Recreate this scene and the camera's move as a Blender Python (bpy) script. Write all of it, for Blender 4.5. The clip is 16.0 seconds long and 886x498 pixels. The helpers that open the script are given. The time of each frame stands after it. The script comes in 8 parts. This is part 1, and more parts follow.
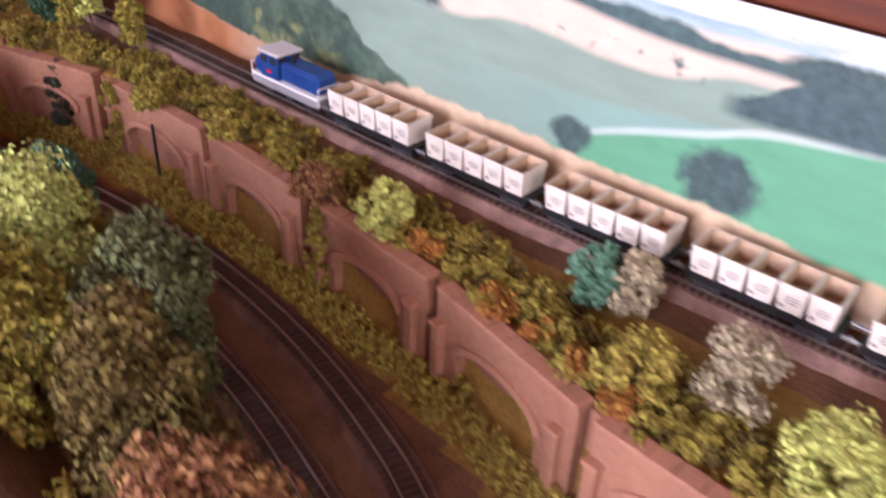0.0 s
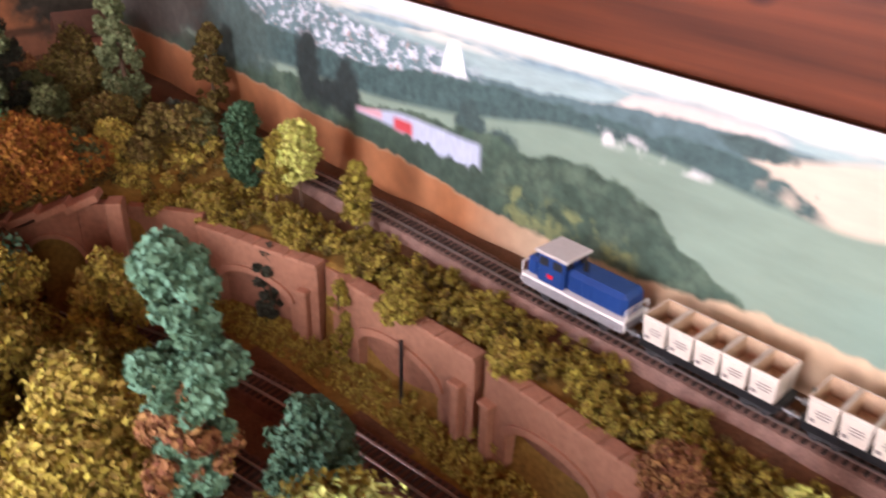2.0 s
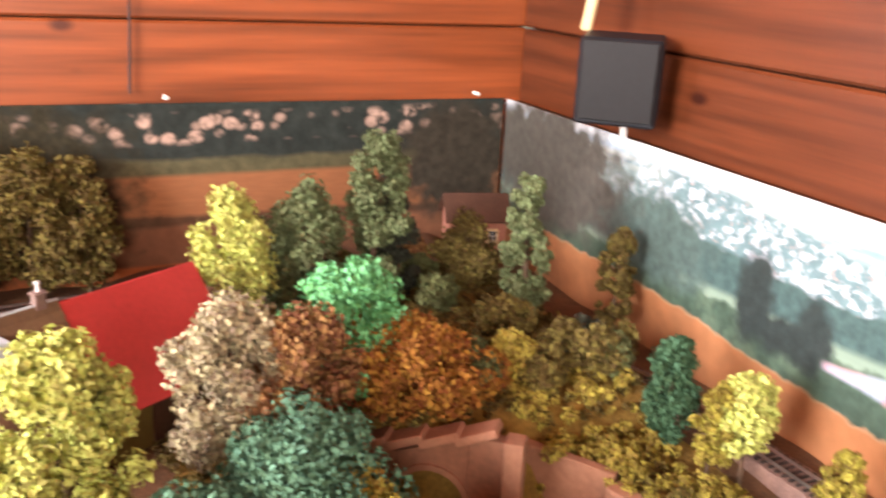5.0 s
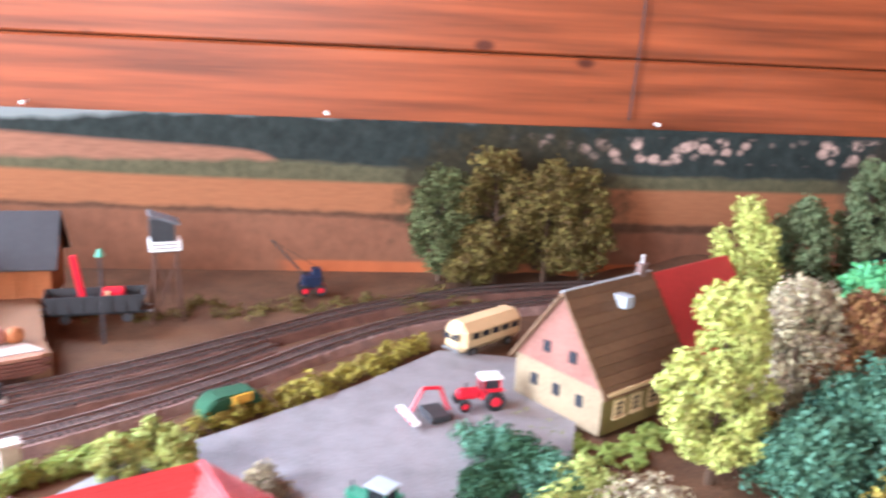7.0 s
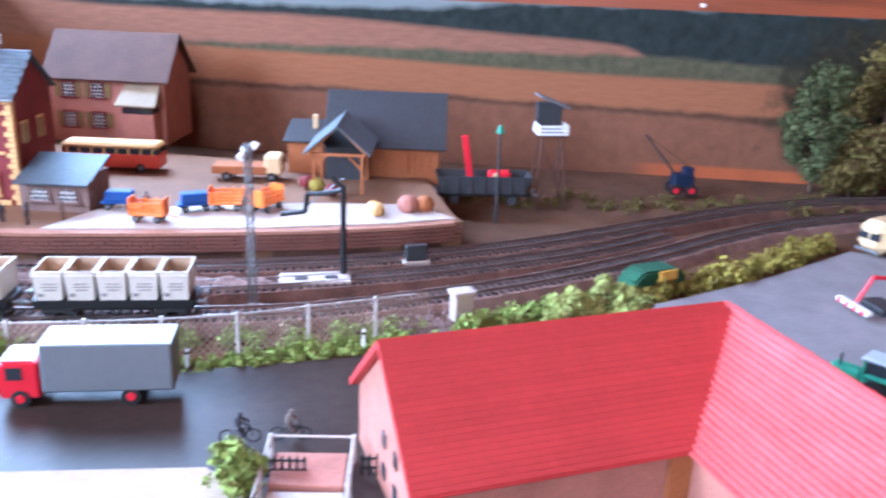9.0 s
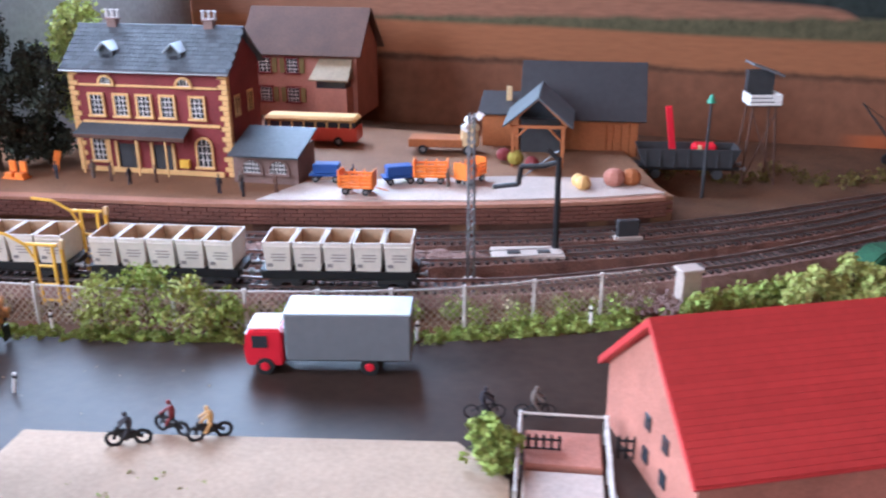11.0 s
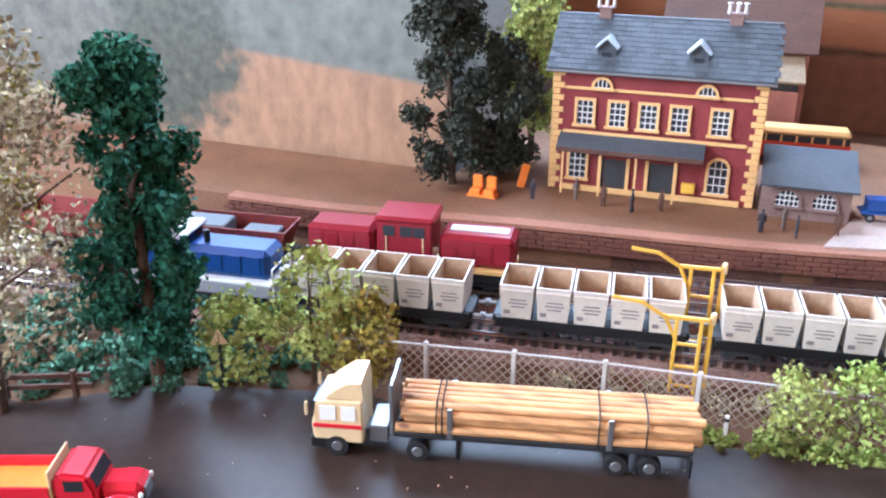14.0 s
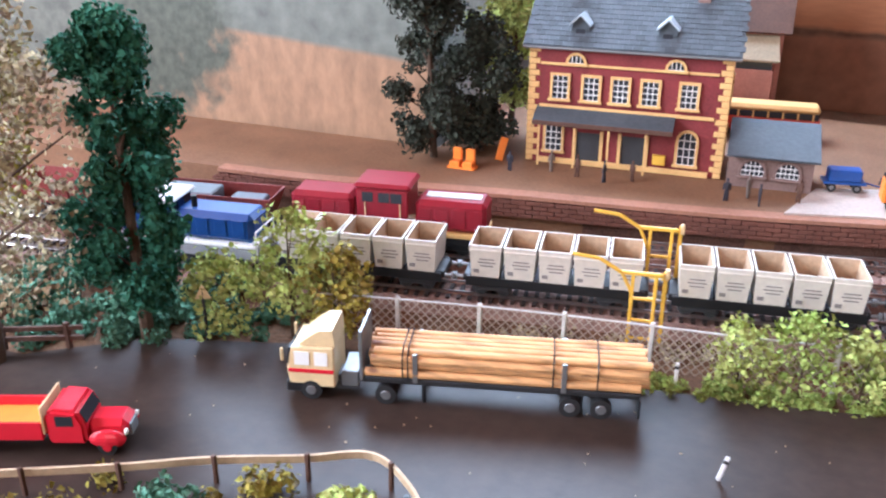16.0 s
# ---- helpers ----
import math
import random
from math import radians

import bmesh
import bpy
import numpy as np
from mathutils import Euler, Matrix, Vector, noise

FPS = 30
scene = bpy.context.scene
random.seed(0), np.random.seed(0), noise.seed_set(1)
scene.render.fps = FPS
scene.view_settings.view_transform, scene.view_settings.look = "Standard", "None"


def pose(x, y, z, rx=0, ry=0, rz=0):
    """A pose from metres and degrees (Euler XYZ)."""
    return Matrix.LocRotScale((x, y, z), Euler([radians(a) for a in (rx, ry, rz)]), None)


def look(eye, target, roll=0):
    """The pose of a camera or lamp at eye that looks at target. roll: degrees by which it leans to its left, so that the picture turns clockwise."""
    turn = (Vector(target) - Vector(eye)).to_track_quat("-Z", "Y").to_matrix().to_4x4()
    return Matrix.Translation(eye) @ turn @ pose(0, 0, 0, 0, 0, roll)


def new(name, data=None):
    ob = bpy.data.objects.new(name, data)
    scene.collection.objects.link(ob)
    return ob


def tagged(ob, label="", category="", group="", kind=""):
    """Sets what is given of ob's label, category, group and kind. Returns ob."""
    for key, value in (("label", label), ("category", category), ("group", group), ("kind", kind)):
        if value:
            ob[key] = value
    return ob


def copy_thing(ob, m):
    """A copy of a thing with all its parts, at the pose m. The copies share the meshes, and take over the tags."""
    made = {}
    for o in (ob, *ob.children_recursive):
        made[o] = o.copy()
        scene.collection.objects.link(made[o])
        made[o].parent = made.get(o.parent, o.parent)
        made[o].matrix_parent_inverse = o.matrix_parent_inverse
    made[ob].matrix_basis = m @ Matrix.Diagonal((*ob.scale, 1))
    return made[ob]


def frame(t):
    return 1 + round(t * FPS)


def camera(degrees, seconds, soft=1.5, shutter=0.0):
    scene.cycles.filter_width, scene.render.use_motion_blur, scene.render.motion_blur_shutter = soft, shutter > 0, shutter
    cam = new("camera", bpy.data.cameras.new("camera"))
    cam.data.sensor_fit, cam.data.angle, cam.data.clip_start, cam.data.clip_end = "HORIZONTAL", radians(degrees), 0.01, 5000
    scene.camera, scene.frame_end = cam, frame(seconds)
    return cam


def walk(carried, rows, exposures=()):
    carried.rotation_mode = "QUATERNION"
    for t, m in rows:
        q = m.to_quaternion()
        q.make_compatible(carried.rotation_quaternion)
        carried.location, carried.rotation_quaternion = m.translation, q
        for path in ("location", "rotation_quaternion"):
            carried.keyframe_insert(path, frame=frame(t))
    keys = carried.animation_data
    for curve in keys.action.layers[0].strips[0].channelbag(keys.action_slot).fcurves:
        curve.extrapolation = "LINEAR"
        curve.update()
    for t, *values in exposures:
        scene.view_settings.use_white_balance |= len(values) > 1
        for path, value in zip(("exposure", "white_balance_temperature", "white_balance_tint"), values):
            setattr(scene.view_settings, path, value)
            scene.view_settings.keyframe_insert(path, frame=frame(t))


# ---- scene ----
# A model railway (scale 1:87) on a table in a wood-panelled room.
cam = camera(52.9, 16.0, soft=2.2, shutter=0.6)
PATH = [
    (0, (-0.4192, -0.1468, 0.4087), (0.2089, 0.4071, -0.1377), 2.38),
    (0.5, (-0.4114, -0.0320, 0.4191), (0.2315, 0.5179, -0.1142), 2.24),
    (1, (-0.4183, 0.0709, 0.4161), (0.2352, 0.6461, -0.0759), 3.02),
    (1.5, (-0.3737, 0.1386, 0.4327), (0.2363, 0.7621, -0.0563), 0.32),
    (2, (-0.3938, 0.1888, 0.4254), (0.2153, 0.8190, -0.0561), 1.18),
    (2.5, (-0.3943, 0.2761, 0.4150), (0.2006, 0.9441, -0.0320), 0.40),
    (3, (-0.3761, 0.3459, 0.3972), (0.2265, 1.0253, -0.0214), 1.35),
    (5.5, (-0.4220, 0.4501, 0.3918), (-0.0804, 1.3440, 0.1015), 3.66),
    (6, (-0.5277, 0.4407, 0.3753), (-0.2296, 1.3525, 0.0930), 3.97),
    (6.5, (-0.6221, 0.4040, 0.3698), (-0.3846, 1.3352, 0.0931), 3.45),
    (7, (-0.7308, 0.3263, 0.3899), (-0.5976, 1.2774, 0.1112), 3.16),
    (7.5, (-0.7792, 0.3132, 0.3674), (-0.6783, 1.2633, 0.0721), 2.86),
    (8, (-0.8351, 0.3208, 0.3305), (-0.8108, 1.2653, 0.0027), 2.87),
    (8.5, (-0.8884, 0.3274, 0.3151), (-0.9171, 1.2687, -0.0213), 3.24),
    (9, (-0.9259, 0.3388, 0.2922), (-1.0235, 1.2778, -0.0375), 2.08),
    (9.5, (-0.9389, 0.3375, 0.2829), (-1.1031, 1.2657, -0.0510), 1.75),
    (12, (-1.1409, 0.3652, 0.2833), (-1.3934, 1.2512, -0.1055), -1.10),
    (12.5, (-1.2535, 0.4027, 0.2954), (-1.5082, 1.2800, -0.1115), -1.34),
    (13, (-1.3396, 0.4073, 0.2958), (-1.6747, 1.2593, -0.1065), -1.58),
    (13.5, (-1.4040, 0.4025, 0.2859), (-1.7427, 1.2582, -0.1053), -0.08),
    (14, (-1.4133, 0.3896, 0.2897), (-1.7485, 1.2447, -0.1057), 0.34),
    (14.5, (-1.4030, 0.3811, 0.2884), (-1.7420, 1.2347, -0.1072), 0.20),
    (15, (-1.3923, 0.3746, 0.2852), (-1.7370, 1.2243, -0.1138), -0.31),
    (15.5, (-1.3896, 0.3696, 0.2829), (-1.7326, 1.2196, -0.1169), -0.47),
    (16, (-1.3791, 0.3625, 0.2846), (-1.7184, 1.2120, -0.1193), 0.19),
]
EXPOSURES = [(0.0, 0.05, 6000, 32), (1.5, 0.05, 6300, 28), (3.0, 0.3, 7000, 24), (5.5, 1.15, 7000, 14), (7.0, 0.9, 5400, 10), (9.0, 0.25, 4550, 11), (12.0, -0.55, 5300, 12), (13.5, -0.15, 5100, 9), (16.0, -0.2, 5400, 11)]
walk(cam, [(t, look(eye, target, roll)) for t, eye, target, roll in PATH], EXPOSURES)

# ---------------------------------------------------------------- light
world = bpy.data.worlds.new("world")
scene.world = world
world.use_nodes = True
wn = world.node_tree.nodes
sky = wn.new("ShaderNodeTexSky")
sky.sky_type, sky.sun_disc = "NISHITA", False
sky.sun_elevation, sky.sun_rotation = radians(35), radians(-60)
world.node_tree.links.new(sky.outputs[0], wn["Background"].inputs[0])
wn["Background"].inputs[1].default_value = 0.1


def area(name, eye, target, sx, sy, power, colour):
    d = bpy.data.lights.new(name, "AREA")
    d.shape, d.size, d.size_y, d.energy, d.color = "RECTANGLE", sx, sy, power, colour
    ob = new(name, d)
    ob.matrix_world = look(eye, target)
    return ob


area("window_light", (-1.93, 1.60, 0.72), (-1.93, 0.0, 0.30), 1.05, 0.80, 80.0, (0.76, 0.88, 1.0))
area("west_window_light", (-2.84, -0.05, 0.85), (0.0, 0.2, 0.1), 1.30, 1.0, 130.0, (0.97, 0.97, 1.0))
# Fill lamp added behind the camera to lift the sunken valley; source unseen.
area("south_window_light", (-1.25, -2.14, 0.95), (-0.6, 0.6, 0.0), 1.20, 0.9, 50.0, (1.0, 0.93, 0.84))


# ---------------------------------------------------------------- materials
def mat(name, c, rough=0.7, metal=0.0, scale=60.0, var=0.25, bump=0.15, island=0.0, obj=0.0, spec=0.35, detail=6.0, fine=None):
    """Colour with stains at a broad scale, grain at a fine one, and bump."""
    m = bpy.data.materials.new(name)
    m.use_nodes = True
    n, l = m.node_tree.nodes, m.node_tree.links
    b = n["Principled BSDF"]
    b.inputs["Roughness"].default_value, b.inputs["Metallic"].default_value = rough, metal
    b.inputs["Specular IOR Level"].default_value = spec
    tc = n.new("ShaderNodeTexCoord")
    n1, n2 = n.new("ShaderNodeTexNoise"), n.new("ShaderNodeTexNoise")
    n1.inputs["Scale"].default_value, n1.inputs["Detail"].default_value = scale * 0.22, 4
    n2.inputs["Scale"].default_value, n2.inputs["Detail"].default_value = fine or scale * 2.5, detail
    geo = n.new("ShaderNodeNewGeometry")
    l.new(geo.outputs["Position"], n1.inputs["Vector"])
    l.new(geo.outputs["Position"], n2.inputs["Vector"])
    add = n.new("ShaderNodeMath")
    add.operation = "ADD"
    l.new(n1.outputs["Fac"], add.inputs[0])
    l.new(n2.outputs["Fac"], add.inputs[1])
    val = n.new("ShaderNodeMapRange")
    val.inputs["From Min"].default_value, val.inputs["From Max"].default_value = 0.6, 1.4
    val.inputs["To Min"].default_value, val.inputs["To Max"].default_value = 1 - var, 1 + var
    l.new(add.outputs[0], val.inputs["Value"])
    hsv = n.new("ShaderNodeHueSaturation")
    hsv.inputs["Color"].default_value = (*c, 1)
    last = val.outputs[0]
    for amount, out in ((island, geo.outputs["Random Per Island"]), (obj, None)):
        if amount:
            if out is None:
                out = n.new("ShaderNodeObjectInfo").outputs["Random"]
            r = n.new("ShaderNodeMapRange")
            r.inputs["To Min"].default_value, r.inputs["To Max"].default_value = 1 - amount, 1 + amount
            l.new(out, r.inputs["Value"])
            mul = n.new("ShaderNodeMath")
            mul.operation = "MULTIPLY"
            l.new(last, mul.inputs[0])
            l.new(r.outputs[0], mul.inputs[1])
            last = mul.outputs[0]
            if amount == island:
                hr = n.new("ShaderNodeMapRange")
                hr.inputs["To Min"].default_value, hr.inputs["To Max"].default_value = 0.5 - 0.05 * island, 0.5 + 0.05 * island
                l.new(out, hr.inputs["Value"])
                l.new(hr.outputs[0], hsv.inputs["Hue"])
    l.new(last, hsv.inputs["Value"])
    l.new(hsv.outputs[0], b.inputs["Base Color"])
    if bump:
        bp = n.new("ShaderNodeBump")
        bp.inputs["Strength"].default_value, bp.inputs["Distance"].default_value = bump, 0.002
        l.new(n2.outputs["Fac"], bp.inputs["Height"])
        l.new(bp.outputs[0], b.inputs["Normal"])
    return m


def leafmat(name, c, island=0.45):
    return mat(name, c, rough=0.8, scale=25, var=0.25, bump=0.0, island=island, spec=0.15)


def woodmat(name, c, axis="x", scale=1.0, rough=0.38):
    """Varnished pine: long grain, growth rings and knots."""
    m = bpy.data.materials.new(name)
    m.use_nodes = True
    n, l = m.node_tree.nodes, m.node_tree.links
    b = n["Principled BSDF"]
    b.inputs["Roughness"].default_value = rough
    geo = n.new("ShaderNodeNewGeometry")
    info = n.new("ShaderNodeObjectInfo")
    mp = n.new("ShaderNodeMapping")
    s = (3, 60, 60) if axis == "x" else (60, 3, 60)
    mp.inputs["Scale"].default_value = [v * scale for v in s]
    off = n.new("ShaderNodeCombineXYZ")
    k = n.new("ShaderNodeMath")
    k.operation = "MULTIPLY"
    k.inputs[1].default_value = 37.0
    l.new(info.outputs["Random"], k.inputs[0])
    l.new(k.outputs[0], off.inputs[0])
    l.new(k.outputs[0], off.inputs[1])
    va = n.new("ShaderNodeVectorMath")
    va.operation = "ADD"
    l.new(geo.outputs["Position"], va.inputs[0])
    l.new(off.outputs[0], va.inputs[1])
    l.new(va.outputs[0], mp.inputs["Vector"])
    grain = n.new("ShaderNodeTexNoise")
    grain.inputs["Scale"].default_value, grain.inputs["Detail"].default_value = 1.0, 8
    l.new(mp.outputs[0], grain.inputs["Vector"])
    kn = n.new("ShaderNodeTexVoronoi")
    mk = n.new("ShaderNodeMapping")
    mk.inputs["Scale"].default_value = [v * scale for v in ((8.0, 15, 15) if axis == "x" else (15, 8.0, 15))]
    l.new(va.outputs[0], mk.inputs["Vector"])
    l.new(mk.outputs[0], kn.inputs["Vector"])
    kn.inputs["Scale"].default_value = 1.0
    kr = n.new("ShaderNodeMapRange")
    kr.inputs["From Min"].default_value, kr.inputs["From Max"].default_value = 0.07, 0.15
    l.new(kn.outputs["Distance"], kr.inputs["Value"])
    ramp = n.new("ShaderNodeValToRGB")
    ramp.color_ramp.elements[0].position, ramp.color_ramp.elements[1].position = 0.3, 0.7
    ramp.color_ramp.elements[0].color = (*[v * 0.52 for v in c], 1)
    ramp.color_ramp.elements[1].color = (*[min(1, v * 1.35) for v in c], 1)
    l.new(grain.outputs["Fac"], ramp.inputs[0])
    mix = n.new("ShaderNodeMix")
    mix.data_type = "RGBA"
    mix.inputs["A"].default_value = (c[0] * 0.28, c[1] * 0.2, c[2] * 0.2, 1)
    l.new(kr.outputs[0], mix.inputs["Factor"])
    l.new(ramp.outputs[0], mix.inputs["B"])
    l.new(mix.outputs["Result"], b.inputs["Base Color"])
    bp = n.new("ShaderNodeBump")
    bp.inputs["Strength"].default_value, bp.inputs["Distance"].default_value = 0.15, 0.001
    l.new(grain.outputs["Fac"], bp.inputs["Height"])
    l.new(bp.outputs[0], b.inputs["Normal"])
    return m


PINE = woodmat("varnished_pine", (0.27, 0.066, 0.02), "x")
# Side walls: the same pine, colour lowered to imitate weak light on the east wall.
PINE_Y_DIM = woodmat("varnished_pine_side_dimmed", (0.115, 0.028, 0.009), "y")
LOGWOOD = woodmat("peeled_log", (0.62, 0.33, 0.13), "x", 4.0, 0.6)
EARTH = mat("scatter_earth", (0.115, 0.055, 0.025), 0.95, scale=120, var=0.5, bump=0.6)
TURF = mat("dry_turf", (0.20, 0.115, 0.022), 0.95, scale=90, var=0.5, bump=0.7)
ASPHALT = mat("glossy_road_sheet", (0.040, 0.026, 0.020), 0.38, scale=40, var=0.35, bump=0.08, spec=0.11)
GRAVEL = mat("grey_yard_gravel", (0.24, 0.22, 0.22), 0.6, scale=150, var=0.3, bump=0.4)
SAND = mat("pale_sand", (0.40, 0.30, 0.21), 0.85, scale=120, var=0.18, bump=0.2)
PLATFORM = mat("brown_platform", (0.20, 0.10, 0.05), 0.8, scale=120, var=0.22, bump=0.25)
CONCRETE = mat("pale_concrete", (0.46, 0.38, 0.32), 0.6, scale=120, var=0.2, bump=0.15)
BALLAST = mat("rusty_ballast", (0.125, 0.06, 0.04), 0.95, scale=260, var=0.6, bump=0.9)
BALLAST_GREY = mat("grey_brown_ballast", (0.24, 0.145, 0.115), 0.95, scale=260, var=0.5, bump=0.9)
SLEEPER = mat("dark_sleeper", (0.035, 0.022, 0.017), 0.8, scale=200, var=0.3)
RAIL = mat("steel_rail", (0.42, 0.37, 0.34), 0.28, 0.9, scale=200, var=0.2, bump=0)
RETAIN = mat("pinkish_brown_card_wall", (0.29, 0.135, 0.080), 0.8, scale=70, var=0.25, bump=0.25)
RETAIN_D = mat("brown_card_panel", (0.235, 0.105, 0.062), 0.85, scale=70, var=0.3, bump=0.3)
COPING = mat("coping_stone", (0.33, 0.155, 0.095), 0.8, scale=120, var=0.25)
BLACK = mat("black_plastic", (0.012, 0.012, 0.013), 0.45, var=0.2, bump=0)
CHASSIS = mat("dark_grey_plastic", (0.04, 0.04, 0.042), 0.5, var=0.2, bump=0)
RUBBER = mat("black_rubber", (0.018, 0.017, 0.017), 0.75, var=0.2)
BLUE = mat("loco_blue", (0.014, 0.05, 0.19), 0.32, scale=100, var=0.12, bump=0.02)
MOSSGREEN = mat("moss_green_flock", (0.025, 0.085, 0.04), 0.9, scale=150, var=0.5, bump=0.6)
LOCOGREY = mat("loco_grey", (0.26, 0.25, 0.26), 0.5, scale=100, var=0.15)
ROOFGREY = mat("pale_grey_roof", (0.55, 0.52, 0.50), 0.35, scale=100, var=0.1, bump=0)
LOCORED = mat("loco_red", (0.23, 0.014, 0.024), 0.28, scale=100, var=0.12, bump=0.02)
CREAM = mat("cream_paint", (0.68, 0.50, 0.27), 0.45, scale=100, var=0.12, bump=0.03)
STRIPE = mat("yellow_stripe", (0.66, 0.40, 0.14), 0.5, var=0.1, bump=0)
WHITE = mat("white_paint", (0.80, 0.78, 0.74), 0.4, scale=100, var=0.08, bump=0.03)
BOXWHITE = mat("off_white_box", (0.62, 0.555, 0.47), 0.5, scale=100, var=0.12, bump=0.05)
BOXIN = mat("dirty_box_inside", (0.44, 0.31, 0.20), 0.8, scale=150, var=0.25, bump=0.2)
INK = mat("grey_lettering", (0.22, 0.19, 0.18), 0.7, var=0.2, bump=0)
WAGONRED = mat("wagon_red_brown", (0.20, 0.035, 0.028), 0.55, scale=120, var=0.25)
ROOFRED = mat("bright_red_card_roof", (0.50, 0.05, 0.048), 0.5, scale=80, var=0.14, bump=0.08, obj=0.05)
# Wing tiles: barn red made lighter and pinker, with window glare in the colour.
ROOFRED_LIT = mat("red_tile_lit_side", (0.55, 0.11, 0.105), 0.38, scale=220, var=0.22, bump=0.5, obj=0.1)
ROOFBROWN = mat("brown_roof", (0.15, 0.085, 0.045), 0.75, scale=100, var=0.25, obj=0.15)
SLATE = mat("dark_slate", (0.065, 0.075, 0.085), 0.6, scale=120, var=0.25, obj=0.25)
SLATE_B = mat("blue_grey_roof", (0.10, 0.115, 0.12), 0.8, scale=100, var=0.15)
FELT = mat("pale_blue_felt", (0.19, 0.23, 0.24), 0.6, scale=100, var=0.15)
BRICKRED = mat("dark_red_brick", (0.18, 0.028, 0.028), 0.75, scale=200, var=0.3, bump=0.3)
BRICKPINK = mat("pink_brick", (0.40, 0.17, 0.12), 0.8, scale=200, var=0.25, bump=0.3)
BRICKGREY = mat("brown_grey_brick", (0.19, 0.12, 0.10), 0.8, scale=200, var=0.25, bump=0.3)
PLATBRICK = mat("platform_brick", (0.15, 0.058, 0.038), 0.8, scale=200, var=0.35, bump=0.4)
STUCCO = mat("dull_cream_stucco", (0.27, 0.20, 0.12), 0.75, scale=120, var=0.25, bump=0.15)
GABLEPINK = mat("weathered_pink_cladding", (0.25, 0.115, 0.085), 0.8, scale=160, var=0.3, bump=0.3)
QUOIN = mat("yellow_stone_trim", (0.66, 0.40, 0.15), 0.6, scale=120, var=0.15, bump=0.05)
GLASS_D = mat("dark_window_pane", (0.03, 0.032, 0.038), 0.12, var=0.1, bump=0)
OLIVE = mat("olive_timber", (0.20, 0.15, 0.05), 0.7, scale=150, var=0.2)
TIMBER = mat("orange_timber", (0.36, 0.125, 0.04), 0.7, scale=150, var=0.25)
TIMBER_D = mat("dark_timber", (0.085, 0.04, 0.025), 0.75, scale=150, var=0.3)
TRUCKRED = mat("truck_red", (0.62, 0.018, 0.035), 0.25, var=0.08, bump=0.01)
TARP = mat("grey_tarpaulin", (0.15, 0.16, 0.17), 0.5, scale=60, var=0.1)
TARPTOP = mat("pale_tarpaulin_top", (0.42, 0.47, 0.50), 0.4, scale=60, var=0.1)
YELLOW = mat("yellow_steel", (0.72, 0.42, 0.05), 0.42, scale=120, var=0.12, bump=0.03)
ORANGE = mat("orange_plastic", (0.80, 0.22, 0.03), 0.4, var=0.12, bump=0.02)
GREENP = mat("green_paint", (0.02, 0.30, 0.09), 0.35, var=0.12, bump=0.02)
GREENT = mat("tractor_green", (0.06, 0.28, 0.17), 0.4, var=0.12, bump=0.02)
NAVY = mat("navy_plastic", (0.012, 0.02, 0.05), 0.45, var=0.15)
BLUEP = mat("blue_plastic", (0.02, 0.07, 0.26), 0.4, var=0.12)
STEEL = mat("grey_steel", (0.22, 0.22, 0.22), 0.4, 0.6, var=0.15, bump=0)
WIRE = mat("fence_wire", (0.42, 0.34, 0.28), 0.55, 0.3, var=0.2, bump=0)
POSTGREY = mat("fence_post_grey", (0.52, 0.48, 0.43), 0.7, var=0.2)
RAILWOOD = mat("weathered_handrail", (0.40, 0.28, 0.17), 0.75, scale=150, var=0.25)
BARK = mat("bark", (0.085, 0.05, 0.03), 0.9, scale=200, var=0.35, bump=0.5)
SPEAKER = mat("black_speaker", (0.010, 0.011, 0.015), 0.5, scale=100, var=0.15, bump=0.05)
CABLE = mat("grey_cable", (0.05, 0.035, 0.035), 0.6, var=0.1, bump=0)
NAIL = mat("white_pin", (0.85, 0.82, 0.78), 0.4, var=0.05, bump=0)
SKIN = mat("flesh_plastic", (0.55, 0.30, 0.20), 0.6, var=0.1, bump=0)
DARKCLOTH = mat("dark_plastic_cloth", (0.035, 0.032, 0.04), 0.6, var=0.3, bump=0)
GREYCLOTH = mat("grey_plastic_cloth", (0.16, 0.13, 0.11), 0.6, var=0.3, bump=0)
HEDGE = leafmat("bright_hedge", (0.30, 0.36, 0.09))
L_YELLOW = leafmat("yellow_green_leaf", (0.44, 0.45, 0.12))
L_LIME = leafmat("lime_leaf", (0.38, 0.41, 0.12))
L_OLIVE = leafmat("olive_leaf", (0.24, 0.19, 0.035))
L_GREEN = leafmat("dark_green_leaf", (0.045, 0.10, 0.05))
L_MINT = leafmat("mint_leaf", (0.14, 0.42, 0.17))
L_TEAL = leafmat("blue_green_leaf", (0.095, 0.20, 0.125))
L_POPLAR = leafmat("deep_green_leaf", (0.035, 0.125, 0.072))
L_DUSK = leafmat("brown_olive_leaf", (0.12, 0.088, 0.026))
L_BROWN = leafmat("brown_leaf", (0.22, 0.105, 0.045))
L_GREY = leafmat("grey_beige_leaf", (0.36, 0.30, 0.19))
L_ORANGE = leafmat("orange_leaf", (0.30, 0.125, 0.028))
L_MOSS = leafmat("moss_leaf", (0.095, 0.105, 0.042))
L_SAGE = leafmat("sage_leaf", (0.115, 0.14, 0.065))
L_DARK = leafmat("dark_brown_green_leaf", (0.042, 0.046, 0.032))
L_GOLD = leafmat("golden_leaf", (0.31, 0.24, 0.05))


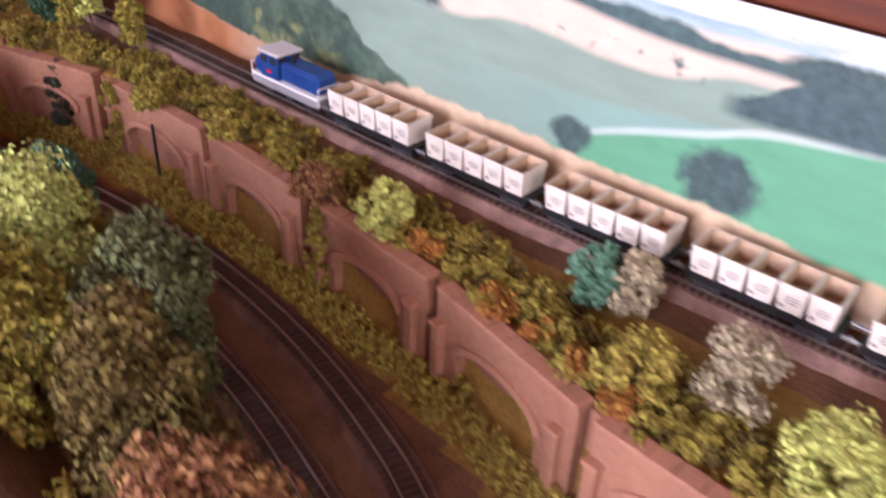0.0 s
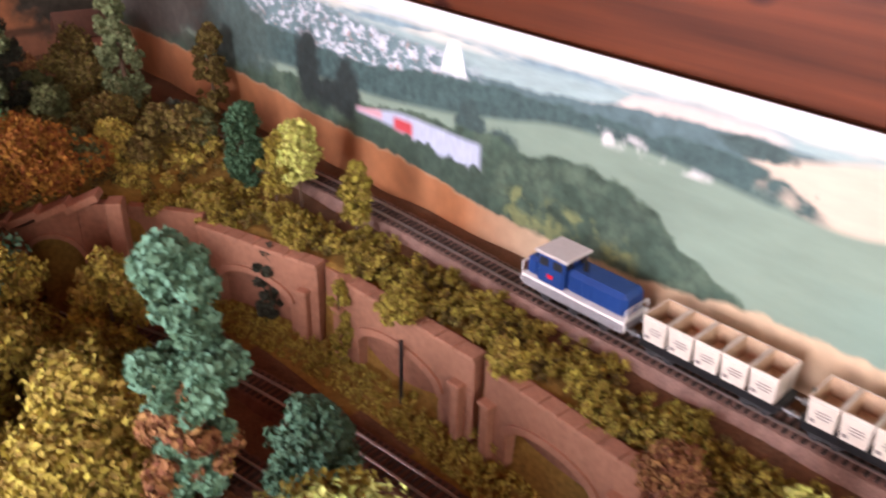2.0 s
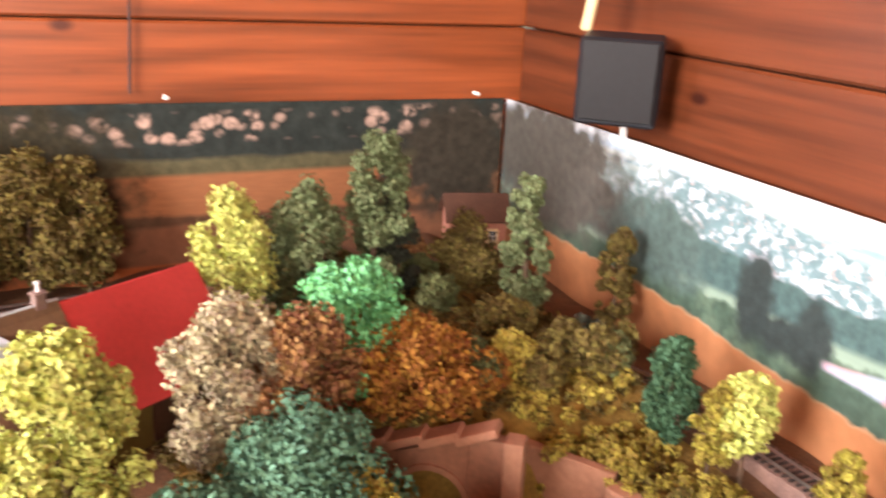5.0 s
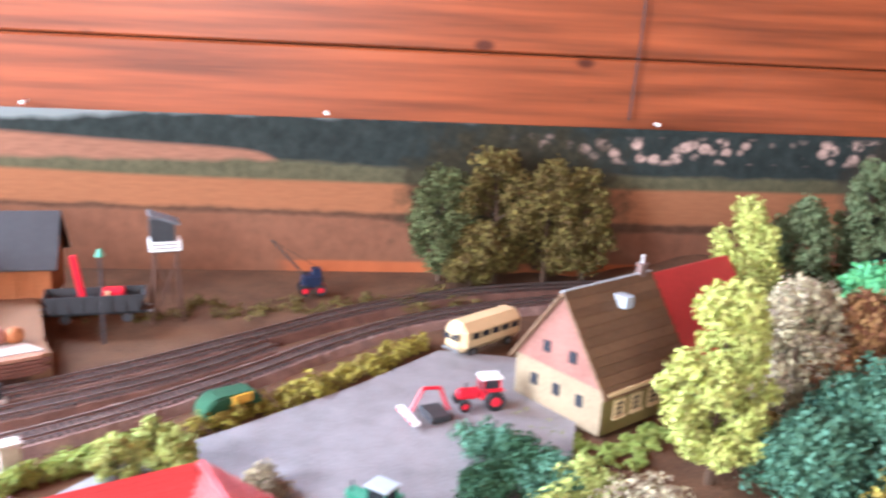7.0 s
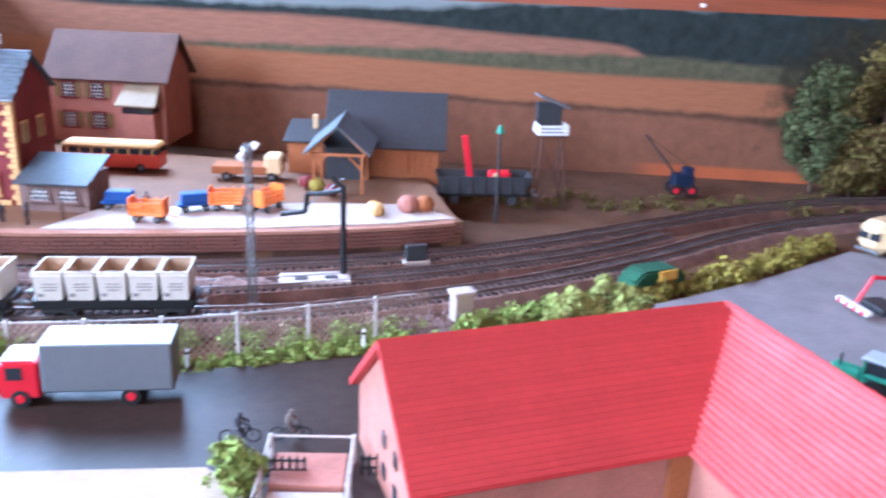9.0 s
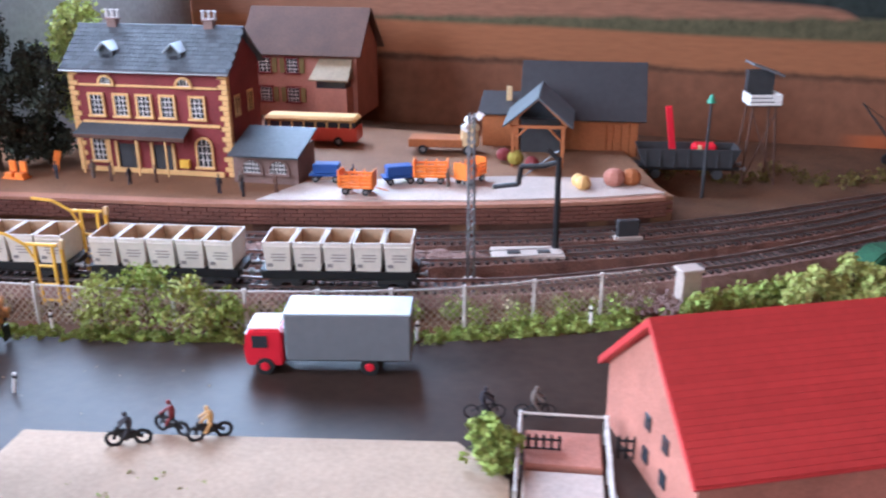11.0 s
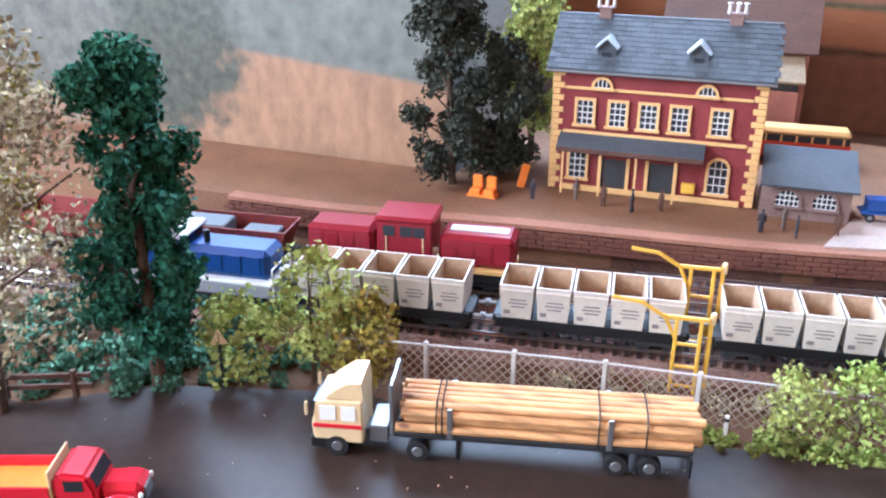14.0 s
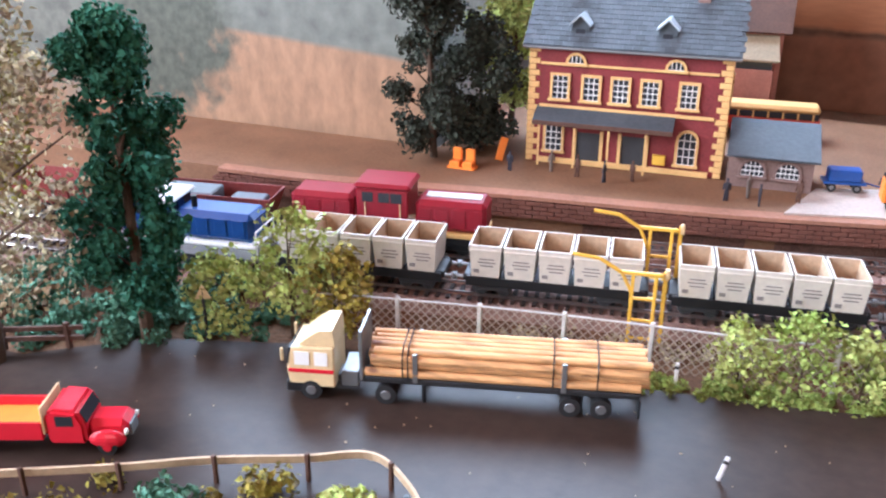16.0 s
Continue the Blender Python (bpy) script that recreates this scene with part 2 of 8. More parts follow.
# ---------------------------------------------------------------- mesh helpers
def finish(name, bm, material, parent=None, label="", smooth=False, at=None):
    me = bpy.data.meshes.new(name)
    bmesh.ops.recalc_face_normals(bm, faces=bm.faces)
    bm.to_mesh(me)
    bm.free()
    me.materials.append(material)
    if smooth:
        for p in me.polygons:
            p.use_smooth = True
    ob = new(name, me)
    if at is not None:
        ob.matrix_world = at
    if parent:
        ob.parent = parent
    if label:
        ob["label"] = label
    return ob


def part(name, bm, material, parent, label="", smooth=False):
    return finish(name, bm, material, parent, label, smooth)


def base(name, m, label, category, group="", kind=""):
    """An Empty at a thing's base, in its own axes: parts are built round it."""
    ob = new(name)
    ob.empty_display_size = 0.01
    ob.matrix_world = m
    return tagged(ob, label, category, group, kind)


def B():
    return bmesh.new()


def box(bm, c, s, rz=0.0, ry=0.0, rx=0.0, bev=0.0):
    """Adds a box with centre c and size s, its edges broken by bev."""
    t = bmesh.new()
    bmesh.ops.create_cube(t, size=1.0, matrix=pose(*c, rx, ry, rz) @ Matrix.Diagonal((*s, 1)))
    if bev:
        bmesh.ops.bevel(t, geom=t.edges[:], offset=bev, segments=1, affect="EDGES")
    me = bpy.data.meshes.new("tmp")
    t.to_mesh(me)
    t.free()
    bm.from_mesh(me)
    bpy.data.meshes.remove(me)
    return bm


def rod(bm, a, b, r, r2=None, seg=8):
    """Adds a round bar from a to b."""
    a, b = Vector(a), Vector(b)
    d = b - a
    m = Matrix.Translation((a + b) / 2) @ d.to_track_quat("Z", "Y").to_matrix().to_4x4()
    bmesh.ops.create_cone(bm, cap_ends=True, segments=seg, radius1=r, radius2=r if r2 is None else r2, depth=d.length, matrix=m)
    return bm


def ball(bm, c, s, seg=8):
    bmesh.ops.create_uvsphere(bm, u_segments=seg, v_segments=max(5, seg - 2), radius=1.0, matrix=Matrix.Translation(c) @ Matrix.Diagonal((*s, 1)))
    return bm


def prism(bm, pts, y0, y1):
    """Adds a solid with the outline pts in x and z, from y0 to y1."""
    a = [bm.verts.new((x, y0, z)) for x, z in pts]
    b = [bm.verts.new((x, y1, z)) for x, z in pts]
    n = len(pts)
    bm.faces.new(a)
    bm.faces.new(b[::-1])
    for i in range(n):
        bm.faces.new((a[i], b[i], b[(i + 1) % n], a[(i + 1) % n]))
    return bm


def slab(bm, pts, z0, z1):
    """Adds a solid with the outline pts in x and y, from z0 to z1."""
    a = [bm.verts.new((x, y, z0)) for x, y in pts]
    b = [bm.verts.new((x, y, z1)) for x, y in pts]
    n = len(pts)
    bm.faces.new(a[::-1])
    bm.faces.new(b)
    for i in range(n):
        bm.faces.new((a[i], a[(i + 1) % n], b[(i + 1) % n], b[i]))
    return bm


def line(ctrl, step=0.01):
    """A smooth line through control points, as points at even steps."""
    p = [Vector(c) for c in ctrl]
    p = [2 * p[0] - p[1]] + p + [2 * p[-1] - p[-2]]
    fine = []
    for i in range(1, len(p) - 2):
        a, b, c, d = p[i - 1 : i + 3]
        for k in range(40):
            t = k / 40
            fine.append(0.5 * (2 * b + (c - a) * t + (2 * a - 5 * b + 4 * c - d) * t * t + (3 * b - a - 3 * c + d) * t**3))
    fine.append(p[-2])
    out, left = [fine[0]], step
    for a, b in zip(fine, fine[1:]):
        s = (b - a).length
        while s >= left:
            a = a + (b - a) * (left / s)
            out.append(a)
            s, left = (b - a).length, step
        left -= s
    return out


def along(bm, pts, profile, closed=True):
    """Sweeps a profile of (across, up) along level points."""
    rings = []
    for i, p in enumerate(pts):
        d = (pts[min(i + 1, len(pts) - 1)] - pts[max(i - 1, 0)]).normalized()
        s = Vector((d.y, -d.x, 0))
        rings.append([bm.verts.new(p + s * u + Vector((0, 0, v))) for u, v in profile])
    n = len(profile)
    for a, b in zip(rings, rings[1:]):
        for i in range(n if closed else n - 1):
            bm.faces.new((a[i], a[(i + 1) % n], b[(i + 1) % n], b[i]))
    if closed:
        bm.faces.new(rings[0][::-1])
        bm.faces.new(rings[-1])
    return bm


def arch_pts(w, h, x0=0.0, z0=0.0, rise=None, n=8):
    """A rounded-top opening's outline, in x and z."""
    rise = w / 2 if rise is None else rise
    pts = [(x0 - w / 2, z0), (x0 - w / 2, z0 + h - rise)]
    for i in range(1, n):
        a = math.pi * (1 - i / n)
        pts.append((x0 + math.cos(a) * w / 2, z0 + h - rise + math.sin(a) * rise))
    return pts + [(x0 + w / 2, z0 + h - rise), (x0 + w / 2, z0)]


# ---------------------------------------------------------------- room
def plank_wall(name, axis, at, lo, hi, z0, z1, hole=None, height=0.105):
    """A wall of horizontal boards with a gap between them. axis: the one it runs along."""
    wall = base(name, Matrix.Identity(4), "", "", kind="structure")
    z = z0
    while z < z1 - 0.01:
        top = min(z + height, z1)
        spans = [(lo, hi)]
        if hole and z + 0.02 < hole[3] and top - 0.02 > hole[2]:
            spans = [(lo, hole[0]), (hole[1], hi)]
        for a, b in spans:
            bm = B()
            size = (b - a - 0.0015, 0.018, top - z - 0.0022)
            if axis == "x":
                box(bm, (0, 0, 0), size, bev=0.003)
                o = finish("board", bm, PINE, wall)
                o.location = ((a + b) / 2, at, (z + top) / 2)
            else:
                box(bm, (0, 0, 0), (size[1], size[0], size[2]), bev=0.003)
                o = finish("board", bm, PINE_Y_DIM, wall)
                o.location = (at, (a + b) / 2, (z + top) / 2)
        z = top
    bm = B()
    if hole:
        for a, b, c, d in ((lo, hole[0], z0, z1), (hole[1], hi, z0, z1), (hole[0], hole[1], z0, hole[2]), (hole[0], hole[1], hole[3], z1)):
            off = 0.016
            if axis == "x":
                box(bm, ((a + b) / 2, at + (off if at > 0 else -off), (c + d) / 2), (b - a, 0.012, d - c))
            else:
                box(bm, (at + (off if at > -1 else -off), (a + b) / 2, (c + d) / 2), (0.012, b - a, d - c))
    else:
        if axis == "x":
            box(bm, ((lo + hi) / 2, at + (0.016 if at > 0 else -0.016), (z0 + z1) / 2), (hi - lo, 0.012, z1 - z0))
        else:
            box(bm, (at + (0.016 if at > -1 else -0.016), (lo + hi) / 2, (z0 + z1) / 2), (0.012, hi - lo, z1 - z0))
    finish("wall_backing", bm, TIMBER_D, wall)
    return wall


plank_wall("wall_north", "x", 1.575, -2.9, 0.235, -0.95, 1.45, hole=(-2.45, -1.42, 0.30, 1.12))
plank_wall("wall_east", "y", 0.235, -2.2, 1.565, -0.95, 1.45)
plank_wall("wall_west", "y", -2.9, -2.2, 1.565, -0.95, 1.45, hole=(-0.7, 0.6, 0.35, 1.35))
# The opening in this wall is invented to take the fill lamp.
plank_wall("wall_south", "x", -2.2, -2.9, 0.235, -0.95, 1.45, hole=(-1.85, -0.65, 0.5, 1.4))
bm = B()
box(bm, (-1.33, -0.31, -0.97), (3.2, 3.85, 0.04))
tagged(finish("floor", bm, TIMBER_D), kind="structure")
bm = B()
box(bm, (-1.33, -0.31, 1.47), (3.2, 3.85, 0.04))
tagged(finish("ceiling", bm, PINE), kind="structure")


def window(name, m, w, h):
    win = base(name, m, "", "", kind="structure")
    bm = B()
    for x in (-w / 2 + 0.02, 0, w / 2 - 0.02):
        box(bm, (x, 0, 0), (0.035, 0.04, h), bev=0.004)
    for z in (-h / 2 + 0.02, h / 2 - 0.02):
        box(bm, (0, 0.002, z), (w, 0.036, 0.04), bev=0.004)
    part("window_frame", bm, WHITE, win)
    bm = B()
    box(bm, (0, -0.04, -h / 2 - 0.01), (w + 0.06, 0.09, 0.018), bev=0.004)
    part("window_sill", bm, WHITE, win)


window("window_1", pose(-1.935, 1.62, 0.71), 1.03, 0.82)
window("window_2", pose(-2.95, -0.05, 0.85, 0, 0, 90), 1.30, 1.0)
# Unseen south window, added to frame the fill lamp.
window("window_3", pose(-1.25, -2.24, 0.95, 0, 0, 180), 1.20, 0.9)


# ---------------------------------------------------------------- painted backdrops
class Paint:
    """A procedural picture: masks in u (along) and v (up), laid one over another."""

    def __init__(self, name, along_axis, rough=0.45):
        self.m = bpy.data.materials.new(name)
        self.m.use_nodes = True
        self.n, self.l = self.m.node_tree.nodes, self.m.node_tree.links
        self.b = self.n["Principled BSDF"]
        self.b.inputs["Roughness"].default_value = rough
        geo = self.n.new("ShaderNodeNewGeometry")
        self.pos = geo.outputs["Position"]
        sep = self.n.new("ShaderNodeSeparateXYZ")
        self.l.new(self.pos, sep.inputs[0])
        self.u, self.v = sep.outputs["xy".index(along_axis)], sep.outputs[2]
        self.col = None

    def f(self, op, a, b=0.0, c=0.0):
        x = self.n.new("ShaderNodeMath")
        x.operation = op
        for i, q in enumerate((a, b, c)):
            if isinstance(q, (int, float)):
                x.inputs[i].default_value = q
            else:
                self.l.new(q, x.inputs[i])
        return x.outputs[0]

    def noise(self, scale, amp, detail=3.0, stretch=(1, 1, 1)):
        mp = self.n.new("ShaderNodeMapping")
        mp.inputs["Scale"].default_value = stretch
        self.l.new(self.pos, mp.inputs["Vector"])
        t = self.n.new("ShaderNodeTexNoise")
        t.inputs["Scale"].default_value, t.inputs["Detail"].default_value = scale, detail
        self.l.new(mp.outputs[0], t.inputs["Vector"])
        return self.f("MULTIPLY", self.f("SUBTRACT", t.outputs["Fac"], 0.5), amp)

    def step(self, x, soft):
        r = self.n.new("ShaderNodeMapRange")
        r.inputs["From Min"].default_value, r.inputs["From Max"].default_value = -soft, soft
        self.l.new(x, r.inputs["Value"])
        return r.outputs[0]

    def line(self, pts, wob=0.01, scale=8, soft=0.002, detail=4):
        """A mask that is 1 under a line of (u, v) points, with an uneven edge."""
        u0, u1 = pts[0][0], pts[-1][0]
        r = self.n.new("ShaderNodeMapRange")
        r.inputs["From Min"].default_value, r.inputs["From Max"].default_value = u0, u1
        self.l.new(self.u, r.inputs["Value"])
        c = self.n.new("ShaderNodeFloatCurve")
        cu = c.mapping.curves[0]
        lo, hi = min(p[1] for p in pts) - 0.01, max(p[1] for p in pts) + 0.01
        while len(cu.points) < len(pts):
            cu.points.new(0.5, 0.5)
        for q, (a, b) in zip(cu.points, pts):
            q.location = ((a - u0) / (u1 - u0), (b - lo) / (hi - lo))
        c.mapping.update()
        self.l.new(r.outputs[0], c.inputs["Value"])
        h = self.f("MULTIPLY_ADD", c.outputs[0], hi - lo, lo)
        d = self.f("SUBTRACT", self.f("ADD", h, self.noise(scale, wob, detail)), self.v)
        return self.step(d, soft)

    def spots(self, scale, size, stretch=(1, 1, 1)):
        mp = self.n.new("ShaderNodeMapping")
        mp.inputs["Scale"].default_value = stretch
        self.l.new(self.pos, mp.inputs["Vector"])
        t = self.n.new("ShaderNodeTexVoronoi")
        t.inputs["Scale"].default_value = scale
        self.l.new(mp.outputs[0], t.inputs["Vector"])
        return self.step(self.f("SUBTRACT", size, t.outputs["Distance"]), size * 0.25)

    def blob(self, u, v, ru, rv, wob=0.5, scale=40, soft=0.15):
        a = self.f("DIVIDE", self.f("SUBTRACT", self.u, u), ru)
        b = self.f("DIVIDE", self.f("SUBTRACT", self.v, v), rv)
        d = self.f("ADD", self.f("MULTIPLY", a, a), self.f("MULTIPLY", b, b))
        return self.step(self.f("SUBTRACT", self.f("ADD", 1.0, self.noise(scale, wob * 2, 5)), d), soft)

    def times(self, *m):
        out = m[0]
        for q in m[1:]:
            out = self.f("MULTIPLY", out, q)
        return out

    def less(self, m):
        return self.f("SUBTRACT", 1.0, m)

    def lay(self, mask, c, grain=0.3, gscale=60, stretch=(1, 1, 1)):
        g = self.f("ADD", 1.0, self.noise(gscale, grain * 2, 6, stretch))
        rgb = self.n.new("ShaderNodeHueSaturation")
        rgb.inputs["Color"].default_value = (*c, 1)
        self.l.new(g, rgb.inputs["Value"])
        if self.col is None:
            self.col = rgb.outputs[0]
            return
        mix = self.n.new("ShaderNodeMix")
        mix.data_type = "RGBA"
        self.l.new(mask, mix.inputs["Factor"])
        self.l.new(self.col, mix.inputs["A"])
        self.l.new(rgb.outputs[0], mix.inputs["B"])
        self.col = mix.outputs["Result"]

    def done(self):
        self.l.new(self.col, self.b.inputs["Base Color"])
        return self.m


def paint_east():
    p = Paint("valley_picture", "y")
    ends = lambda q: [(-0.6, q[0][1])] + q + [(1.56, q[-1][1])]
    soft = lambda q, wob=0.008, scale=10: p.line(ends(q), wob=wob, scale=scale, soft=0.0035, detail=6)
    leafy = lambda q, wob=0.02, scale=38: p.line(ends(q), wob=wob, scale=scale, soft=0.0025, detail=8)
    after = lambda u, s=0.01: p.step(p.f("SUBTRACT", p.u, u), s)
    before = lambda u, s=0.01: p.step(p.f("SUBTRACT", u, p.u), s)
    tuft = lambda scale, cut, st=(1, 1, 1): p.step(p.f("SUBTRACT", p.noise(scale, 1.0, 6, st), cut), 0.06)
    wood, field, tan = (0.055, 0.10, 0.095), (0.205, 0.285, 0.22), (0.58, 0.48, 0.37)
    # sky and the far hills
    p.lay(None, (0.80, 0.86, 0.90), 0.08, 10)
    p.lay(soft([(0.0, 0.208), (0.4, 0.209), (0.9, 0.203), (1.1, 0.205)]), (0.45, 0.58, 0.70), 0.2, 25)
    p.lay(soft([(0.0, 0.205), (0.4, 0.205), (0.9, 0.198)], 0.012), (0.60, 0.60, 0.52), 0.3, 30, (1, 1, 5))
    p.lay(p.times(soft([(0.0, 0.202), (0.9, 0.194)], 0.014), tuft(9, 0.0, (1, 1, 6))), (0.20, 0.31, 0.35), 0.4, 60)
    p.lay(soft([(0.0, 0.196), (0.3, 0.197), (0.6, 0.19), (0.9, 0.185)], 0.012), (0.30, 0.41, 0.40), 0.3, 40, (1, 1, 3))
    p.lay(p.times(soft([(0.4, 0.188), (0.49, 0.195), (0.58, 0.19), (0.63, 0.17)], 0.004), before(0.63), after(0.45)), (0.62, 0.52, 0.46), 0.15, 40)
    p.lay(p.times(leafy([(0.3, 0.188), (0.45, 0.186), (0.54, 0.184), (0.61, 0.176), (0.75, 0.165), (0.95, 0.16)], 0.014), after(0.30, 0.03)), (0.09, 0.15, 0.155), 0.5, 90)
    # town on the slope
    town = p.times(after(0.78, 0.04), before(1.24, 0.08), soft([(0.8, 0.176), (0.9, 0.178), (1.02, 0.19), (1.2, 0.20)], 0.01))
    p.lay(town, (0.13, 0.21, 0.22), 0.5, 90)
    p.lay(p.times(town, tuft(85, 0.03, (1, 1.0, 1.5)), tuft(22, -0.18)), (0.52, 0.56, 0.61), 0.4, 120)
    p.lay(p.times(town, tuft(120, 0.16, (1, 1.2, 1.6))), (0.45, 0.30, 0.27), 0.3, 120)
    # wood under the town, fields
    p.lay(leafy([(0.36, 0.15), (0.5, 0.158), (0.62, 0.163), (0.75, 0.158), (0.85, 0.15), (0.95, 0.135), (1.1, 0.14)], 0.022), wood, 0.7, 110)
    p.lay(p.times(before(0.47, 0.01), soft([(-0.2, 0.195), (0.11, 0.188), (0.24, 0.187), (0.34, 0.196), (0.46, 0.178)], 0.004)), tan, 0.14, 30, (1, 1, 4))
    p.lay(p.times(before(0.34, 0.01), leafy([(-0.2, 0.186), (0.1, 0.180), (0.17, 0.188), (0.28, 0.19), (0.34, 0.186)], 0.012), p.less(soft([(-0.2, 0.172), (0.1, 0.17), (0.28, 0.182), (0.34, 0.186)], 0.004))), wood, 0.6, 110)
    p.lay(soft([(-0.2, 0.165), (0.1, 0.160), (0.2, 0.142), (0.32, 0.149), (0.40, 0.138), (0.47, 0.15), (0.52, 0.149), (0.62, 0.146), (0.72, 0.13), (0.82, 0.113), (1.0, 0.10)], 0.004), field, 0.22, 14, (1, 1, 4))
    p.lay(p.times(before(0.30, 0.12), soft([(0.0, 0.125), (0.3, 0.10)], 0.01, 5)), (0.19, 0.32, 0.27), 0.2, 12, (1, 1, 3))
    p.lay(p.times(p.less(soft([(0.0, 0.14), (1.0, 0.14)], 0.002)), soft([(0.0, 0.1), (0.44, 0.146), (0.52, 0.155), (0.62, 0.153), (0.66, 0.13)], 0.002), after(0.50), tuft(40, 0.05, (1, 1, 0.6))), (0.72, 0.70, 0.68), 0.15, 80)
    p.lay(p.times(leafy([(0.3, 0.13), (0.40, 0.14), (0.47, 0.166), (0.54, 0.168), (0.58, 0.14)], 0.02), p.less(soft([(0.4, 0.138), (0.48, 0.142), (0.6, 0.15)], 0.004)), after(0.41), before(0.57), tuft(18, -0.12)), wood, 0.6, 110)
    p.lay(p.times(p.less(soft([(0.0, 0.145), (0.45, 0.148)], 0.003)), soft([(0.0, 0.166), (0.45, 0.16)], 0.003), before(0.44), tuft(60, 0.17)), wood, 0.5, 100)
    # green meadow at the near end, single trees
    p.lay(p.times(soft([(-0.2, 0.15), (0.05, 0.128), (0.125, 0.107), (0.23, 0.073), (0.27, 0.05)], 0.002), before(0.27)), (0.10, 0.30, 0.17), 0.16, 20, (1, 1, 4))
    p.lay(p.times(soft([(-0.2, 0.153), (0.05, 0.131), (0.125, 0.110), (0.23, 0.075), (0.27, 0.052)], 0.001), p.less(soft([(-0.2, 0.149), (0.05, 0.127), (0.125, 0.106), (0.23, 0.072), (0.27, 0.049)], 0.001)), before(0.235, 0.004)), (0.55, 0.60, 0.56), 0.15, 40)
    p.lay(p.times(leafy([(-0.2, 0.19), (0.008, 0.187), (0.04, 0.181), (0.075, 0.162), (0.112, 0.147)], 0.014), p.less(soft([(-0.2, 0.152), (-0.007, 0.136), (0.04, 0.133), (0.101, 0.131)], 0.006)), before(0.112)), (0.05, 0.085, 0.085), 0.7, 110)
    for u, v, ru, rv in ((0.25, 0.064, 0.022, 0.017), (0.108, 0.072, 0.034, 0.027), (0.765, 0.114, 0.020, 0.022), (0.72, 0.10, 0.022, 0.02), (0.47, 0.178, 0.03, 0.008), (0.03, 0.18, 0.05, 0.012), (-0.2, 0.18, 0.1, 0.014)):
        p.lay(p.blob(u, v, ru, rv, 0.9, 70, 0.35), (0.05, 0.085, 0.08), 0.7, 120)
    # the long copse and the red-gabled farm
    copse = leafy([(0.42, 0.03), (0.46, 0.050), (0.50, 0.068), (0.54, 0.09), (0.57, 0.108), (0.65, 0.115), (0.70, 0.108), (0.76, 0.108), (0.80, 0.10), (1.1, 0.09)], 0.03, 34)
    p.lay(copse, (0.05, 0.085, 0.06), 0.9, 80)
    p.lay(p.times(copse, tuft(26, 0.06)), (0.085, 0.13, 0.09), 0.7, 110)
    p.lay(p.times(soft([(0.5, 0.06), (0.75, 0.07), (0.9, 0.06)], 0.02, 30), tuft(45, 0.04), after(0.56), before(0.72)), (0.17, 0.20, 0.09), 0.5, 110)
    roofs = p.times(after(0.75, 0.004), before(0.945, 0.004))
    p.lay(p.times(roofs, soft([(0.75, 0.095), (0.86, 0.095), (0.94, 0.083)], 0.003, 30), p.less(soft([(0.75, 0.064), (0.94, 0.078)], 0.006, 30))), (0.42, 0.47, 0.60), 0.22, 70, (1, 4, 1))
    p.lay(p.times(after(0.85, 0.004), before(0.88, 0.004), soft([(0.8, 0.090), (0.9, 0.088)], 0.003), p.less(soft([(0.8, 0.072), (0.9, 0.074)]))), (0.50, 0.06, 0.07), 0.15, 40)
    p.lay(p.times(after(0.90, 0.004), before(0.945, 0.004), soft([(0.9, 0.088), (0.94, 0.083)], 0.003), p.less(soft([(0.9, 0.079), (0.94, 0.079)]))), (0.62, 0.30, 0.33), 0.15, 40)
    p.lay(p.times(after(0.73, 0.01), before(0.93, 0.01), leafy([(0.73, 0.066), (0.93, 0.072)], 0.04, 55)), (0.045, 0.075, 0.055), 0.7, 100)
    p.lay(p.times(p.line([(0.70, 0.145), (0.77, 0.157), (0.785, 0.188), (0.795, 0.188), (0.81, 0.155), (0.86, 0.14)], wob=0.004, scale=30, soft=0.003), p.less(soft([(0.7, 0.158), (0.9, 0.155)], 0.003)), after(0.765, 0.003), before(0.815, 0.003)), (0.86, 0.88, 0.90), 0.05, 60)
    for u, v, ru, rv in ((1.035, 0.110, 0.024, 0.045), (0.962, 0.098, 0.022, 0.034), (1.0, 0.085, 0.05, 0.02)):
        p.lay(p.blob(u, v, ru, rv, 1.0, 60, 0.5), (0.025, 0.035, 0.033), 0.7, 110)
    p.lay(p.blob(1.20, 0.12, 0.10, 0.05, 1.0, 40, 0.4), (0.07, 0.11, 0.10), 0.7, 100)
    p.lay(p.blob(1.42, 0.15, 0.17, 0.09, 0.9, 40, 0.4), (0.07, 0.065, 0.055), 0.7, 90)
    # stubble along the foot of the picture
    foot = leafy([(0.0, 0.040), (0.09, 0.046), (0.2, 0.046), (0.32, 0.048), (0.42, 0.048), (0.5, 0.038), (0.64, 0.028), (0.74, 0.030), (0.83, 0.040), (1.05, 0.052), (1.16, 0.060)], 0.014, 50)
    p.lay(foot, (0.55, 0.40, 0.26), 0.3, 70)
    p.lay(p.times(foot, after(0.72, 0.05)), (0.36, 0.15, 0.065), 0.3, 60)
    return p.done()


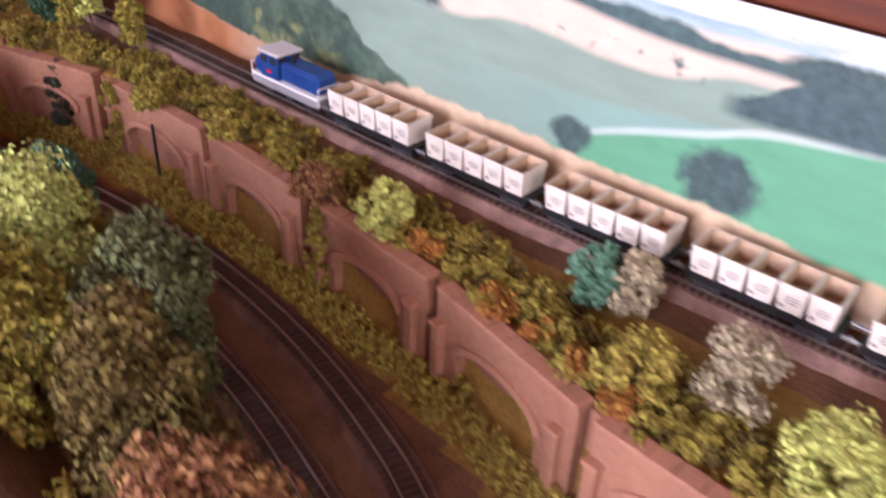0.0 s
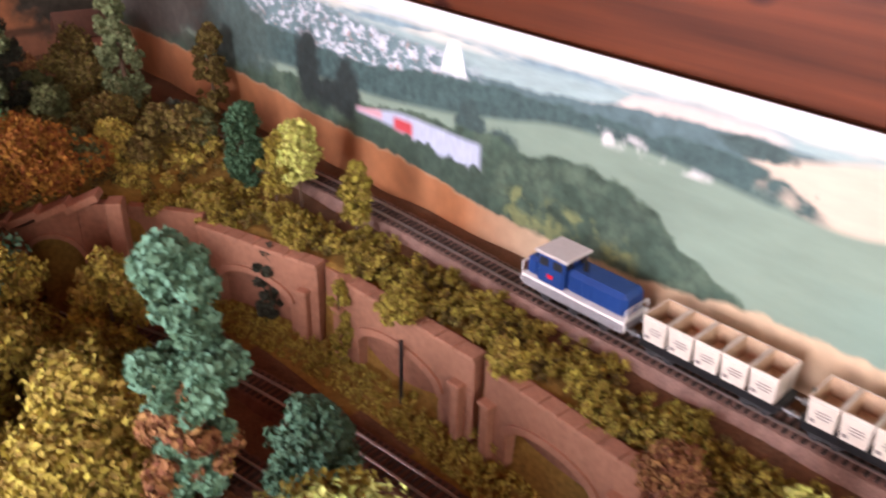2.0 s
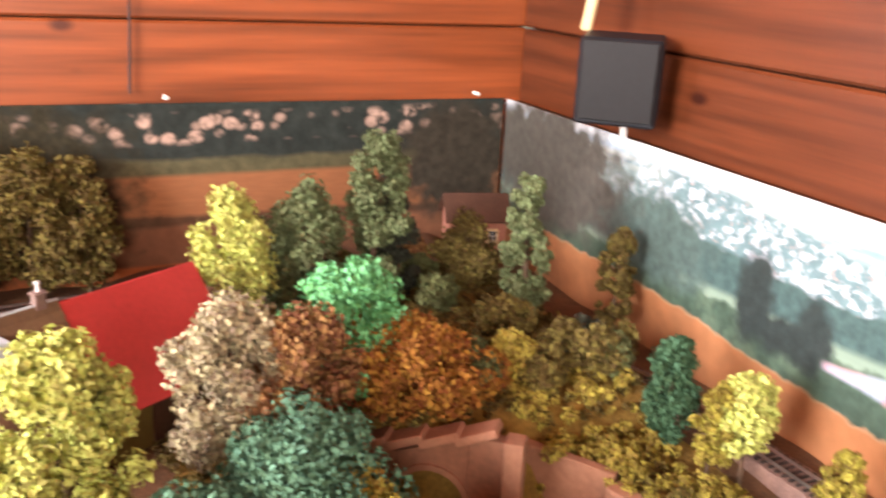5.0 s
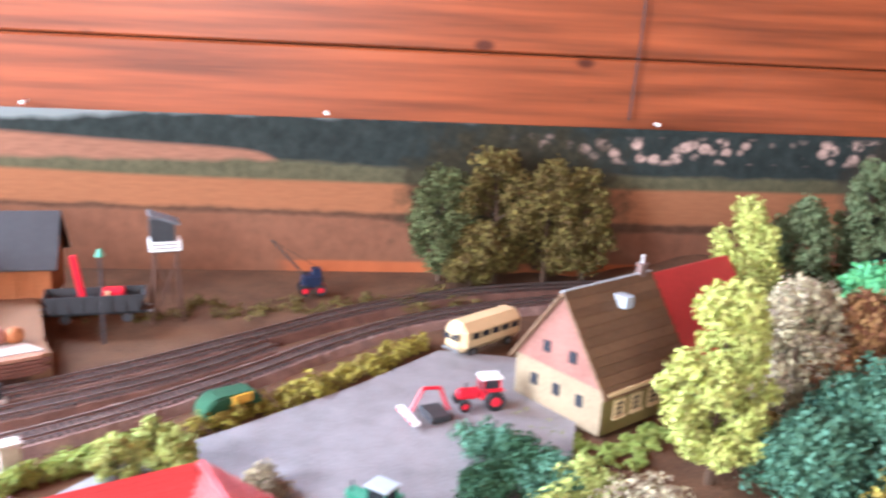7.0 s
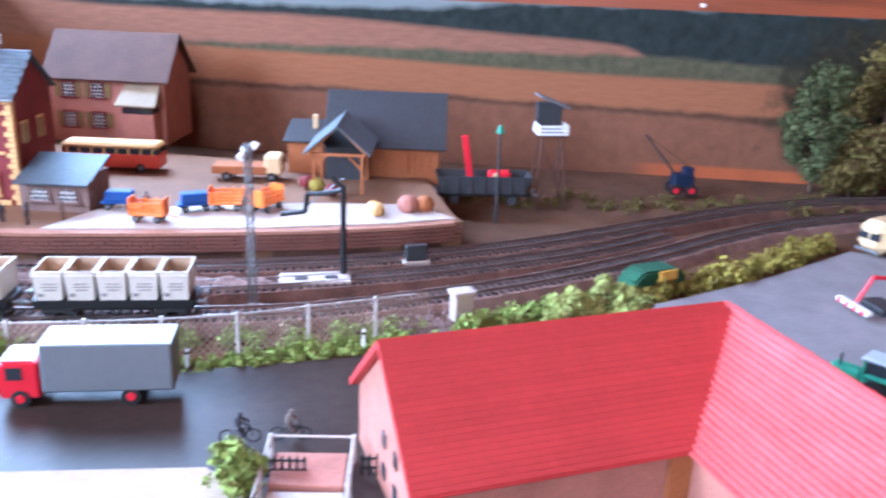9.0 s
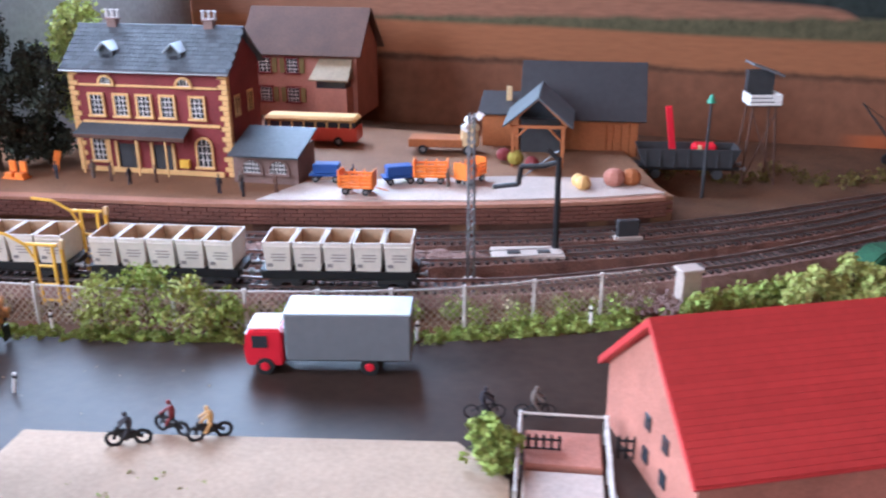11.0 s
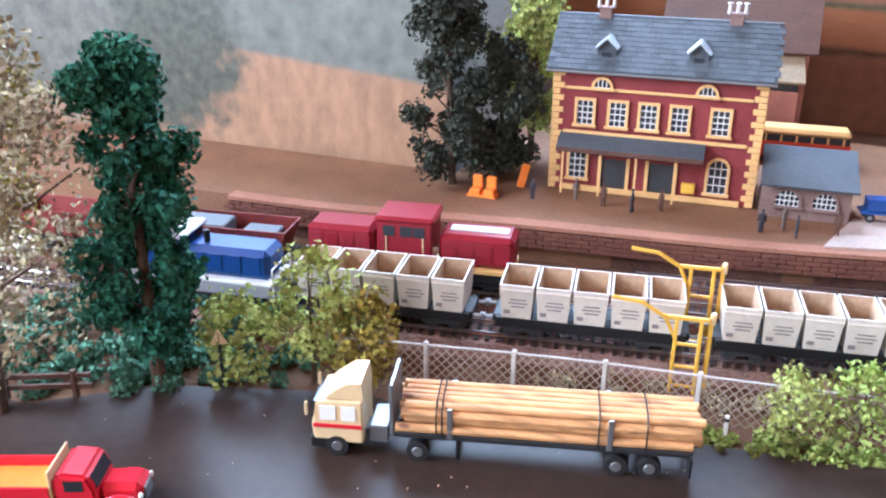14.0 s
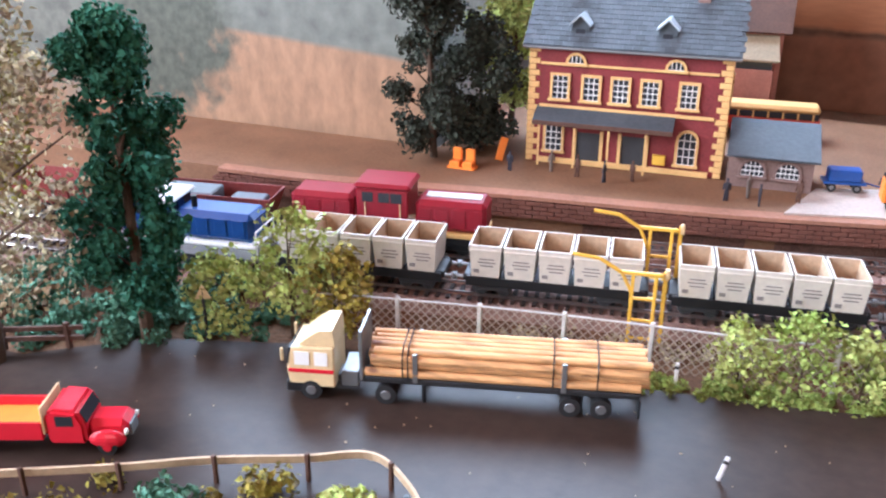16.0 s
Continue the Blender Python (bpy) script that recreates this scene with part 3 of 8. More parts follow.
def paint_north():
    p = Paint("brown_fields_picture", "x", 0.75)
    p.b.inputs["Specular IOR Level"].default_value = 0.12
    tuft = lambda scale, cut, st=(1, 1, 1): p.step(p.f("SUBTRACT", p.noise(scale, 1.0, 6, st), cut), 0.08)
    p.lay(None, (0.19, 0.21, 0.20), 0.2, 12)
    p.lay(p.line([(-1.75, 0.206), (-1.2, 0.2), (-0.9, 0.214), (0.2, 0.22)], wob=0.02, scale=20, soft=0.004, detail=7), (0.024, 0.030, 0.027), 0.7, 70)
    east = p.step(p.f("SUBTRACT", p.u, -0.47), 0.03)
    band = p.times(east, p.line([(-0.6, 0.200), (0.2, 0.206)], wob=0.012, soft=0.004), p.less(p.line([(-0.6, 0.163), (0.2, 0.172)], wob=0.014, soft=0.004)))
    p.lay(p.times(band, p.spots(44, 0.42, (1, 1, 1.2)), tuft(60, -0.06), tuft(14, -0.16)), (0.42, 0.29, 0.23), 0.5, 120)
    p.lay(p.line([(-1.75, 0.20), (-1.52, 0.19), (-1.25, 0.187), (-1.0, 0.176), (-0.84, 0.168), (-0.78, 0.145), (-0.7, 0.12), (0.2, 0.12)], wob=0.005, soft=0.0035), (0.24, 0.115, 0.07), 0.3, 40, (1, 1, 6))
    p.lay(p.line([(-1.75, 0.14), (-1.1, 0.150), (-0.92, 0.152), (-0.8, 0.155), (-0.62, 0.148), (-0.3, 0.146), (0.2, 0.15)], wob=0.012, scale=25, soft=0.0035, detail=7), (0.085, 0.078, 0.042), 0.6, 80)
    p.lay(p.line([(-1.75, 0.145), (-1.4, 0.14), (-1.15, 0.135), (-0.85, 0.128), (-0.5, 0.126), (0.2, 0.128)], wob=0.003, soft=0.003), (0.265, 0.11, 0.05), 0.2, 40, (1, 1, 6))
    p.lay(p.line([(-1.75, 0.093), (-1.4, 0.094), (-1.1, 0.09), (-0.8, 0.086), (-0.3, 0.076), (0.2, 0.07)], wob=0.012, scale=30, soft=0.003, detail=7), (0.09, 0.046, 0.026), 0.5, 80)
    p.lay(p.line([(-1.75, 0.085), (-1.4, 0.086), (-1.1, 0.083), (-0.8, 0.078), (-0.3, 0.062), (0.2, 0.06)], wob=0.008, scale=25, soft=0.003), (0.185, 0.082, 0.045), 0.35, 60)
    p.lay(p.times(p.step(p.f("SUBTRACT", p.u, -0.78), 0.02), p.line([(-0.9, 0.012), (-0.6, 0.012), (0.2, 0.012)], wob=0.004)), (0.38, 0.11, 0.04), 0.2, 50)
    p.lay(p.blob(-0.46, 0.11, 0.15, 0.115, 1.2, 45, 0.5), (0.030, 0.026, 0.015), 0.8, 110)
    p.lay(p.blob(0.13, 0.13, 0.09, 0.08, 0.9, 40, 0.4), (0.035, 0.03, 0.022), 0.7, 90)
    return p.done()


def paint_west():
    p = Paint("hill_field_picture", "x", 0.5)
    p.lay(None, (0.19, 0.195, 0.165), 0.3, 14)
    p.lay(p.blob(-2.28, 0.15, 0.2, 0.12, 0.5, 30, 0.3), (0.32, 0.28, 0.20), 0.35, 40)
    p.lay(p.line([(-2.5, 0.19), (-2.1, 0.2), (-1.9, 0.2), (-1.68, 0.18)], wob=0.03, scale=20, soft=0.005, detail=7), (0.135, 0.14, 0.115), 0.6, 60)
    p.lay(p.line([(-2.5, 0.10), (-2.05, 0.128), (-1.9, 0.12), (-1.68, 0.10)], wob=0.006, soft=0.003), (0.29, 0.165, 0.09), 0.6, 90, (1, 1, 0.5))
    p.lay(p.blob(-2.01, 0.12, 0.085, 0.09, 1.2, 50, 0.4), (0.07, 0.075, 0.052), 0.8, 110)
    p.lay(p.blob(-2.17, 0.14, 0.1, 0.1, 1.2, 45, 0.4), (0.12, 0.12, 0.095), 0.7, 90)
    return p.done()


def board(name, c, s, m):
    bm = B()
    box(bm, c, s, bev=0.0008)
    return tagged(finish(name, bm, m), kind="structure")


board("backdrop_east", (0.1985, 0.40, 0.09), (0.004, 2.29, 0.249), paint_east())
board("backdrop_north", (-0.765, 1.5505, 0.09), (1.92, 0.004, 0.249), paint_north())
board("backdrop_west", (-2.10, 1.14, 0.09), (0.80, 0.004, 0.30), paint_west())
board("backdrop_return", (-1.702, 1.345, 0.09), (0.004, 0.40, 0.249), mat("backdrop_side", (0.30, 0.30, 0.28), 0.6))
for i, (x, y) in enumerate(((-1.12, 0), (-0.729, 0), (-0.261, 0), (0.15, 0))):
    bm = B()
    rod(bm, (x, 1.556, 0.222), (x, 1.543, 0.222), 0.0022)
    ball(bm, (x, 1.543, 0.222), (0.004, 0.002, 0.0028))
    tagged(finish("drawing_pin", bm, NAIL), "white pin holding the backdrop to the boards", "pin", "pins along the backdrop")
bm = B()
ring = []
for z in np.linspace(0, 0.6, 14):
    ring.append([bm.verts.new((-0.30 + 0.006 * math.sin(z * 9) + 0.0015 * math.cos(k * math.pi / 3), 1.560 + 0.0015 * math.sin(k * math.pi / 3), 0.225 + z)) for k in range(6)])
for p, q in zip(ring, ring[1:]):
    for k in range(6):
        bm.faces.new((p[k], p[(k + 1) % 6], q[(k + 1) % 6], q[k]))
tagged(finish("cable", bm, CABLE), "thin grey cable hanging down the pine boards", "cable")

# loudspeaker on its bracket
spk = base("loudspeaker", pose(0.172, 1.25, 0.282, 0, 0, 50), "black box loudspeaker mounted on the pine wall", "loudspeaker")
bm = B()
box(bm, (0, 0, 0), (0.055, 0.086, 0.092), ry=-4, bev=0.003)
part("cabinet", bm, SPEAKER, spk)
bm = B()
box(bm, (-0.029, 0, 0), (0.004, 0.079, 0.085), ry=-4, bev=0.0015)
part("front_grille", bm, BLACK, spk)
bm = B()
box(bm, (0.026, 0.030, 0.150), (0.014, 0.012, 0.21), rx=8, bev=0.002)
part("bracket", bm, CREAM, spk, "pale wooden bracket")
bm = B()
rod(bm, (0.0, -0.01, -0.048), (0.0, -0.01, -0.062), 0.004, seg=8)
part("mount_knob", bm, ROOFGREY, spk, "pale mounting knob")


# ---------------------------------------------------------------- ground
WALL = line([(-0.042, -0.30, 0), (-0.034, 0.0, 0), (-0.016, 0.10, 0), (0.012, 0.24, 0), (0.026, 0.39, 0), (0.037, 0.56, 0), (0.037, 0.74, 0), (0.016, 0.89, 0), (-0.038, 1.0, 0), (-0.07, 1.03, 0)], 0.01)
WALL_Y = [p.y for p in WALL]


def wall_x(y):
    return float(np.interp(y, WALL_Y, [p.x for p in WALL]))


def smooth(a, b, x):
    t = min(1, max(0, (x - a) / (b - a)))
    return t * t * (3 - 2 * t)


def height(x, y):
    """The lie of the land: a level yard, a sunken line before the long wall, a bank behind it, woods in the corner."""
    z = -0.004
    ahead = -0.63 * (x + 0.128) - 0.78 * (y - 1.026)
    aside = abs(0.78 * (x + 0.128) - 0.63 * (y - 1.026))
    mouth = smooth(-0.010, 0.004, ahead) * (1 - smooth(0.045, 0.075, aside))
    valley = smooth(-0.33, -0.22, x) * max(mouth, 1 - smooth(0.93, 1.05, y))
    wx = wall_x(y)
    if x < wx or y > 1.03:
        z -= 0.092 * valley * max(mouth, 1 if y < 1.0 else 1 - smooth(1.0, 1.05, y))
        if y < 0.96 and x > wx - 0.045:
            z += 0.014 * smooth(wx - 0.040, wx - 0.010, x) * valley
        if y > 0.99:
            z += 0.035 * smooth(0.98, 1.06, y) * smooth(-0.36, -0.15, x) * (1 - smooth(0.08, 0.14, x)) * (1 - mouth)
    else:
        z += 0.003 * (1 - smooth(wx + 0.02, 0.105, x))
    z += 0.004 * noise.noise((x * 14, y * 14, 0)) * (1 if x > -0.45 else 0.15)
    if -0.4 < x < 0.11 and y > 1.0:
        z += 0.014 * noise.noise((x * 9, y * 9, 3))
    return z


def ground_sheet():
    xs = np.r_[np.arange(-2.7, -0.45, 0.05), np.arange(-0.45, 0.2, 0.0125), 0.2]
    ys = np.r_[np.arange(-0.55, -0.1, 0.05), np.arange(-0.1, 1.55, 0.0125), 1.55]
    v, f = [], []
    for y in ys:
        wx, k = wall_x(y), -1
        if y < 1.03:
            k = int(np.searchsorted(xs, wx)) - 1
        for i, x in enumerate(xs):
            z = height(x, y)
            v.append((wx + 0.002 if i == k else wx + 0.008 if i == k + 1 and k >= 0 else x, y, z))
    w = len(xs)
    for j in range(len(ys) - 1):
        for i in range(w - 1):
            f.append((j * w + i, j * w + i + 1, (j + 1) * w + i + 1, (j + 1) * w + i))
    me = bpy.data.meshes.new("ground")
    me.from_pydata(v, [], f)
    me.materials.append(EARTH)
    me.materials.append(TURF)
    for q in me.polygons:
        q.use_smooth = True
        c = q.center
        bank = c.y < 1.03 and wall_x(c.y) - 0.045 < c.x < 0.095
        wood = c.y > 1.0 and -0.33 < c.x < 0.10 and c.y < 1.40
        q.material_index = 1 if bank or wood else 0
    return tagged(new("ground", me), kind="structure")


ground_sheet()
bm = B()
box(bm, (-1.25, 0.5, -0.16), (2.9, 2.1, 0.05))
tagged(finish("layout_table", bm, TIMBER), kind="structure")


def sheet(name, pts, z0, z1, m):
    bm = B()
    slab(bm, pts, z0, z1)
    return tagged(finish(name, bm, m), kind="structure")


road = [Vector(p) for p in ((-2.4, 0.60, 0), (-1.95, 0.70, 0), (-1.80, 0.712, 0), (-1.74, 0.758, 0), (-1.64, 0.790, 0), (-1.5, 0.808, 0), (-1.34, 0.832, 0), (-1.17, 0.872, 0), (-1.05, 0.918, 0), (-0.985, 0.955, 0), (-0.95, 0.90, 0))]
sheet("road", [(p.x, p.y) for p in road] + [(-0.90, 0.60), (-1.0, 0.40), (-2.4, 0.40)], -0.012, 0.0, ASPHALT)
sheet("yard", [(-0.945, 0.945), (-0.90, 1.0), (-0.80, 1.072), (-0.70, 1.15), (-0.60, 1.245), (-0.50, 1.22), (-0.48, 1.10), (-0.52, 0.98), (-0.56, 0.84), (-0.62, 0.70), (-0.895, 0.60), (-0.90, 0.75)], -0.012, 0.0025, GRAVEL)
sheet("paved_court", [(-1.32, 0.50), (-1.345, 0.708), (-1.27, 0.722), (-1.10, 0.758), (-1.065, 0.73), (-1.02, 0.50)], -0.006, 0.004, SAND)
sheet("platform", [(-2.3, 0.985), (-1.75, 1.004), (-1.593, 1.030), (-1.386, 1.058), (-1.178, 1.108), (-1.06, 1.148), (-0.995, 1.180), (-1.01, 1.21), (-1.06, 1.36), (-1.69, 1.40), (-1.69, 1.13), (-2.3, 1.13)], -0.006, 0.027, PLATFORM)
sheet("platform_paving", [(-1.372, 1.066), (-1.178, 1.113), (-1.06, 1.153), (-1.003, 1.182), (-1.05, 1.22), (-1.16, 1.20), (-1.35, 1.135)], 0.024, 0.0295, CONCRETE)


def platform_edge():
    edge = base("platform_edge", Matrix.Identity(4), "", "", kind="structure")
    ctrl = [(-1.85, 0.9975, 0), (-1.75, 1.0035, 0), (-1.593, 1.0295, 0), (-1.386, 1.0575, 0), (-1.178, 1.1075, 0), (-1.06, 1.1475, 0), (-0.995, 1.1795, 0)]
    pts = line(ctrl, 0.0122)
    bm = B()
    box(bm, (0, 0, 0), (0.0116, 0.005, 0.0034), bev=0.0004)
    ob = finish("brick", bm, PLATBRICK, edge)
    me = ob.data
    bpy.data.objects.remove(ob)
    for row in range(4):
        for k, p in enumerate(pts[:-1]):
            d = pts[k + 1] - p
            a = math.atan2(d.y, d.x)
            o = new("brick", me)
            o.parent = edge
            o.matrix_world = Matrix.Translation(p + d * (0.5 if row % 2 else 0.0) + Vector((0.002 * math.sin(a), -0.002, 0.0102 + row * 0.0038))) @ pose(0, 0, 0, 0, 0, math.degrees(a))
    bm = B()
    along(bm, line(ctrl, 0.01), [(-0.010, 0.0245), (0.004, 0.0245), (0.004, 0.0278), (-0.010, 0.0278)])
    finish("edge_stone", bm, COPING, edge)
    shoulder = B()
    along(shoulder, line(ctrl, 0.012), [(-0.034, -0.006), (-0.028, 0.0052), (-0.0095, 0.0105), (-0.001, 0.0105), (-0.001, -0.006)], closed=False)
    rng = random.Random(8)
    for v in shoulder.verts:
        v.co.z += rng.uniform(-1, 1) * 0.0007
    tagged(finish("platform_ballast", shoulder, BALLAST), kind="structure")


# ---------------------------------------------------------------- tracks
def track(name, ctrl, label, ballast, z=0.0, single=False):
    """Rails, sleepers and a bed of ballast along a line."""
    t = base(name, Matrix.Identity(4), label, "railway track")
    pts = line(ctrl, 0.0075)
    up = Vector((0, 0, z))
    pts = [p + up for p in pts]
    bm = B()
    prof = [(-0.026, -0.006), (-0.018, 0.0042), (0.018, 0.0042), (0.026, -0.006)]
    along(bm, pts, prof, closed=False)
    rng = random.Random(5)
    for v in bm.verts:
        v.co += Vector((rng.uniform(-1, 1), rng.uniform(-1, 1), rng.uniform(-1, 1))) * 0.0006
    part("ballast_bed", bm, ballast, t)
    for s in (-1, 1):
        bm = B()
        o = 0.00825 * s
        along(bm, pts, [(o - 0.0011, 0.0058), (o - 0.0004, 0.0064), (o - 0.0006, 0.0080), (o + 0.0006, 0.0080), (o + 0.0004, 0.0064), (o + 0.0011, 0.0058)])
        part("rail", bm, RAIL, t)
    bm = B()
    box(bm, (0, 0, 0), (0.0028, 0.0300, 0.0024))
    tie = finish("sleeper", bm, SLEEPER)
    me = tie.data
    bpy.data.objects.remove(tie)
    joined = B()
    for i in range(0, len(pts) - 1):
        d = pts[i + 1] - pts[i]
        m = Matrix.Translation(pts[i] + Vector((0, 0, 0.0046))) @ pose(0, 0, 0, 0, 0, math.degrees(math.atan2(d.y, d.x)))
        if single:
            o = new("sleeper", me)
            o.parent = t
            o.matrix_world = m
        else:
            k = me.copy()
            k.transform(m)
            joined.from_mesh(k)
            bpy.data.meshes.remove(k)
    if not single:
        tagged(part("sleeper_bed", joined, SLEEPER, t), kind="stuff")
    else:
        joined.free()
    return t


MAIN = [(0.165, -0.5, 0), (0.157, 0.0, 0), (0.148, 0.3, 0), (0.147, 0.62, 0), (0.148, 0.9, 0), (0.125, 1.12, 0), (0.05, 1.30, 0), (-0.09, 1.41, 0), (-0.28, 1.435, 0), (-0.48, 1.395, 0), (-0.62, 1.335, 0), (-0.72, 1.262, 0), (-0.81, 1.178, 0), (-0.92, 1.090, 0), (-1.03, 1.022, 0), (-1.13, 0.976, 0), (-1.3, 0.936, 0), (-1.5, 0.903, 0), (-1.64, 0.880, 0), (-1.9, 0.842, 0), (-2.3, 0.79, 0)]
track("railway_track", MAIN, "long curving main line on brown ballast", BALLAST_GREY)
track("railway_track", [(-2.3, 0.80 + 0.055, 0), (-1.9, 0.898, 0), (-1.74, 0.925, 0), (-1.58, 0.950, 0), (-1.46, 0.968, 0), (-1.334, 0.989, 0), (-1.18, 1.024, 0), (-1.045, 1.078, 0), (-0.95, 1.130, 0), (-0.86, 1.19, 0), (-0.78, 1.262, 0)], "station track on rusty brown ballast", BALLAST, single=True)
track("railway_track", [(-1.5, 1.005, 0), (-1.382, 1.027, 0), (-1.2, 1.070, 0), (-1.055, 1.122, 0), (-0.93, 1.19, 0), (-0.80, 1.285, 0), (-0.66, 1.385, 0), (-0.5, 1.45, 0), (-0.28, 1.485, 0)], "platform track with steel rails", BALLAST)
LOWER = [(-0.20, -0.2, 0), (-0.128, 0.08, 0), (-0.082, 0.20, 0), (-0.045, 0.34, 0), (-0.028, 0.49, 0), (-0.032, 0.62, 0), (-0.055, 0.80, 0), (-0.10, 0.95, 0), (-0.135, 1.04, 0)]
track("railway_track", LOWER, "sunken curving track before the arched wall", BALLAST, -0.094)
track("railway_track", [(p[0] - 0.062 - 0.03 * i / 8, p[1], 0) for i, p in enumerate(LOWER)][:7] + [(-0.13, 0.99, 0)], "second sunken track beside the curve", BALLAST, -0.094)


# ---------------------------------------------------------------- plants
def leaf_mesh(name, clusters, n, size, seed, flat=0.6):
    """Many small bent leaves gathered round cluster centres (x, y, z, radius)."""
    r = np.random.RandomState(seed)
    c = np.array(clusters)
    w = c[:, 3] ** 2
    pick = r.choice(len(c), n, p=w / w.sum())
    d = r.normal(size=(n, 3))
    d /= np.linalg.norm(d, axis=1, keepdims=True)
    p = c[pick, :3] + d * (c[pick, 3] * r.uniform(0.20, 1.35, n) ** 0.7)[:, None]
    up = d + r.normal(size=(n, 3)) * flat
    up /= np.linalg.norm(up, axis=1, keepdims=True)
    a = np.cross(up, r.normal(size=(n, 3)))
    a /= np.linalg.norm(a, axis=1, keepdims=True)
    b = np.cross(up, a)
    s = (size * r.uniform(0.6, 1.5, n))[:, None]
    v = np.stack([p - a * s, p + b * s * 0.7 + up * s * 0.25, p + a * s, p - b * s * 0.7 + up * s * 0.25], 1).reshape(-1, 3)
    f = np.arange(4 * n).reshape(-1, 4)
    me = bpy.data.meshes.new(name)
    me.from_pydata(v.tolist(), [], f.tolist())
    return me


def tree(x, y, z0, h, r, material, label, seed, trunk=0.25, columnar=False, n=2600, leaf=0.0034, name="tree"):
    """A model tree: tapered trunk, limbs, and a lumpy crown of small foam leaves with gaps."""
    rng = random.Random(seed)
    t = base(name, pose(x, y, z0), label, "tree" if name == "tree" else "bush")
    bm = B()
    lean = Vector((rng.uniform(-0.05, 0.05) * h, rng.uniform(-0.05, 0.05) * h, 0))
    rod(bm, (0, 0, -0.004), Vector((0, 0, h * 0.5)) + lean * 0.5, h * 0.022, h * 0.013, 7)
    rod(bm, Vector((0, 0, h * 0.5)) + lean * 0.5, Vector((0, 0, h * 0.9)) + lean, h * 0.013, h * 0.004, 6)
    cl = []
    lo = trunk * h
    count = 70 if columnar else 60
    if name == "bush":
        count = 34
    n = int(n * 2.3)
    leaf *= 0.70
    for i in range(count):
        q = rng.random()
        zz = lo + (h - lo) * (0.06 + 0.88 * q)
        if columnar:
            prof = math.sin(math.pi * min(0.97, max(0.05, q * 0.86 + 0.12))) ** 0.5
        else:
            prof = math.sin(math.pi * (0.14 + 0.80 * q)) ** 0.75
        a = rng.uniform(0, 2 * math.pi)
        rr = r * prof * math.sqrt(rng.uniform(0.06, 0.95))
        cr = r * rng.uniform(0.17, 0.36)
        p = Vector((math.cos(a) * rr, math.sin(a) * rr, zz)) + lean * (zz / h)
        cl.append((*p, cr))
        if i % 5 == 0:
            rod(bm, Vector((0, 0, max(h * 0.12, zz - r * 0.6))) + lean * 0.4, p, h * 0.006, h * 0.002, 5)
    part("trunk", bm, BARK, t)
    me = leaf_mesh("crown", cl, n, leaf, seed)
    me.materials.append(material)
    o = new("crown", me)
    o.parent = t
    return t


def scrub(name, label, spots, material, n, leaf, seed, kind="stuff", category="undergrowth", lump=1.0):
    """Low growth over spots (x, y, radius, height)."""
    rng = random.Random(seed)
    cl = []
    for x, y, r, h in spots:
        for _ in range(max(3, int(1.3 * r / 0.0035 / lump ** 2))):
            a, q = rng.uniform(0, 6.283), r * math.sqrt(rng.random())
            px, py = x + q * math.cos(a), y + q * math.sin(a)
            cr = rng.uniform(0.003, 0.0085) * (1 + h * 8) * lump
            cl.append((px, py, height(px, py) + cr * 0.3 + rng.random() * h, cr))
    me = leaf_mesh(name, cl, n, leaf, seed)
    me.materials.append(material)
    return tagged(new(name, me), label, category, kind=kind)


# ---------------------------------------------------------------- arched retaining wall
def arch_module(m, length, h, label):
    """One bay: a wall slab, a round-headed recess framed by proud stones, and a pier at its start and end."""
    t = base("arched_wall_bay", m, label, "retaining wall", "bays of the arched wall")
    zb, zt = -0.105, h
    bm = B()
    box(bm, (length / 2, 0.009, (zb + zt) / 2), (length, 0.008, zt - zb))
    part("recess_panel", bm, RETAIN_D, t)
    w, c = length * 0.60, length * 0.47
    crown_z = zt - 0.032
    n, rise = 12, w * 0.24
    pts = []
    for i in range(n + 1):
        a = math.pi * (1 - i / n)
        pts.append((c + math.cos(a) * w / 2, crown_z - rise + math.sin(a) * rise))
    bm = B()
    prism(bm, [(0, zb), (c - w / 2, zb)] + pts + [(c + w / 2, zb), (length, zb), (length, zt), (0, zt)], -0.006, 0.006)
    part("front_slab", bm, RETAIN, t)
    for i, ((x0, z0), (x1, z1)) in enumerate(zip(pts, pts[1:])):
        bm = B()
        mx, mz = (x0 + x1) / 2, (z0 + z1) / 2
        prism(bm, [(x0, z0), (x1, z1), (x1 + (x1 - c) * 0.12, z1 + 0.0062), (x0 + (x0 - c) * 0.12, z0 + 0.0062)], -0.0085, -0.0055)
        part("arch_stone", bm, COPING, t)
    for x in (0.006, length - 0.016):
        bm = B()
        box(bm, (x, -0.008, (zb + zt - 0.030) / 2), (0.011, 0.010, zt - 0.030 - zb), bev=0.001)
        part("pier", bm, RETAIN, t)
        bm = B()
        box(bm, (x, -0.0085, zt - 0.0285), (0.014, 0.013, 0.004), bev=0.001)
        part("pier_cap", bm, COPING, t)
    k = 8
    for i in range(k):
        bm = B()
        box(bm, ((i + 0.5) * length / k, 0.0, zt + 0.002), (length / k - 0.0008, 0.016, 0.004), bev=0.0006)
        part("coping_stone", bm, COPING, t)
    return t


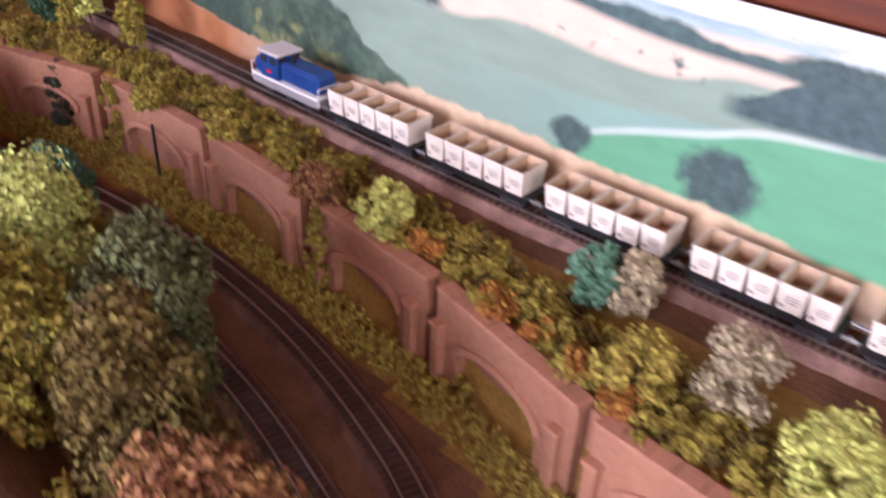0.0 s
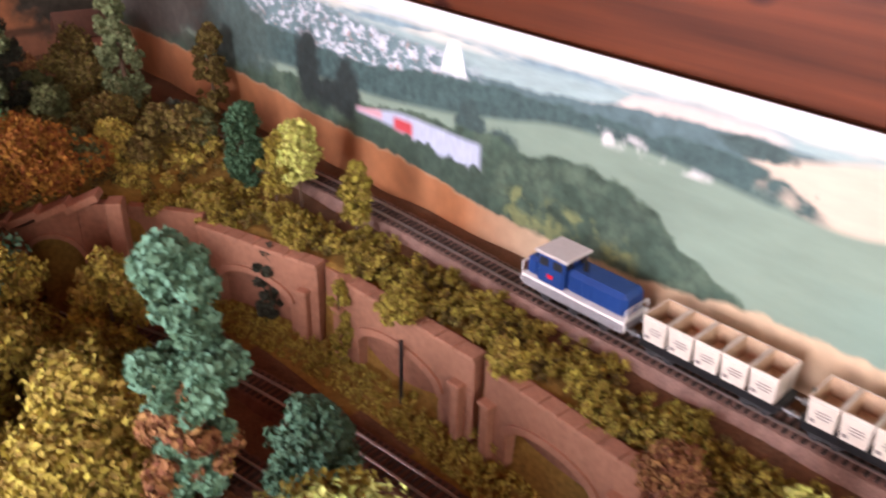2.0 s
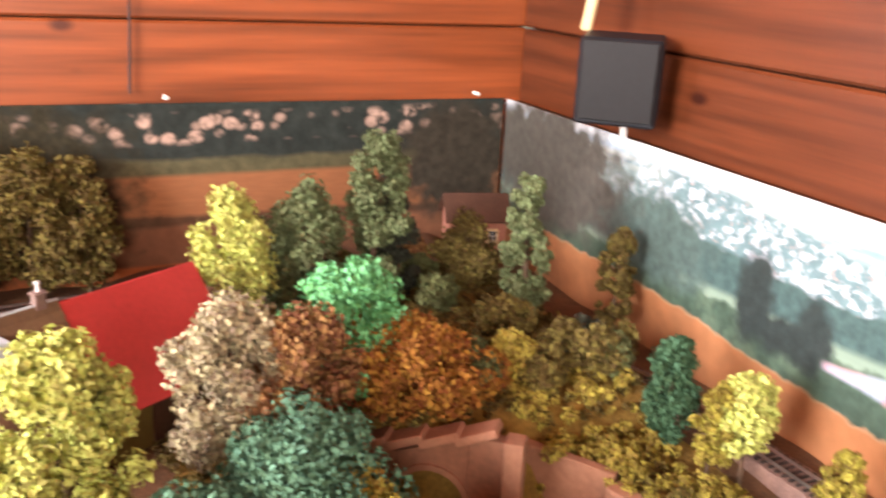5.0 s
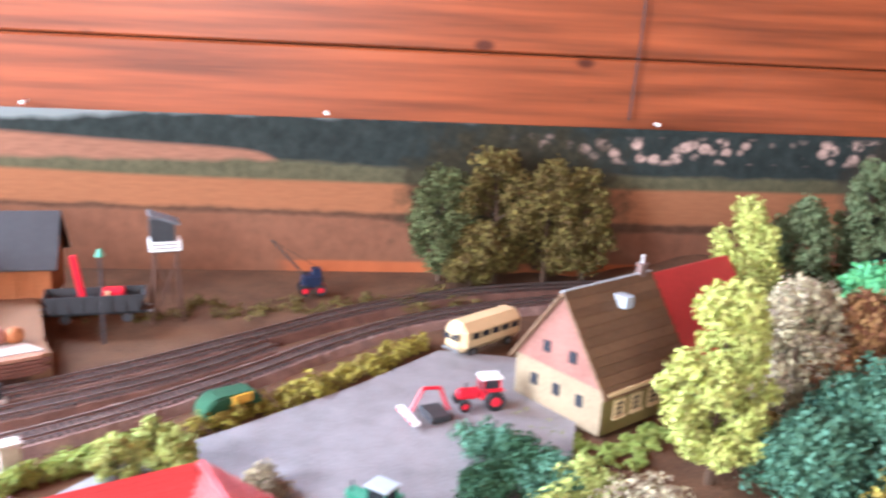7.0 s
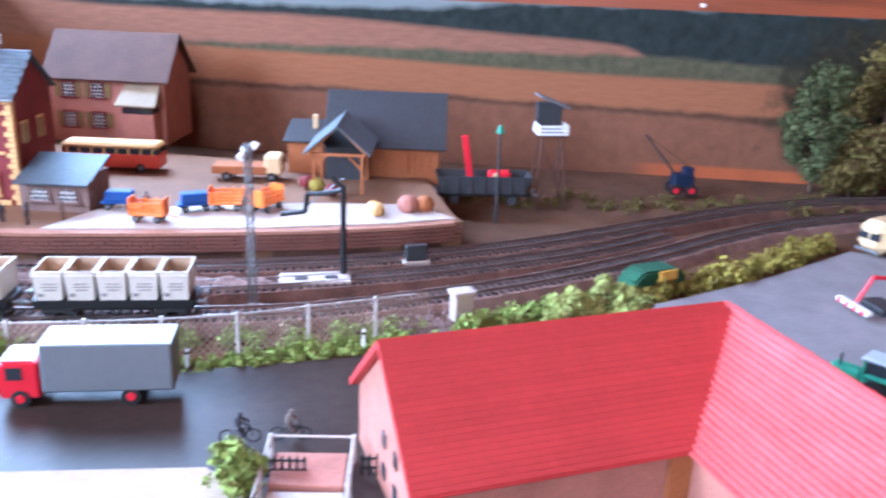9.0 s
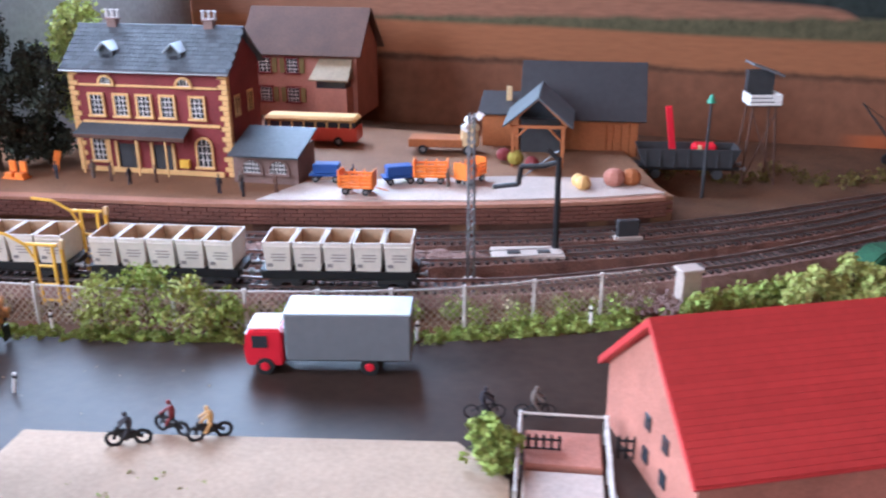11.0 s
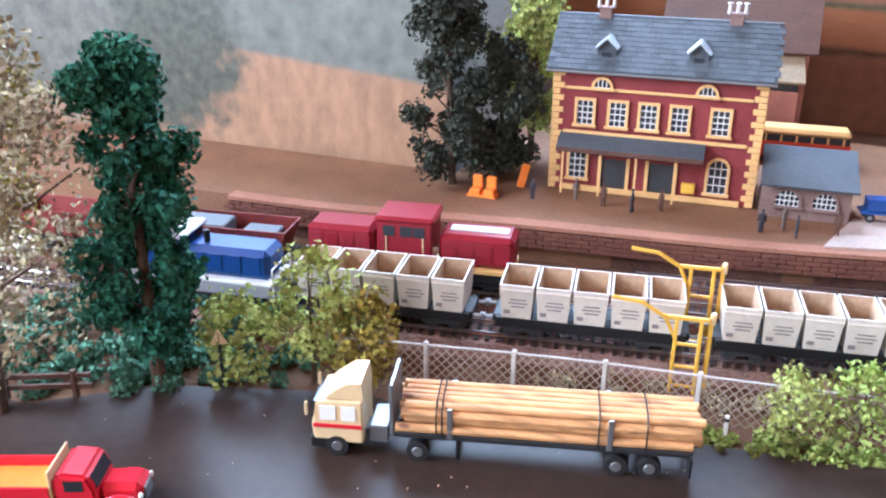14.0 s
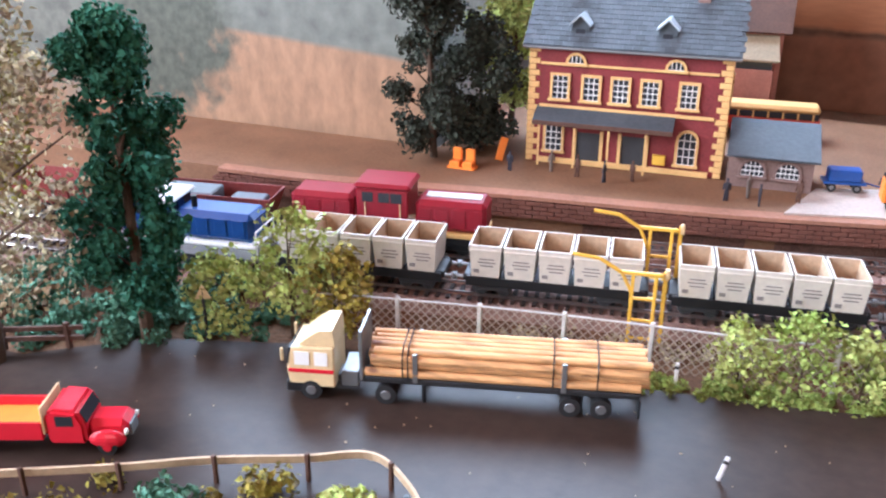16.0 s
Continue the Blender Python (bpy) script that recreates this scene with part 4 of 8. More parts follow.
for ya, yb in ((0.948, 0.797), (0.768, 0.590), (0.576, 0.420), (0.396, 0.243), (0.229, 0.070), (0.056, -0.104), (-0.115, -0.275)):
    a, b = Vector((wall_x(ya), ya, 0)), Vector((wall_x(yb), yb, 0))
    d = b - a
    arch_module(pose(a.x, a.y, 0, 0, 0, math.degrees(math.atan2(d.y, d.x))), d.length, 0.001, "pinkish brown retaining wall bay with a blind arch")


def infill(ya, yb, h=-0.002):
    a, b = Vector((wall_x(ya), ya, 0)), Vector((wall_x(yb), yb, 0))
    d = b - a
    bm = B()
    box(bm, (d.length / 2, 0.010, (h - 0.105) / 2), (d.length, 0.010, h + 0.105), bev=0.0008)
    o = finish("wall_infill", bm, RETAIN)
    o.matrix_world = pose(a.x, a.y, 0, 0, 0, math.degrees(math.atan2(d.y, d.x)))
    tagged(o, "plain brown wall piece between arched bays", "retaining wall")


for ya, yb in ((1.02, 0.948), (0.797, 0.768), (0.590, 0.576), (0.420, 0.396), (0.243, 0.229), (0.070, 0.056)):
    infill(ya, yb, 0.010 if ya > 0.96 else -0.002)

# drainpipe on the arched wall
bm = B()
rod(bm, (0.024, 0.671, -0.09), (0.024, 0.671, -0.016), 0.0018)
tagged(finish("drainpipe", bm, BLACK), "thin dark pipe standing before the arched wall", "pipe")


def portal():
    t = base("tunnel_portal", pose(-0.128, 1.026, 0, 0, 0, -39), "brown stone tunnel portal with a dark opening", "tunnel portal")
    zb, w, top = -0.105, 0.058, 0.036
    spring = -0.028
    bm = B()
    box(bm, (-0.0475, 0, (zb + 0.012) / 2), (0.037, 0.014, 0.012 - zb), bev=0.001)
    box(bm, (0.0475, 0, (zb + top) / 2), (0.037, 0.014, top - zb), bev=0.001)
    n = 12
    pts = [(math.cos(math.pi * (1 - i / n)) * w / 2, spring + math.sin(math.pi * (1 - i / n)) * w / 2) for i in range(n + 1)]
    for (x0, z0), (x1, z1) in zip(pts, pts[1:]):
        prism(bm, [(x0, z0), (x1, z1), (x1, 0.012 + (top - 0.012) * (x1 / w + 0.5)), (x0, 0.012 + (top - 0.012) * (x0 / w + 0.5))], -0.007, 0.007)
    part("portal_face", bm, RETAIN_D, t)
    for (x0, z0), (x1, z1) in zip(pts, pts[1:]):
        bm = B()
        k = 1.17
        prism(bm, [(x0, z0), (x1, z1), (x1 * k, spring + (z1 - spring) * k), (x0 * k, spring + (z0 - spring) * k)], -0.010, -0.006)
        part("arch_stone", bm, RETAIN, t)
    for i in range(4):
        bm = B()
        box(bm, (-0.055 + i * 0.030, -0.001, 0.014 + i * 0.0080), (0.036, 0.022, 0.0075), ry=-24, bev=0.0008)
        part("coping_stone", bm, COPING, t)
    bm = B()
    box(bm, (0.066, -0.004, (zb + 0.04) / 2), (0.016, 0.02, 0.04 - zb), bev=0.001)
    part("pier", bm, RETAIN, t)
    bm = B()
    for s in (-1, 1):
        box(bm, (s * (w / 2 + 0.003), 0.06, (zb + 0.0) / 2), (0.006, 0.11, 0.11))
    box(bm, (0, 0.06, 0.012), (w + 0.02, 0.11, 0.01))
    box(bm, (0, 0.115, -0.05), (w + 0.02, 0.006, 0.12))
    part("tunnel_lining", bm, BLACK, t)


portal()


# ---------------------------------------------------------------- railway vehicles
def wheelset(t, x, r=0.0055):
    for s in (-1, 1):
        bm = B()
        rod(bm, (x, s * 0.0105, r), (x, s * 0.0078, r), r, seg=14)
        part("wheel", bm, CHASSIS, t)


def buffers(t, x, s):
    for y in (-0.010, 0.010):
        bm = B()
        rod(bm, (x, y, 0.0125), (x + s * 0.006, y, 0.0125), 0.0012, seg=8)
        rod(bm, (x + s * 0.006, y, 0.0125), (x + s * 0.0072, y, 0.0125), 0.0028, seg=10)
        part("buffer", bm, STEEL, t)


def blue_loco(m):
    t = base("shunting_locomotive", m, "blue diesel shunting locomotive with grey frame and pale roof", "locomotive", "blue locomotives")
    bm = B()
    box(bm, (0, 0, 0.0145), (0.108, 0.033, 0.009), bev=0.001)
    part("frame", bm, LOCOGREY, t)
    bm = B()
    box(bm, (0, 0, 0.0205), (0.110, 0.0345, 0.0026), bev=0.0005)
    part("white_band", bm, WHITE, t, "white line along the frame")
    bm = B()
    box(bm, (-0.022, 0, 0.0325), (0.062, 0.0285, 0.022), bev=0.004)
    part("long_hood", bm, BLUE, t)
    bm = B()
    box(bm, (0.046, 0, 0.0305), (0.014, 0.0285, 0.018), bev=0.003)
    part("short_hood", bm, BLUE, t)
    bm = B()
    box(bm, (0.024, 0, 0.0350), (0.029, 0.0325, 0.0270), bev=0.001)
    part("cab", bm, BLUE, t)
    bm = B()
    box(bm, (0.024, 0, 0.0500), (0.036, 0.0365, 0.0032), bev=0.0014)
    part("cab_roof", bm, ROOFGREY, t, "pale overhanging cab roof")
    for x in (0.0165, 0.0315):
        for s in (-1, 1):
            bm = B()
            box(bm, (x, s * 0.0163, 0.0425), (0.010, 0.0006, 0.0075))
            part("cab_window", bm, GLASS_D, t)
    for y in (-0.009, 0.009):
        for x in (0.0392, 0.0092):
            bm = B()
            box(bm, (x, y, 0.0440), (0.0006, 0.009, 0.006))
            part("cab_window", bm, GLASS_D, t)
    for s in (-1, 1):
        bm = B()
        box(bm, (0.024, s * 0.0166, 0.0300), (0.006, 0.0005, 0.004))
        part("badge", bm, TRUCKRED, t, "small red badge")
        for k in range(4):
            bm = B()
            box(bm, (-0.042 + k * 0.014, s * 0.0145, 0.0335), (0.0095, 0.0008, 0.012), bev=0.0003)
            part("hood_door", bm, BLUE, t)
    bm = B()
    rod(bm, (-0.004, 0.004, 0.043), (-0.004, 0.004, 0.052), 0.0022)
    part("exhaust", bm, BLACK, t)
    bm = B()
    box(bm, (0.0, 0, 0.009), (0.084, 0.024, 0.007), bev=0.001)
    part("underframe", bm, CHASSIS, t)
    for s in (-1, 1):
        bm = B()
        for y in (-0.0155, 0.0155):
            rod(bm, (s * 0.0555, y, 0.012), (s * 0.0555, y, 0.032), 0.0006, seg=6)
        rod(bm, (s * 0.0555, -0.0155, 0.032), (s * 0.0555, 0.0155, 0.032), 0.0006, seg=6)
        part("handrail", bm, WHITE, t)
        buffers(t, s * 0.054, s)
    for x in (-0.032, 0.0, 0.032):
        wheelset(t, x, 0.006)
    return t


def open_tub(length, width, h, wall):
    """A tapered, open-topped box: outer skin, rim and inner skin in one mesh."""
    bm = B()
    rings = []
    for l, w, z in ((length * 0.86, width * 0.90, 0), (length, width, h), (length - 2 * wall, width - 2 * wall, h), (length * 0.86 - 2 * wall, width * 0.9 - 2 * wall, h * 0.22)):
        rings.append([bm.verts.new((sx * l / 2, sy * w / 2, z)) for sx, sy in ((-1, -1), (1, -1), (1, 1), (-1, 1))])
    for a, b in zip(rings, rings[1:]):
        for i in range(4):
            bm.faces.new((a[i], a[(i + 1) % 4], b[(i + 1) % 4], b[i]))
    bm.faces.new(rings[0][::-1])
    bm.faces.new(rings[3])
    return bm


def tub_wagon(m):
    t = base("tub_wagon", m, "flat wagon carrying five off-white open tubs", "wagon", "tub wagons")
    bm = B()
    box(bm, (0, 0, 0.0125), (0.124, 0.024, 0.005), bev=0.0008)
    box(bm, (0, 0.0135, 0.0115), (0.120, 0.003, 0.007), bev=0.0006)
    box(bm, (0, -0.0135, 0.0115), (0.120, 0.003, 0.007), bev=0.0006)
    part("underframe", bm, BLACK, t)
    for k in range(5):
        tub = part("tub", open_tub(0.0218, 0.0345, 0.0235, 0.0011), BOXWHITE, t)
        tub.data.materials.append(BOXIN)
        for q in (8, 9, 10, 11, 13):
            tub.data.polygons[q].material_index = 1
        tub.location = (-0.0464 + k * 0.0232, 0, 0.0158)
        bm = B()
        box(bm, (0, 0, 0.0075), (0.0172, 0.0282, 0.0018))
        part("tub_floor", bm, BOXIN, tub, "dirty brown tub floor")
        for s in (-1, 1):
            bm = B()
            box(bm, (0, s * 0.01705, 0.0198), (0.0218, 0.0010, 0.0018), bev=0.0003)
            part("rim", bm, BOXWHITE, tub)
            bm = B()
            for z, w in ((0.0135, 0.010), (0.0110, 0.012), (0.0085, 0.009)):
                box(bm, (-0.001, s * (0.0158 + z * 0.062), z), (w, 0.0003, 0.0009))
            box(bm, (0.006, s * 0.0162, 0.0045), (0.004, 0.0004, 0.0026))
            part("marking", bm, INK, tub)
    for s in (-1, 1):
        buffers(t, s * 0.061, s)
        for d in (-0.008, 0.008):
            wheelset(t, s * 0.042 + d)
        for y in (-0.0125, 0.0125):
            bm = B()
            box(bm, (s * 0.042, y, 0.0068), (0.024, 0.0018, 0.005), bev=0.0008)
            part("bogie_frame", bm, CHASSIS, t)
    return t


MAIN_PTS = line(MAIN, 0.001)
MAIN_S = np.arange(len(MAIN_PTS)) * 0.001


def on_main(s):
    """The pose on the main line at s metres from its start, facing along it."""
    i = max(0, min(len(MAIN_PTS) - 12, int(round(s / 0.001))))
    p, d = MAIN_PTS[i], MAIN_PTS[i + 8] - MAIN_PTS[max(0, i - 8)]
    return pose(p.x, p.y, 0.0080, 0, 0, math.degrees(math.atan2(d.y, d.x)))


def s_near(x, y):
    return min(range(len(MAIN_PTS)), key=lambda i: (MAIN_PTS[i].x - x) ** 2 + (MAIN_PTS[i].y - y) ** 2) * 0.001


first_loco = blue_loco(on_main(s_near(0.147, 0.575)))
first_wagon = tub_wagon(on_main(s_near(0.147, 0.575) - 0.130))
for k in range(1, 5):
    copy_thing(first_wagon, on_main(s_near(0.147, 0.575) - 0.130 - 0.137 * k))
HEAD = s_near(-1.775, 0.861)
copy_thing(first_loco, on_main(HEAD))
for k in range(4):
    copy_thing(first_wagon, on_main(HEAD - 0.130 - 0.137 * k))


def red_loco(m):
    t = base("diesel_locomotive", m, "dark red centre-cab diesel locomotive with a yellow stripe", "locomotive")
    bm = B()
    box(bm, (0, 0, 0.0125), (0.150, 0.030, 0.007), bev=0.001)
    part("frame", bm, BLACK, t)
    bm = B()
    box(bm, (0, 0, 0.0178), (0.152, 0.0335, 0.0036), bev=0.0005)
    part("yellow_stripe", bm, STRIPE, t, "yellow stripe along the frame")
    for x, l, nm in ((0.049, 0.054, "front_hood"), (-0.051, 0.050, "rear_hood")):
        bm = B()
        box(bm, (x, 0, 0.0315), (l, 0.0290, 0.0240), bev=0.0035)
        hood = part(nm, bm, LOCORED, t)
        for s in (-1, 1):
            for k in range(4):
                bm = B()
                box(bm, (x - l * 0.36 + k * l * 0.24, s * 0.0146, 0.031), (l * 0.19, 0.0008, 0.014), bev=0.0003)
                part("hood_door", bm, LOCORED, hood)
    bm = B()
    box(bm, (0.0495, 0, 0.0440), (0.042, 0.010, 0.0012), bev=0.0004)
    part("roof_panel", bm, ROOFGREY, t, "pale panel on the hood top")
    bm = B()
    box(bm, (-0.0025, 0, 0.0350), (0.040, 0.0330, 0.0310), bev=0.0012)
    part("cab", bm, LOCORED, t)
    bm = B()
    box(bm, (-0.0025, 0, 0.0520), (0.044, 0.0350, 0.0050), bev=0.0022)
    part("cab_roof", bm, LOCORED, t)
    for s in (-1, 1):
        for x in (-0.0125, 0.0, 0.0095):
            bm = B()
            box(bm, (x - 0.001, s * 0.0166, 0.0440), (0.0085, 0.0006, 0.0075))
            part("cab_window", bm, GLASS_D, t)
        for x in (-0.0155, 0.0115):
            bm = B()
            rod(bm, (x, s * 0.0170, 0.022), (x, s * 0.0170, 0.040), 0.0005, seg=6)
            part("handrail", bm, CREAM, t)
        buffers(t, s * 0.074, s)
        for d in (-0.013, 0.013):
            wheelset(t, s * 0.045 + d, 0.006)
        for y in (-0.0125, 0.0125):
            bm = B()
            box(bm, (s * 0.045, y, 0.0075), (0.042, 0.002, 0.006), bev=0.001)
            part("bogie_frame", bm, BLACK, t)
    return t


def open_wagon(m, label, material, load=True):
    t = base("open_wagon", m, label, "wagon", "open goods wagons")
    part("body", open_tub(0.108, 0.034, 0.0200, 0.0012), material, t).location = (0, 0, 0.0145)
    bm = B()
    box(bm, (0, 0, 0.0125), (0.110, 0.024, 0.004), bev=0.0006)
    part("underframe", bm, BLACK, t)
    for s in (-1, 1):
        for k in range(7):
            bm = B()
            box(bm, (-0.045 + k * 0.015, s * 0.0166, 0.0240), (0.0018, 0.0016, 0.0190))
            part("stanchion", bm, material, t)
        buffers(t, s * 0.054, s)
        wheelset(t, s * 0.033)
    if load:
        for x, l, hh in ((-0.022, 0.05, 0.034), (0.028, 0.028, 0.029)):
            bm = B()
            box(bm, (x, 0, hh - 0.006), (l, 0.024, 0.012), bev=0.001)
            part("crate", bm, TARP, t, "grey crate lying in the wagon")
    return t


RED_AT = Vector((-1.652, 0.9385, 0.0))
RED_ANG = 9.5
dirv = Vector((math.cos(radians(RED_ANG)), math.sin(radians(RED_ANG)), 0))
red_loco(pose(RED_AT.x, RED_AT.y, 0.0080, 0, 0, RED_ANG))
for k, (load, lab) in enumerate(((True, "dark red open wagon loaded with grey crates"), (False, "dark red empty open wagon"))):
    p = RED_AT - dirv * (0.146 + 0.124 * k)
    open_wagon(pose(p.x, p.y + 0.003 * k, 0.0080, 0, 0, RED_ANG - 0.5 * k), lab, WAGONRED, load)


# ---------------------------------------------------------------- buildings
def pane_window(t, x, z, w, h, y, trim=QUOIN, bars=WHITE, arched=False, cols=3, rows=4):
    """A window on a wall that faces -y: surround, dark pane, white bars, sill."""
    win = base("window", Matrix.Identity(4), "", "")
    win.parent = t
    fw = 0.0022
    bm = B()
    if arched:
        o, i = arch_pts(w + 2 * fw, h + fw, x, z), arch_pts(w, h, x, z)
        for (a, b, c, d) in zip(o, o[1:], i[1:], i):
            prism(bm, [a, b, c, d], y - 0.0014, y + 0.001)
    else:
        for sx in (-1, 1):
            box(bm, (x + sx * (w / 2 + fw / 2), y, z + h / 2), (fw, 0.0028, h + 2 * fw))
        box(bm, (x, y, z + h + fw / 2), (w, 0.0026, fw))
    part("surround", bm, trim, win)
    bm = B()
    if arched:
        prism(bm, arch_pts(w, h, x, z), y + 0.0002, y + 0.0014)
    else:
        box(bm, (x, y + 0.0006, z + h / 2), (w, 0.0012, h))
    part("pane", bm, GLASS_D, win)
    bm = B()
    for k in range(cols + 1):
        px = x - w / 2 + w * k / cols
        hh = h if not arched or 0 < k < cols else h - w / 2
        box(bm, (px, y - 0.0003, z + hh / 2), (0.0006, 0.0008, hh))
    for k in range(rows + 1):
        pz = z + h * k / rows
        ww = w if not (arched and k == rows) else w * 0.2
        box(bm, (x, y - 0.0003, pz), (ww, 0.0008, 0.0006))
    part("glazing_grid", bm, bars, win)
    bm = B()
    box(bm, (x, y - 0.0012, z - fw / 2), (w + 0.007, 0.004, fw), bev=0.0004)
    part("sill", bm, trim, win)
    return win


def gable_house(name, label, m, w, d, eave, ridge, wallmat, roofmat, over=0.006, tile=0.0, tilemat=None):
    """Walls with gables at both ends of x; the roof's ridge runs along x. Front is -y, at y = -d / 2."""
    t = base(name, m, label, "building")
    bm = B()
    prof = [(-d / 2, 0), (d / 2, 0), (d / 2, eave), (0, ridge - 0.003), (-d / 2, eave)]
    a = [bm.verts.new((-w / 2, y, z)) for y, z in prof]
    b = [bm.verts.new((w / 2, y, z)) for y, z in prof]
    bm.faces.new(a)
    bm.faces.new(b[::-1])
    for i in range(5):
        bm.faces.new((a[i], b[i], b[(i + 1) % 5], a[(i + 1) % 5]))
    part("wall", bm, wallmat, t)
    slope = math.hypot(d / 2 + over, (ridge - eave) * (1 + over / (d / 2)))
    ang = math.degrees(math.atan2(ridge - eave, d / 2))
    for s in (-1, 1):
        bm = B()
        yo, zo = s * (d / 2 + over), eave - (ridge - eave) * over / (d / 2)
        cy, cz = yo / 2, (zo + ridge) / 2
        box(bm, (0, cy, cz + 0.001), (w + 2 * over, slope, 0.0025), rx=-s * ang, bev=0.0004)
        roof = part("roof", bm, roofmat, t)
        if tile:
            rows = int(slope / tile)
            for r in range(rows):
                f = (r + 0.5) / rows
                bm = B()
                box(bm, (0, 0, 0), (w + 2 * over, tile * 0.96, 0.0015), rx=-s * ang - s * 6)
                o = part("tile_course", bm, tilemat or roofmat, roof)
                o.location = (0, yo * (1 - f), zo + (ridge - zo) * f + 0.0034)
    return t


def chimney(t, x, y, z, h, w=0.008, pots=2):
    bm = B()
    box(bm, (x, y, z + h / 2), (w * 1.3, w, h), bev=0.0004)
    box(bm, (x, y, z + h), (w * 1.6, w * 1.3, 0.002), bev=0.0004)
    c = part("chimney", bm, BRICKGREY, t)
    for k in range(pots):
        bm = B()
        px = x + (k - (pots - 1) / 2) * w * 0.8
        rod(bm, (px, y, z + h), (px, y, z + h + 0.007), 0.0018, 0.0014, 8)
        rod(bm, (px, y, z + h + 0.008), (px, y, z + h + 0.0092), 0.0026, 0.0022, 8)
        part("chimney_pot", bm, ROOFGREY, c)


def station():
    w, d, e, r = 0.172, 0.078, 0.110, 0.143
    m = pose(-1.5145, 1.129, 0.0275, 0, 0, 3.3) @ pose(0, d / 2, 0)
    t = gable_house("station_building", "dark red brick station with yellow stone trim and slate roof", m, w, d, e, r, BRICKRED, SLATE, 0.006)
    y = -d / 2
    # quoins
    for sx in (-1, 1):
        for k in range(20):
            bm = B()
            l = 0.010 if k % 2 else 0.0065
            box(bm, (sx * (w / 2 - l / 2 + 0.0008), y + 0.002, 0.0028 + k * 0.00525), (l, 0.0062, 0.0048), bev=0.0004)
            part("quoin", bm, QUOIN, t)
    for z, h, dep in ((0.0025, 0.005, 0.004), (0.0525, 0.003, 0.003), (0.0905, 0.0022, 0.003)):
        bm = B()
        box(bm, (0, y - 0.0005, z), (w - 0.02, dep, h), bev=0.0004)
        part("string_course", bm, QUOIN, t)
    for x in (-0.058, -0.0305, -0.005, 0.0205, 0.053):
        pane_window(t, x, 0.060, 0.0135, 0.0205, y - 0.0008)
    for x in (-0.045, 0.040):
        pane_window(t, x, 0.0920, 0.014, 0.0072, y - 0.0008, arched=True, cols=4, rows=1)
    pane_window(t, -0.0615, 0.012, 0.0145, 0.0225, y - 0.0008)
    pane_window(t, 0.056, 0.010, 0.0150, 0.0290, y - 0.0008, arched=True)
    for x in (-0.030, 0.010):
        bm = B()
        box(bm, (x, y + 0.0002, 0.0175), (0.021, 0.0016, 0.026))
        door = part("door", bm, CHASSIS, t, "dark doorway with a yellow frame")
        for s in (-1, 1):
            bm = B()
            box(bm, (x + s * 0.0120, y - 0.0008, 0.0180), (0.0028, 0.0036, 0.030))
            part("door_jamb", bm, QUOIN, door)
    bm = B()
    box(bm, (0.0335, y - 0.0022, 0.0125), (0.011, 0.004, 0.009), bev=0.0006)
    part("post_box", bm, YELLOW, t, "yellow box on the wall")
    can = base("canopy", Matrix.Identity(4), "", "")
    can.parent = t
    bm = B()
    box(bm, (-0.017, y - 0.0095, 0.0475), (0.122, 0.0215, 0.0016), rx=24, bev=0.0003)
    part("canopy_roof", bm, SLATE, can)
    bm = B()
    box(bm, (-0.017, y - 0.0192, 0.0415), (0.122, 0.0012, 0.0042), bev=0.0003)
    part("fascia", bm, TIMBER_D, can)
    for x in (-0.072, -0.040, -0.010, 0.022):
        bm = B()
        box(bm, (x, y - 0.0170, 0.022), (0.0016, 0.0016, 0.040))
        part("post", bm, QUOIN, can)
    # slates on the front slope
    ang = math.degrees(math.atan2(r - e, d / 2))
    bm = B()
    box(bm, (0, 0, 0), (0.0085, 0.0062, 0.0008), bev=0.0002)
    q = finish("slate", bm, SLATE)
    me = q.data
    bpy.data.objects.remove(q)
    roof = [c for c in t.children if c.name.startswith("roof")][0]
    for row in range(11):
        f = (row + 0.4) / 11
        for k in range(21):
            o = new("slate", me)
            o.parent = roof
            o.location = (-w / 2 - 0.001 + (k + (0.5 if row % 2 else 0)) * 0.0086, (y - 0.006) * (1 - f), (e - (r - e) * 0.006 / (d / 2)) * (1 - f) + r * f + 0.0031)
            o.rotation_euler = (radians(ang - 3.5), 0, radians((row * 7 + k * 13) % 5 - 2))
    for x in (-0.044, 0.030):
        dm = base("dormer", Matrix.Identity(4), "", "")
        dm.parent = t
        bm = B()
        prism(bm, [(x - 0.0075, 0.108), (x + 0.0075, 0.108), (x + 0.0075, 0.124), (x, 0.131), (x - 0.0075, 0.124)], y + 0.005, 0.0)
        part("dormer_wall", bm, SLATE, dm)
        bm = B()
        box(bm, (x, y + 0.0045, 0.1155), (0.008, 0.001, 0.010))
        part("dormer_window", bm, GLASS_D, dm)
        for s in (-1, 1):
            bm = B()
            box(bm, (x + s * 0.0048, y * 0.45, 0.1285), (0.0125, 0.042, 0.0014), ry=s * 43, bev=0.0002)
            part("dormer_roof", bm, TARPTOP, dm, "pale metal dormer roof")
    chimney(t, -0.052, 0.0, 0.136, 0.016, 0.008, 3)
    chimney(t, 0.055, 0.0, 0.136, 0.016, 0.008, 3)
    bm = B()
    rod(bm, (-w / 2 - 0.006, 0, r + 0.0022), (w / 2 + 0.006, 0, r + 0.0022), 0.0018)
    part("ridge_cap", bm, SLATE, t)
    bm = B()
    rod(bm, (-w / 2 - 0.006, y - 0.0065, e - 0.005), (w / 2 + 0.006, y - 0.0065, e - 0.005), 0.0012)
    part("gutter", bm, STEEL, t)
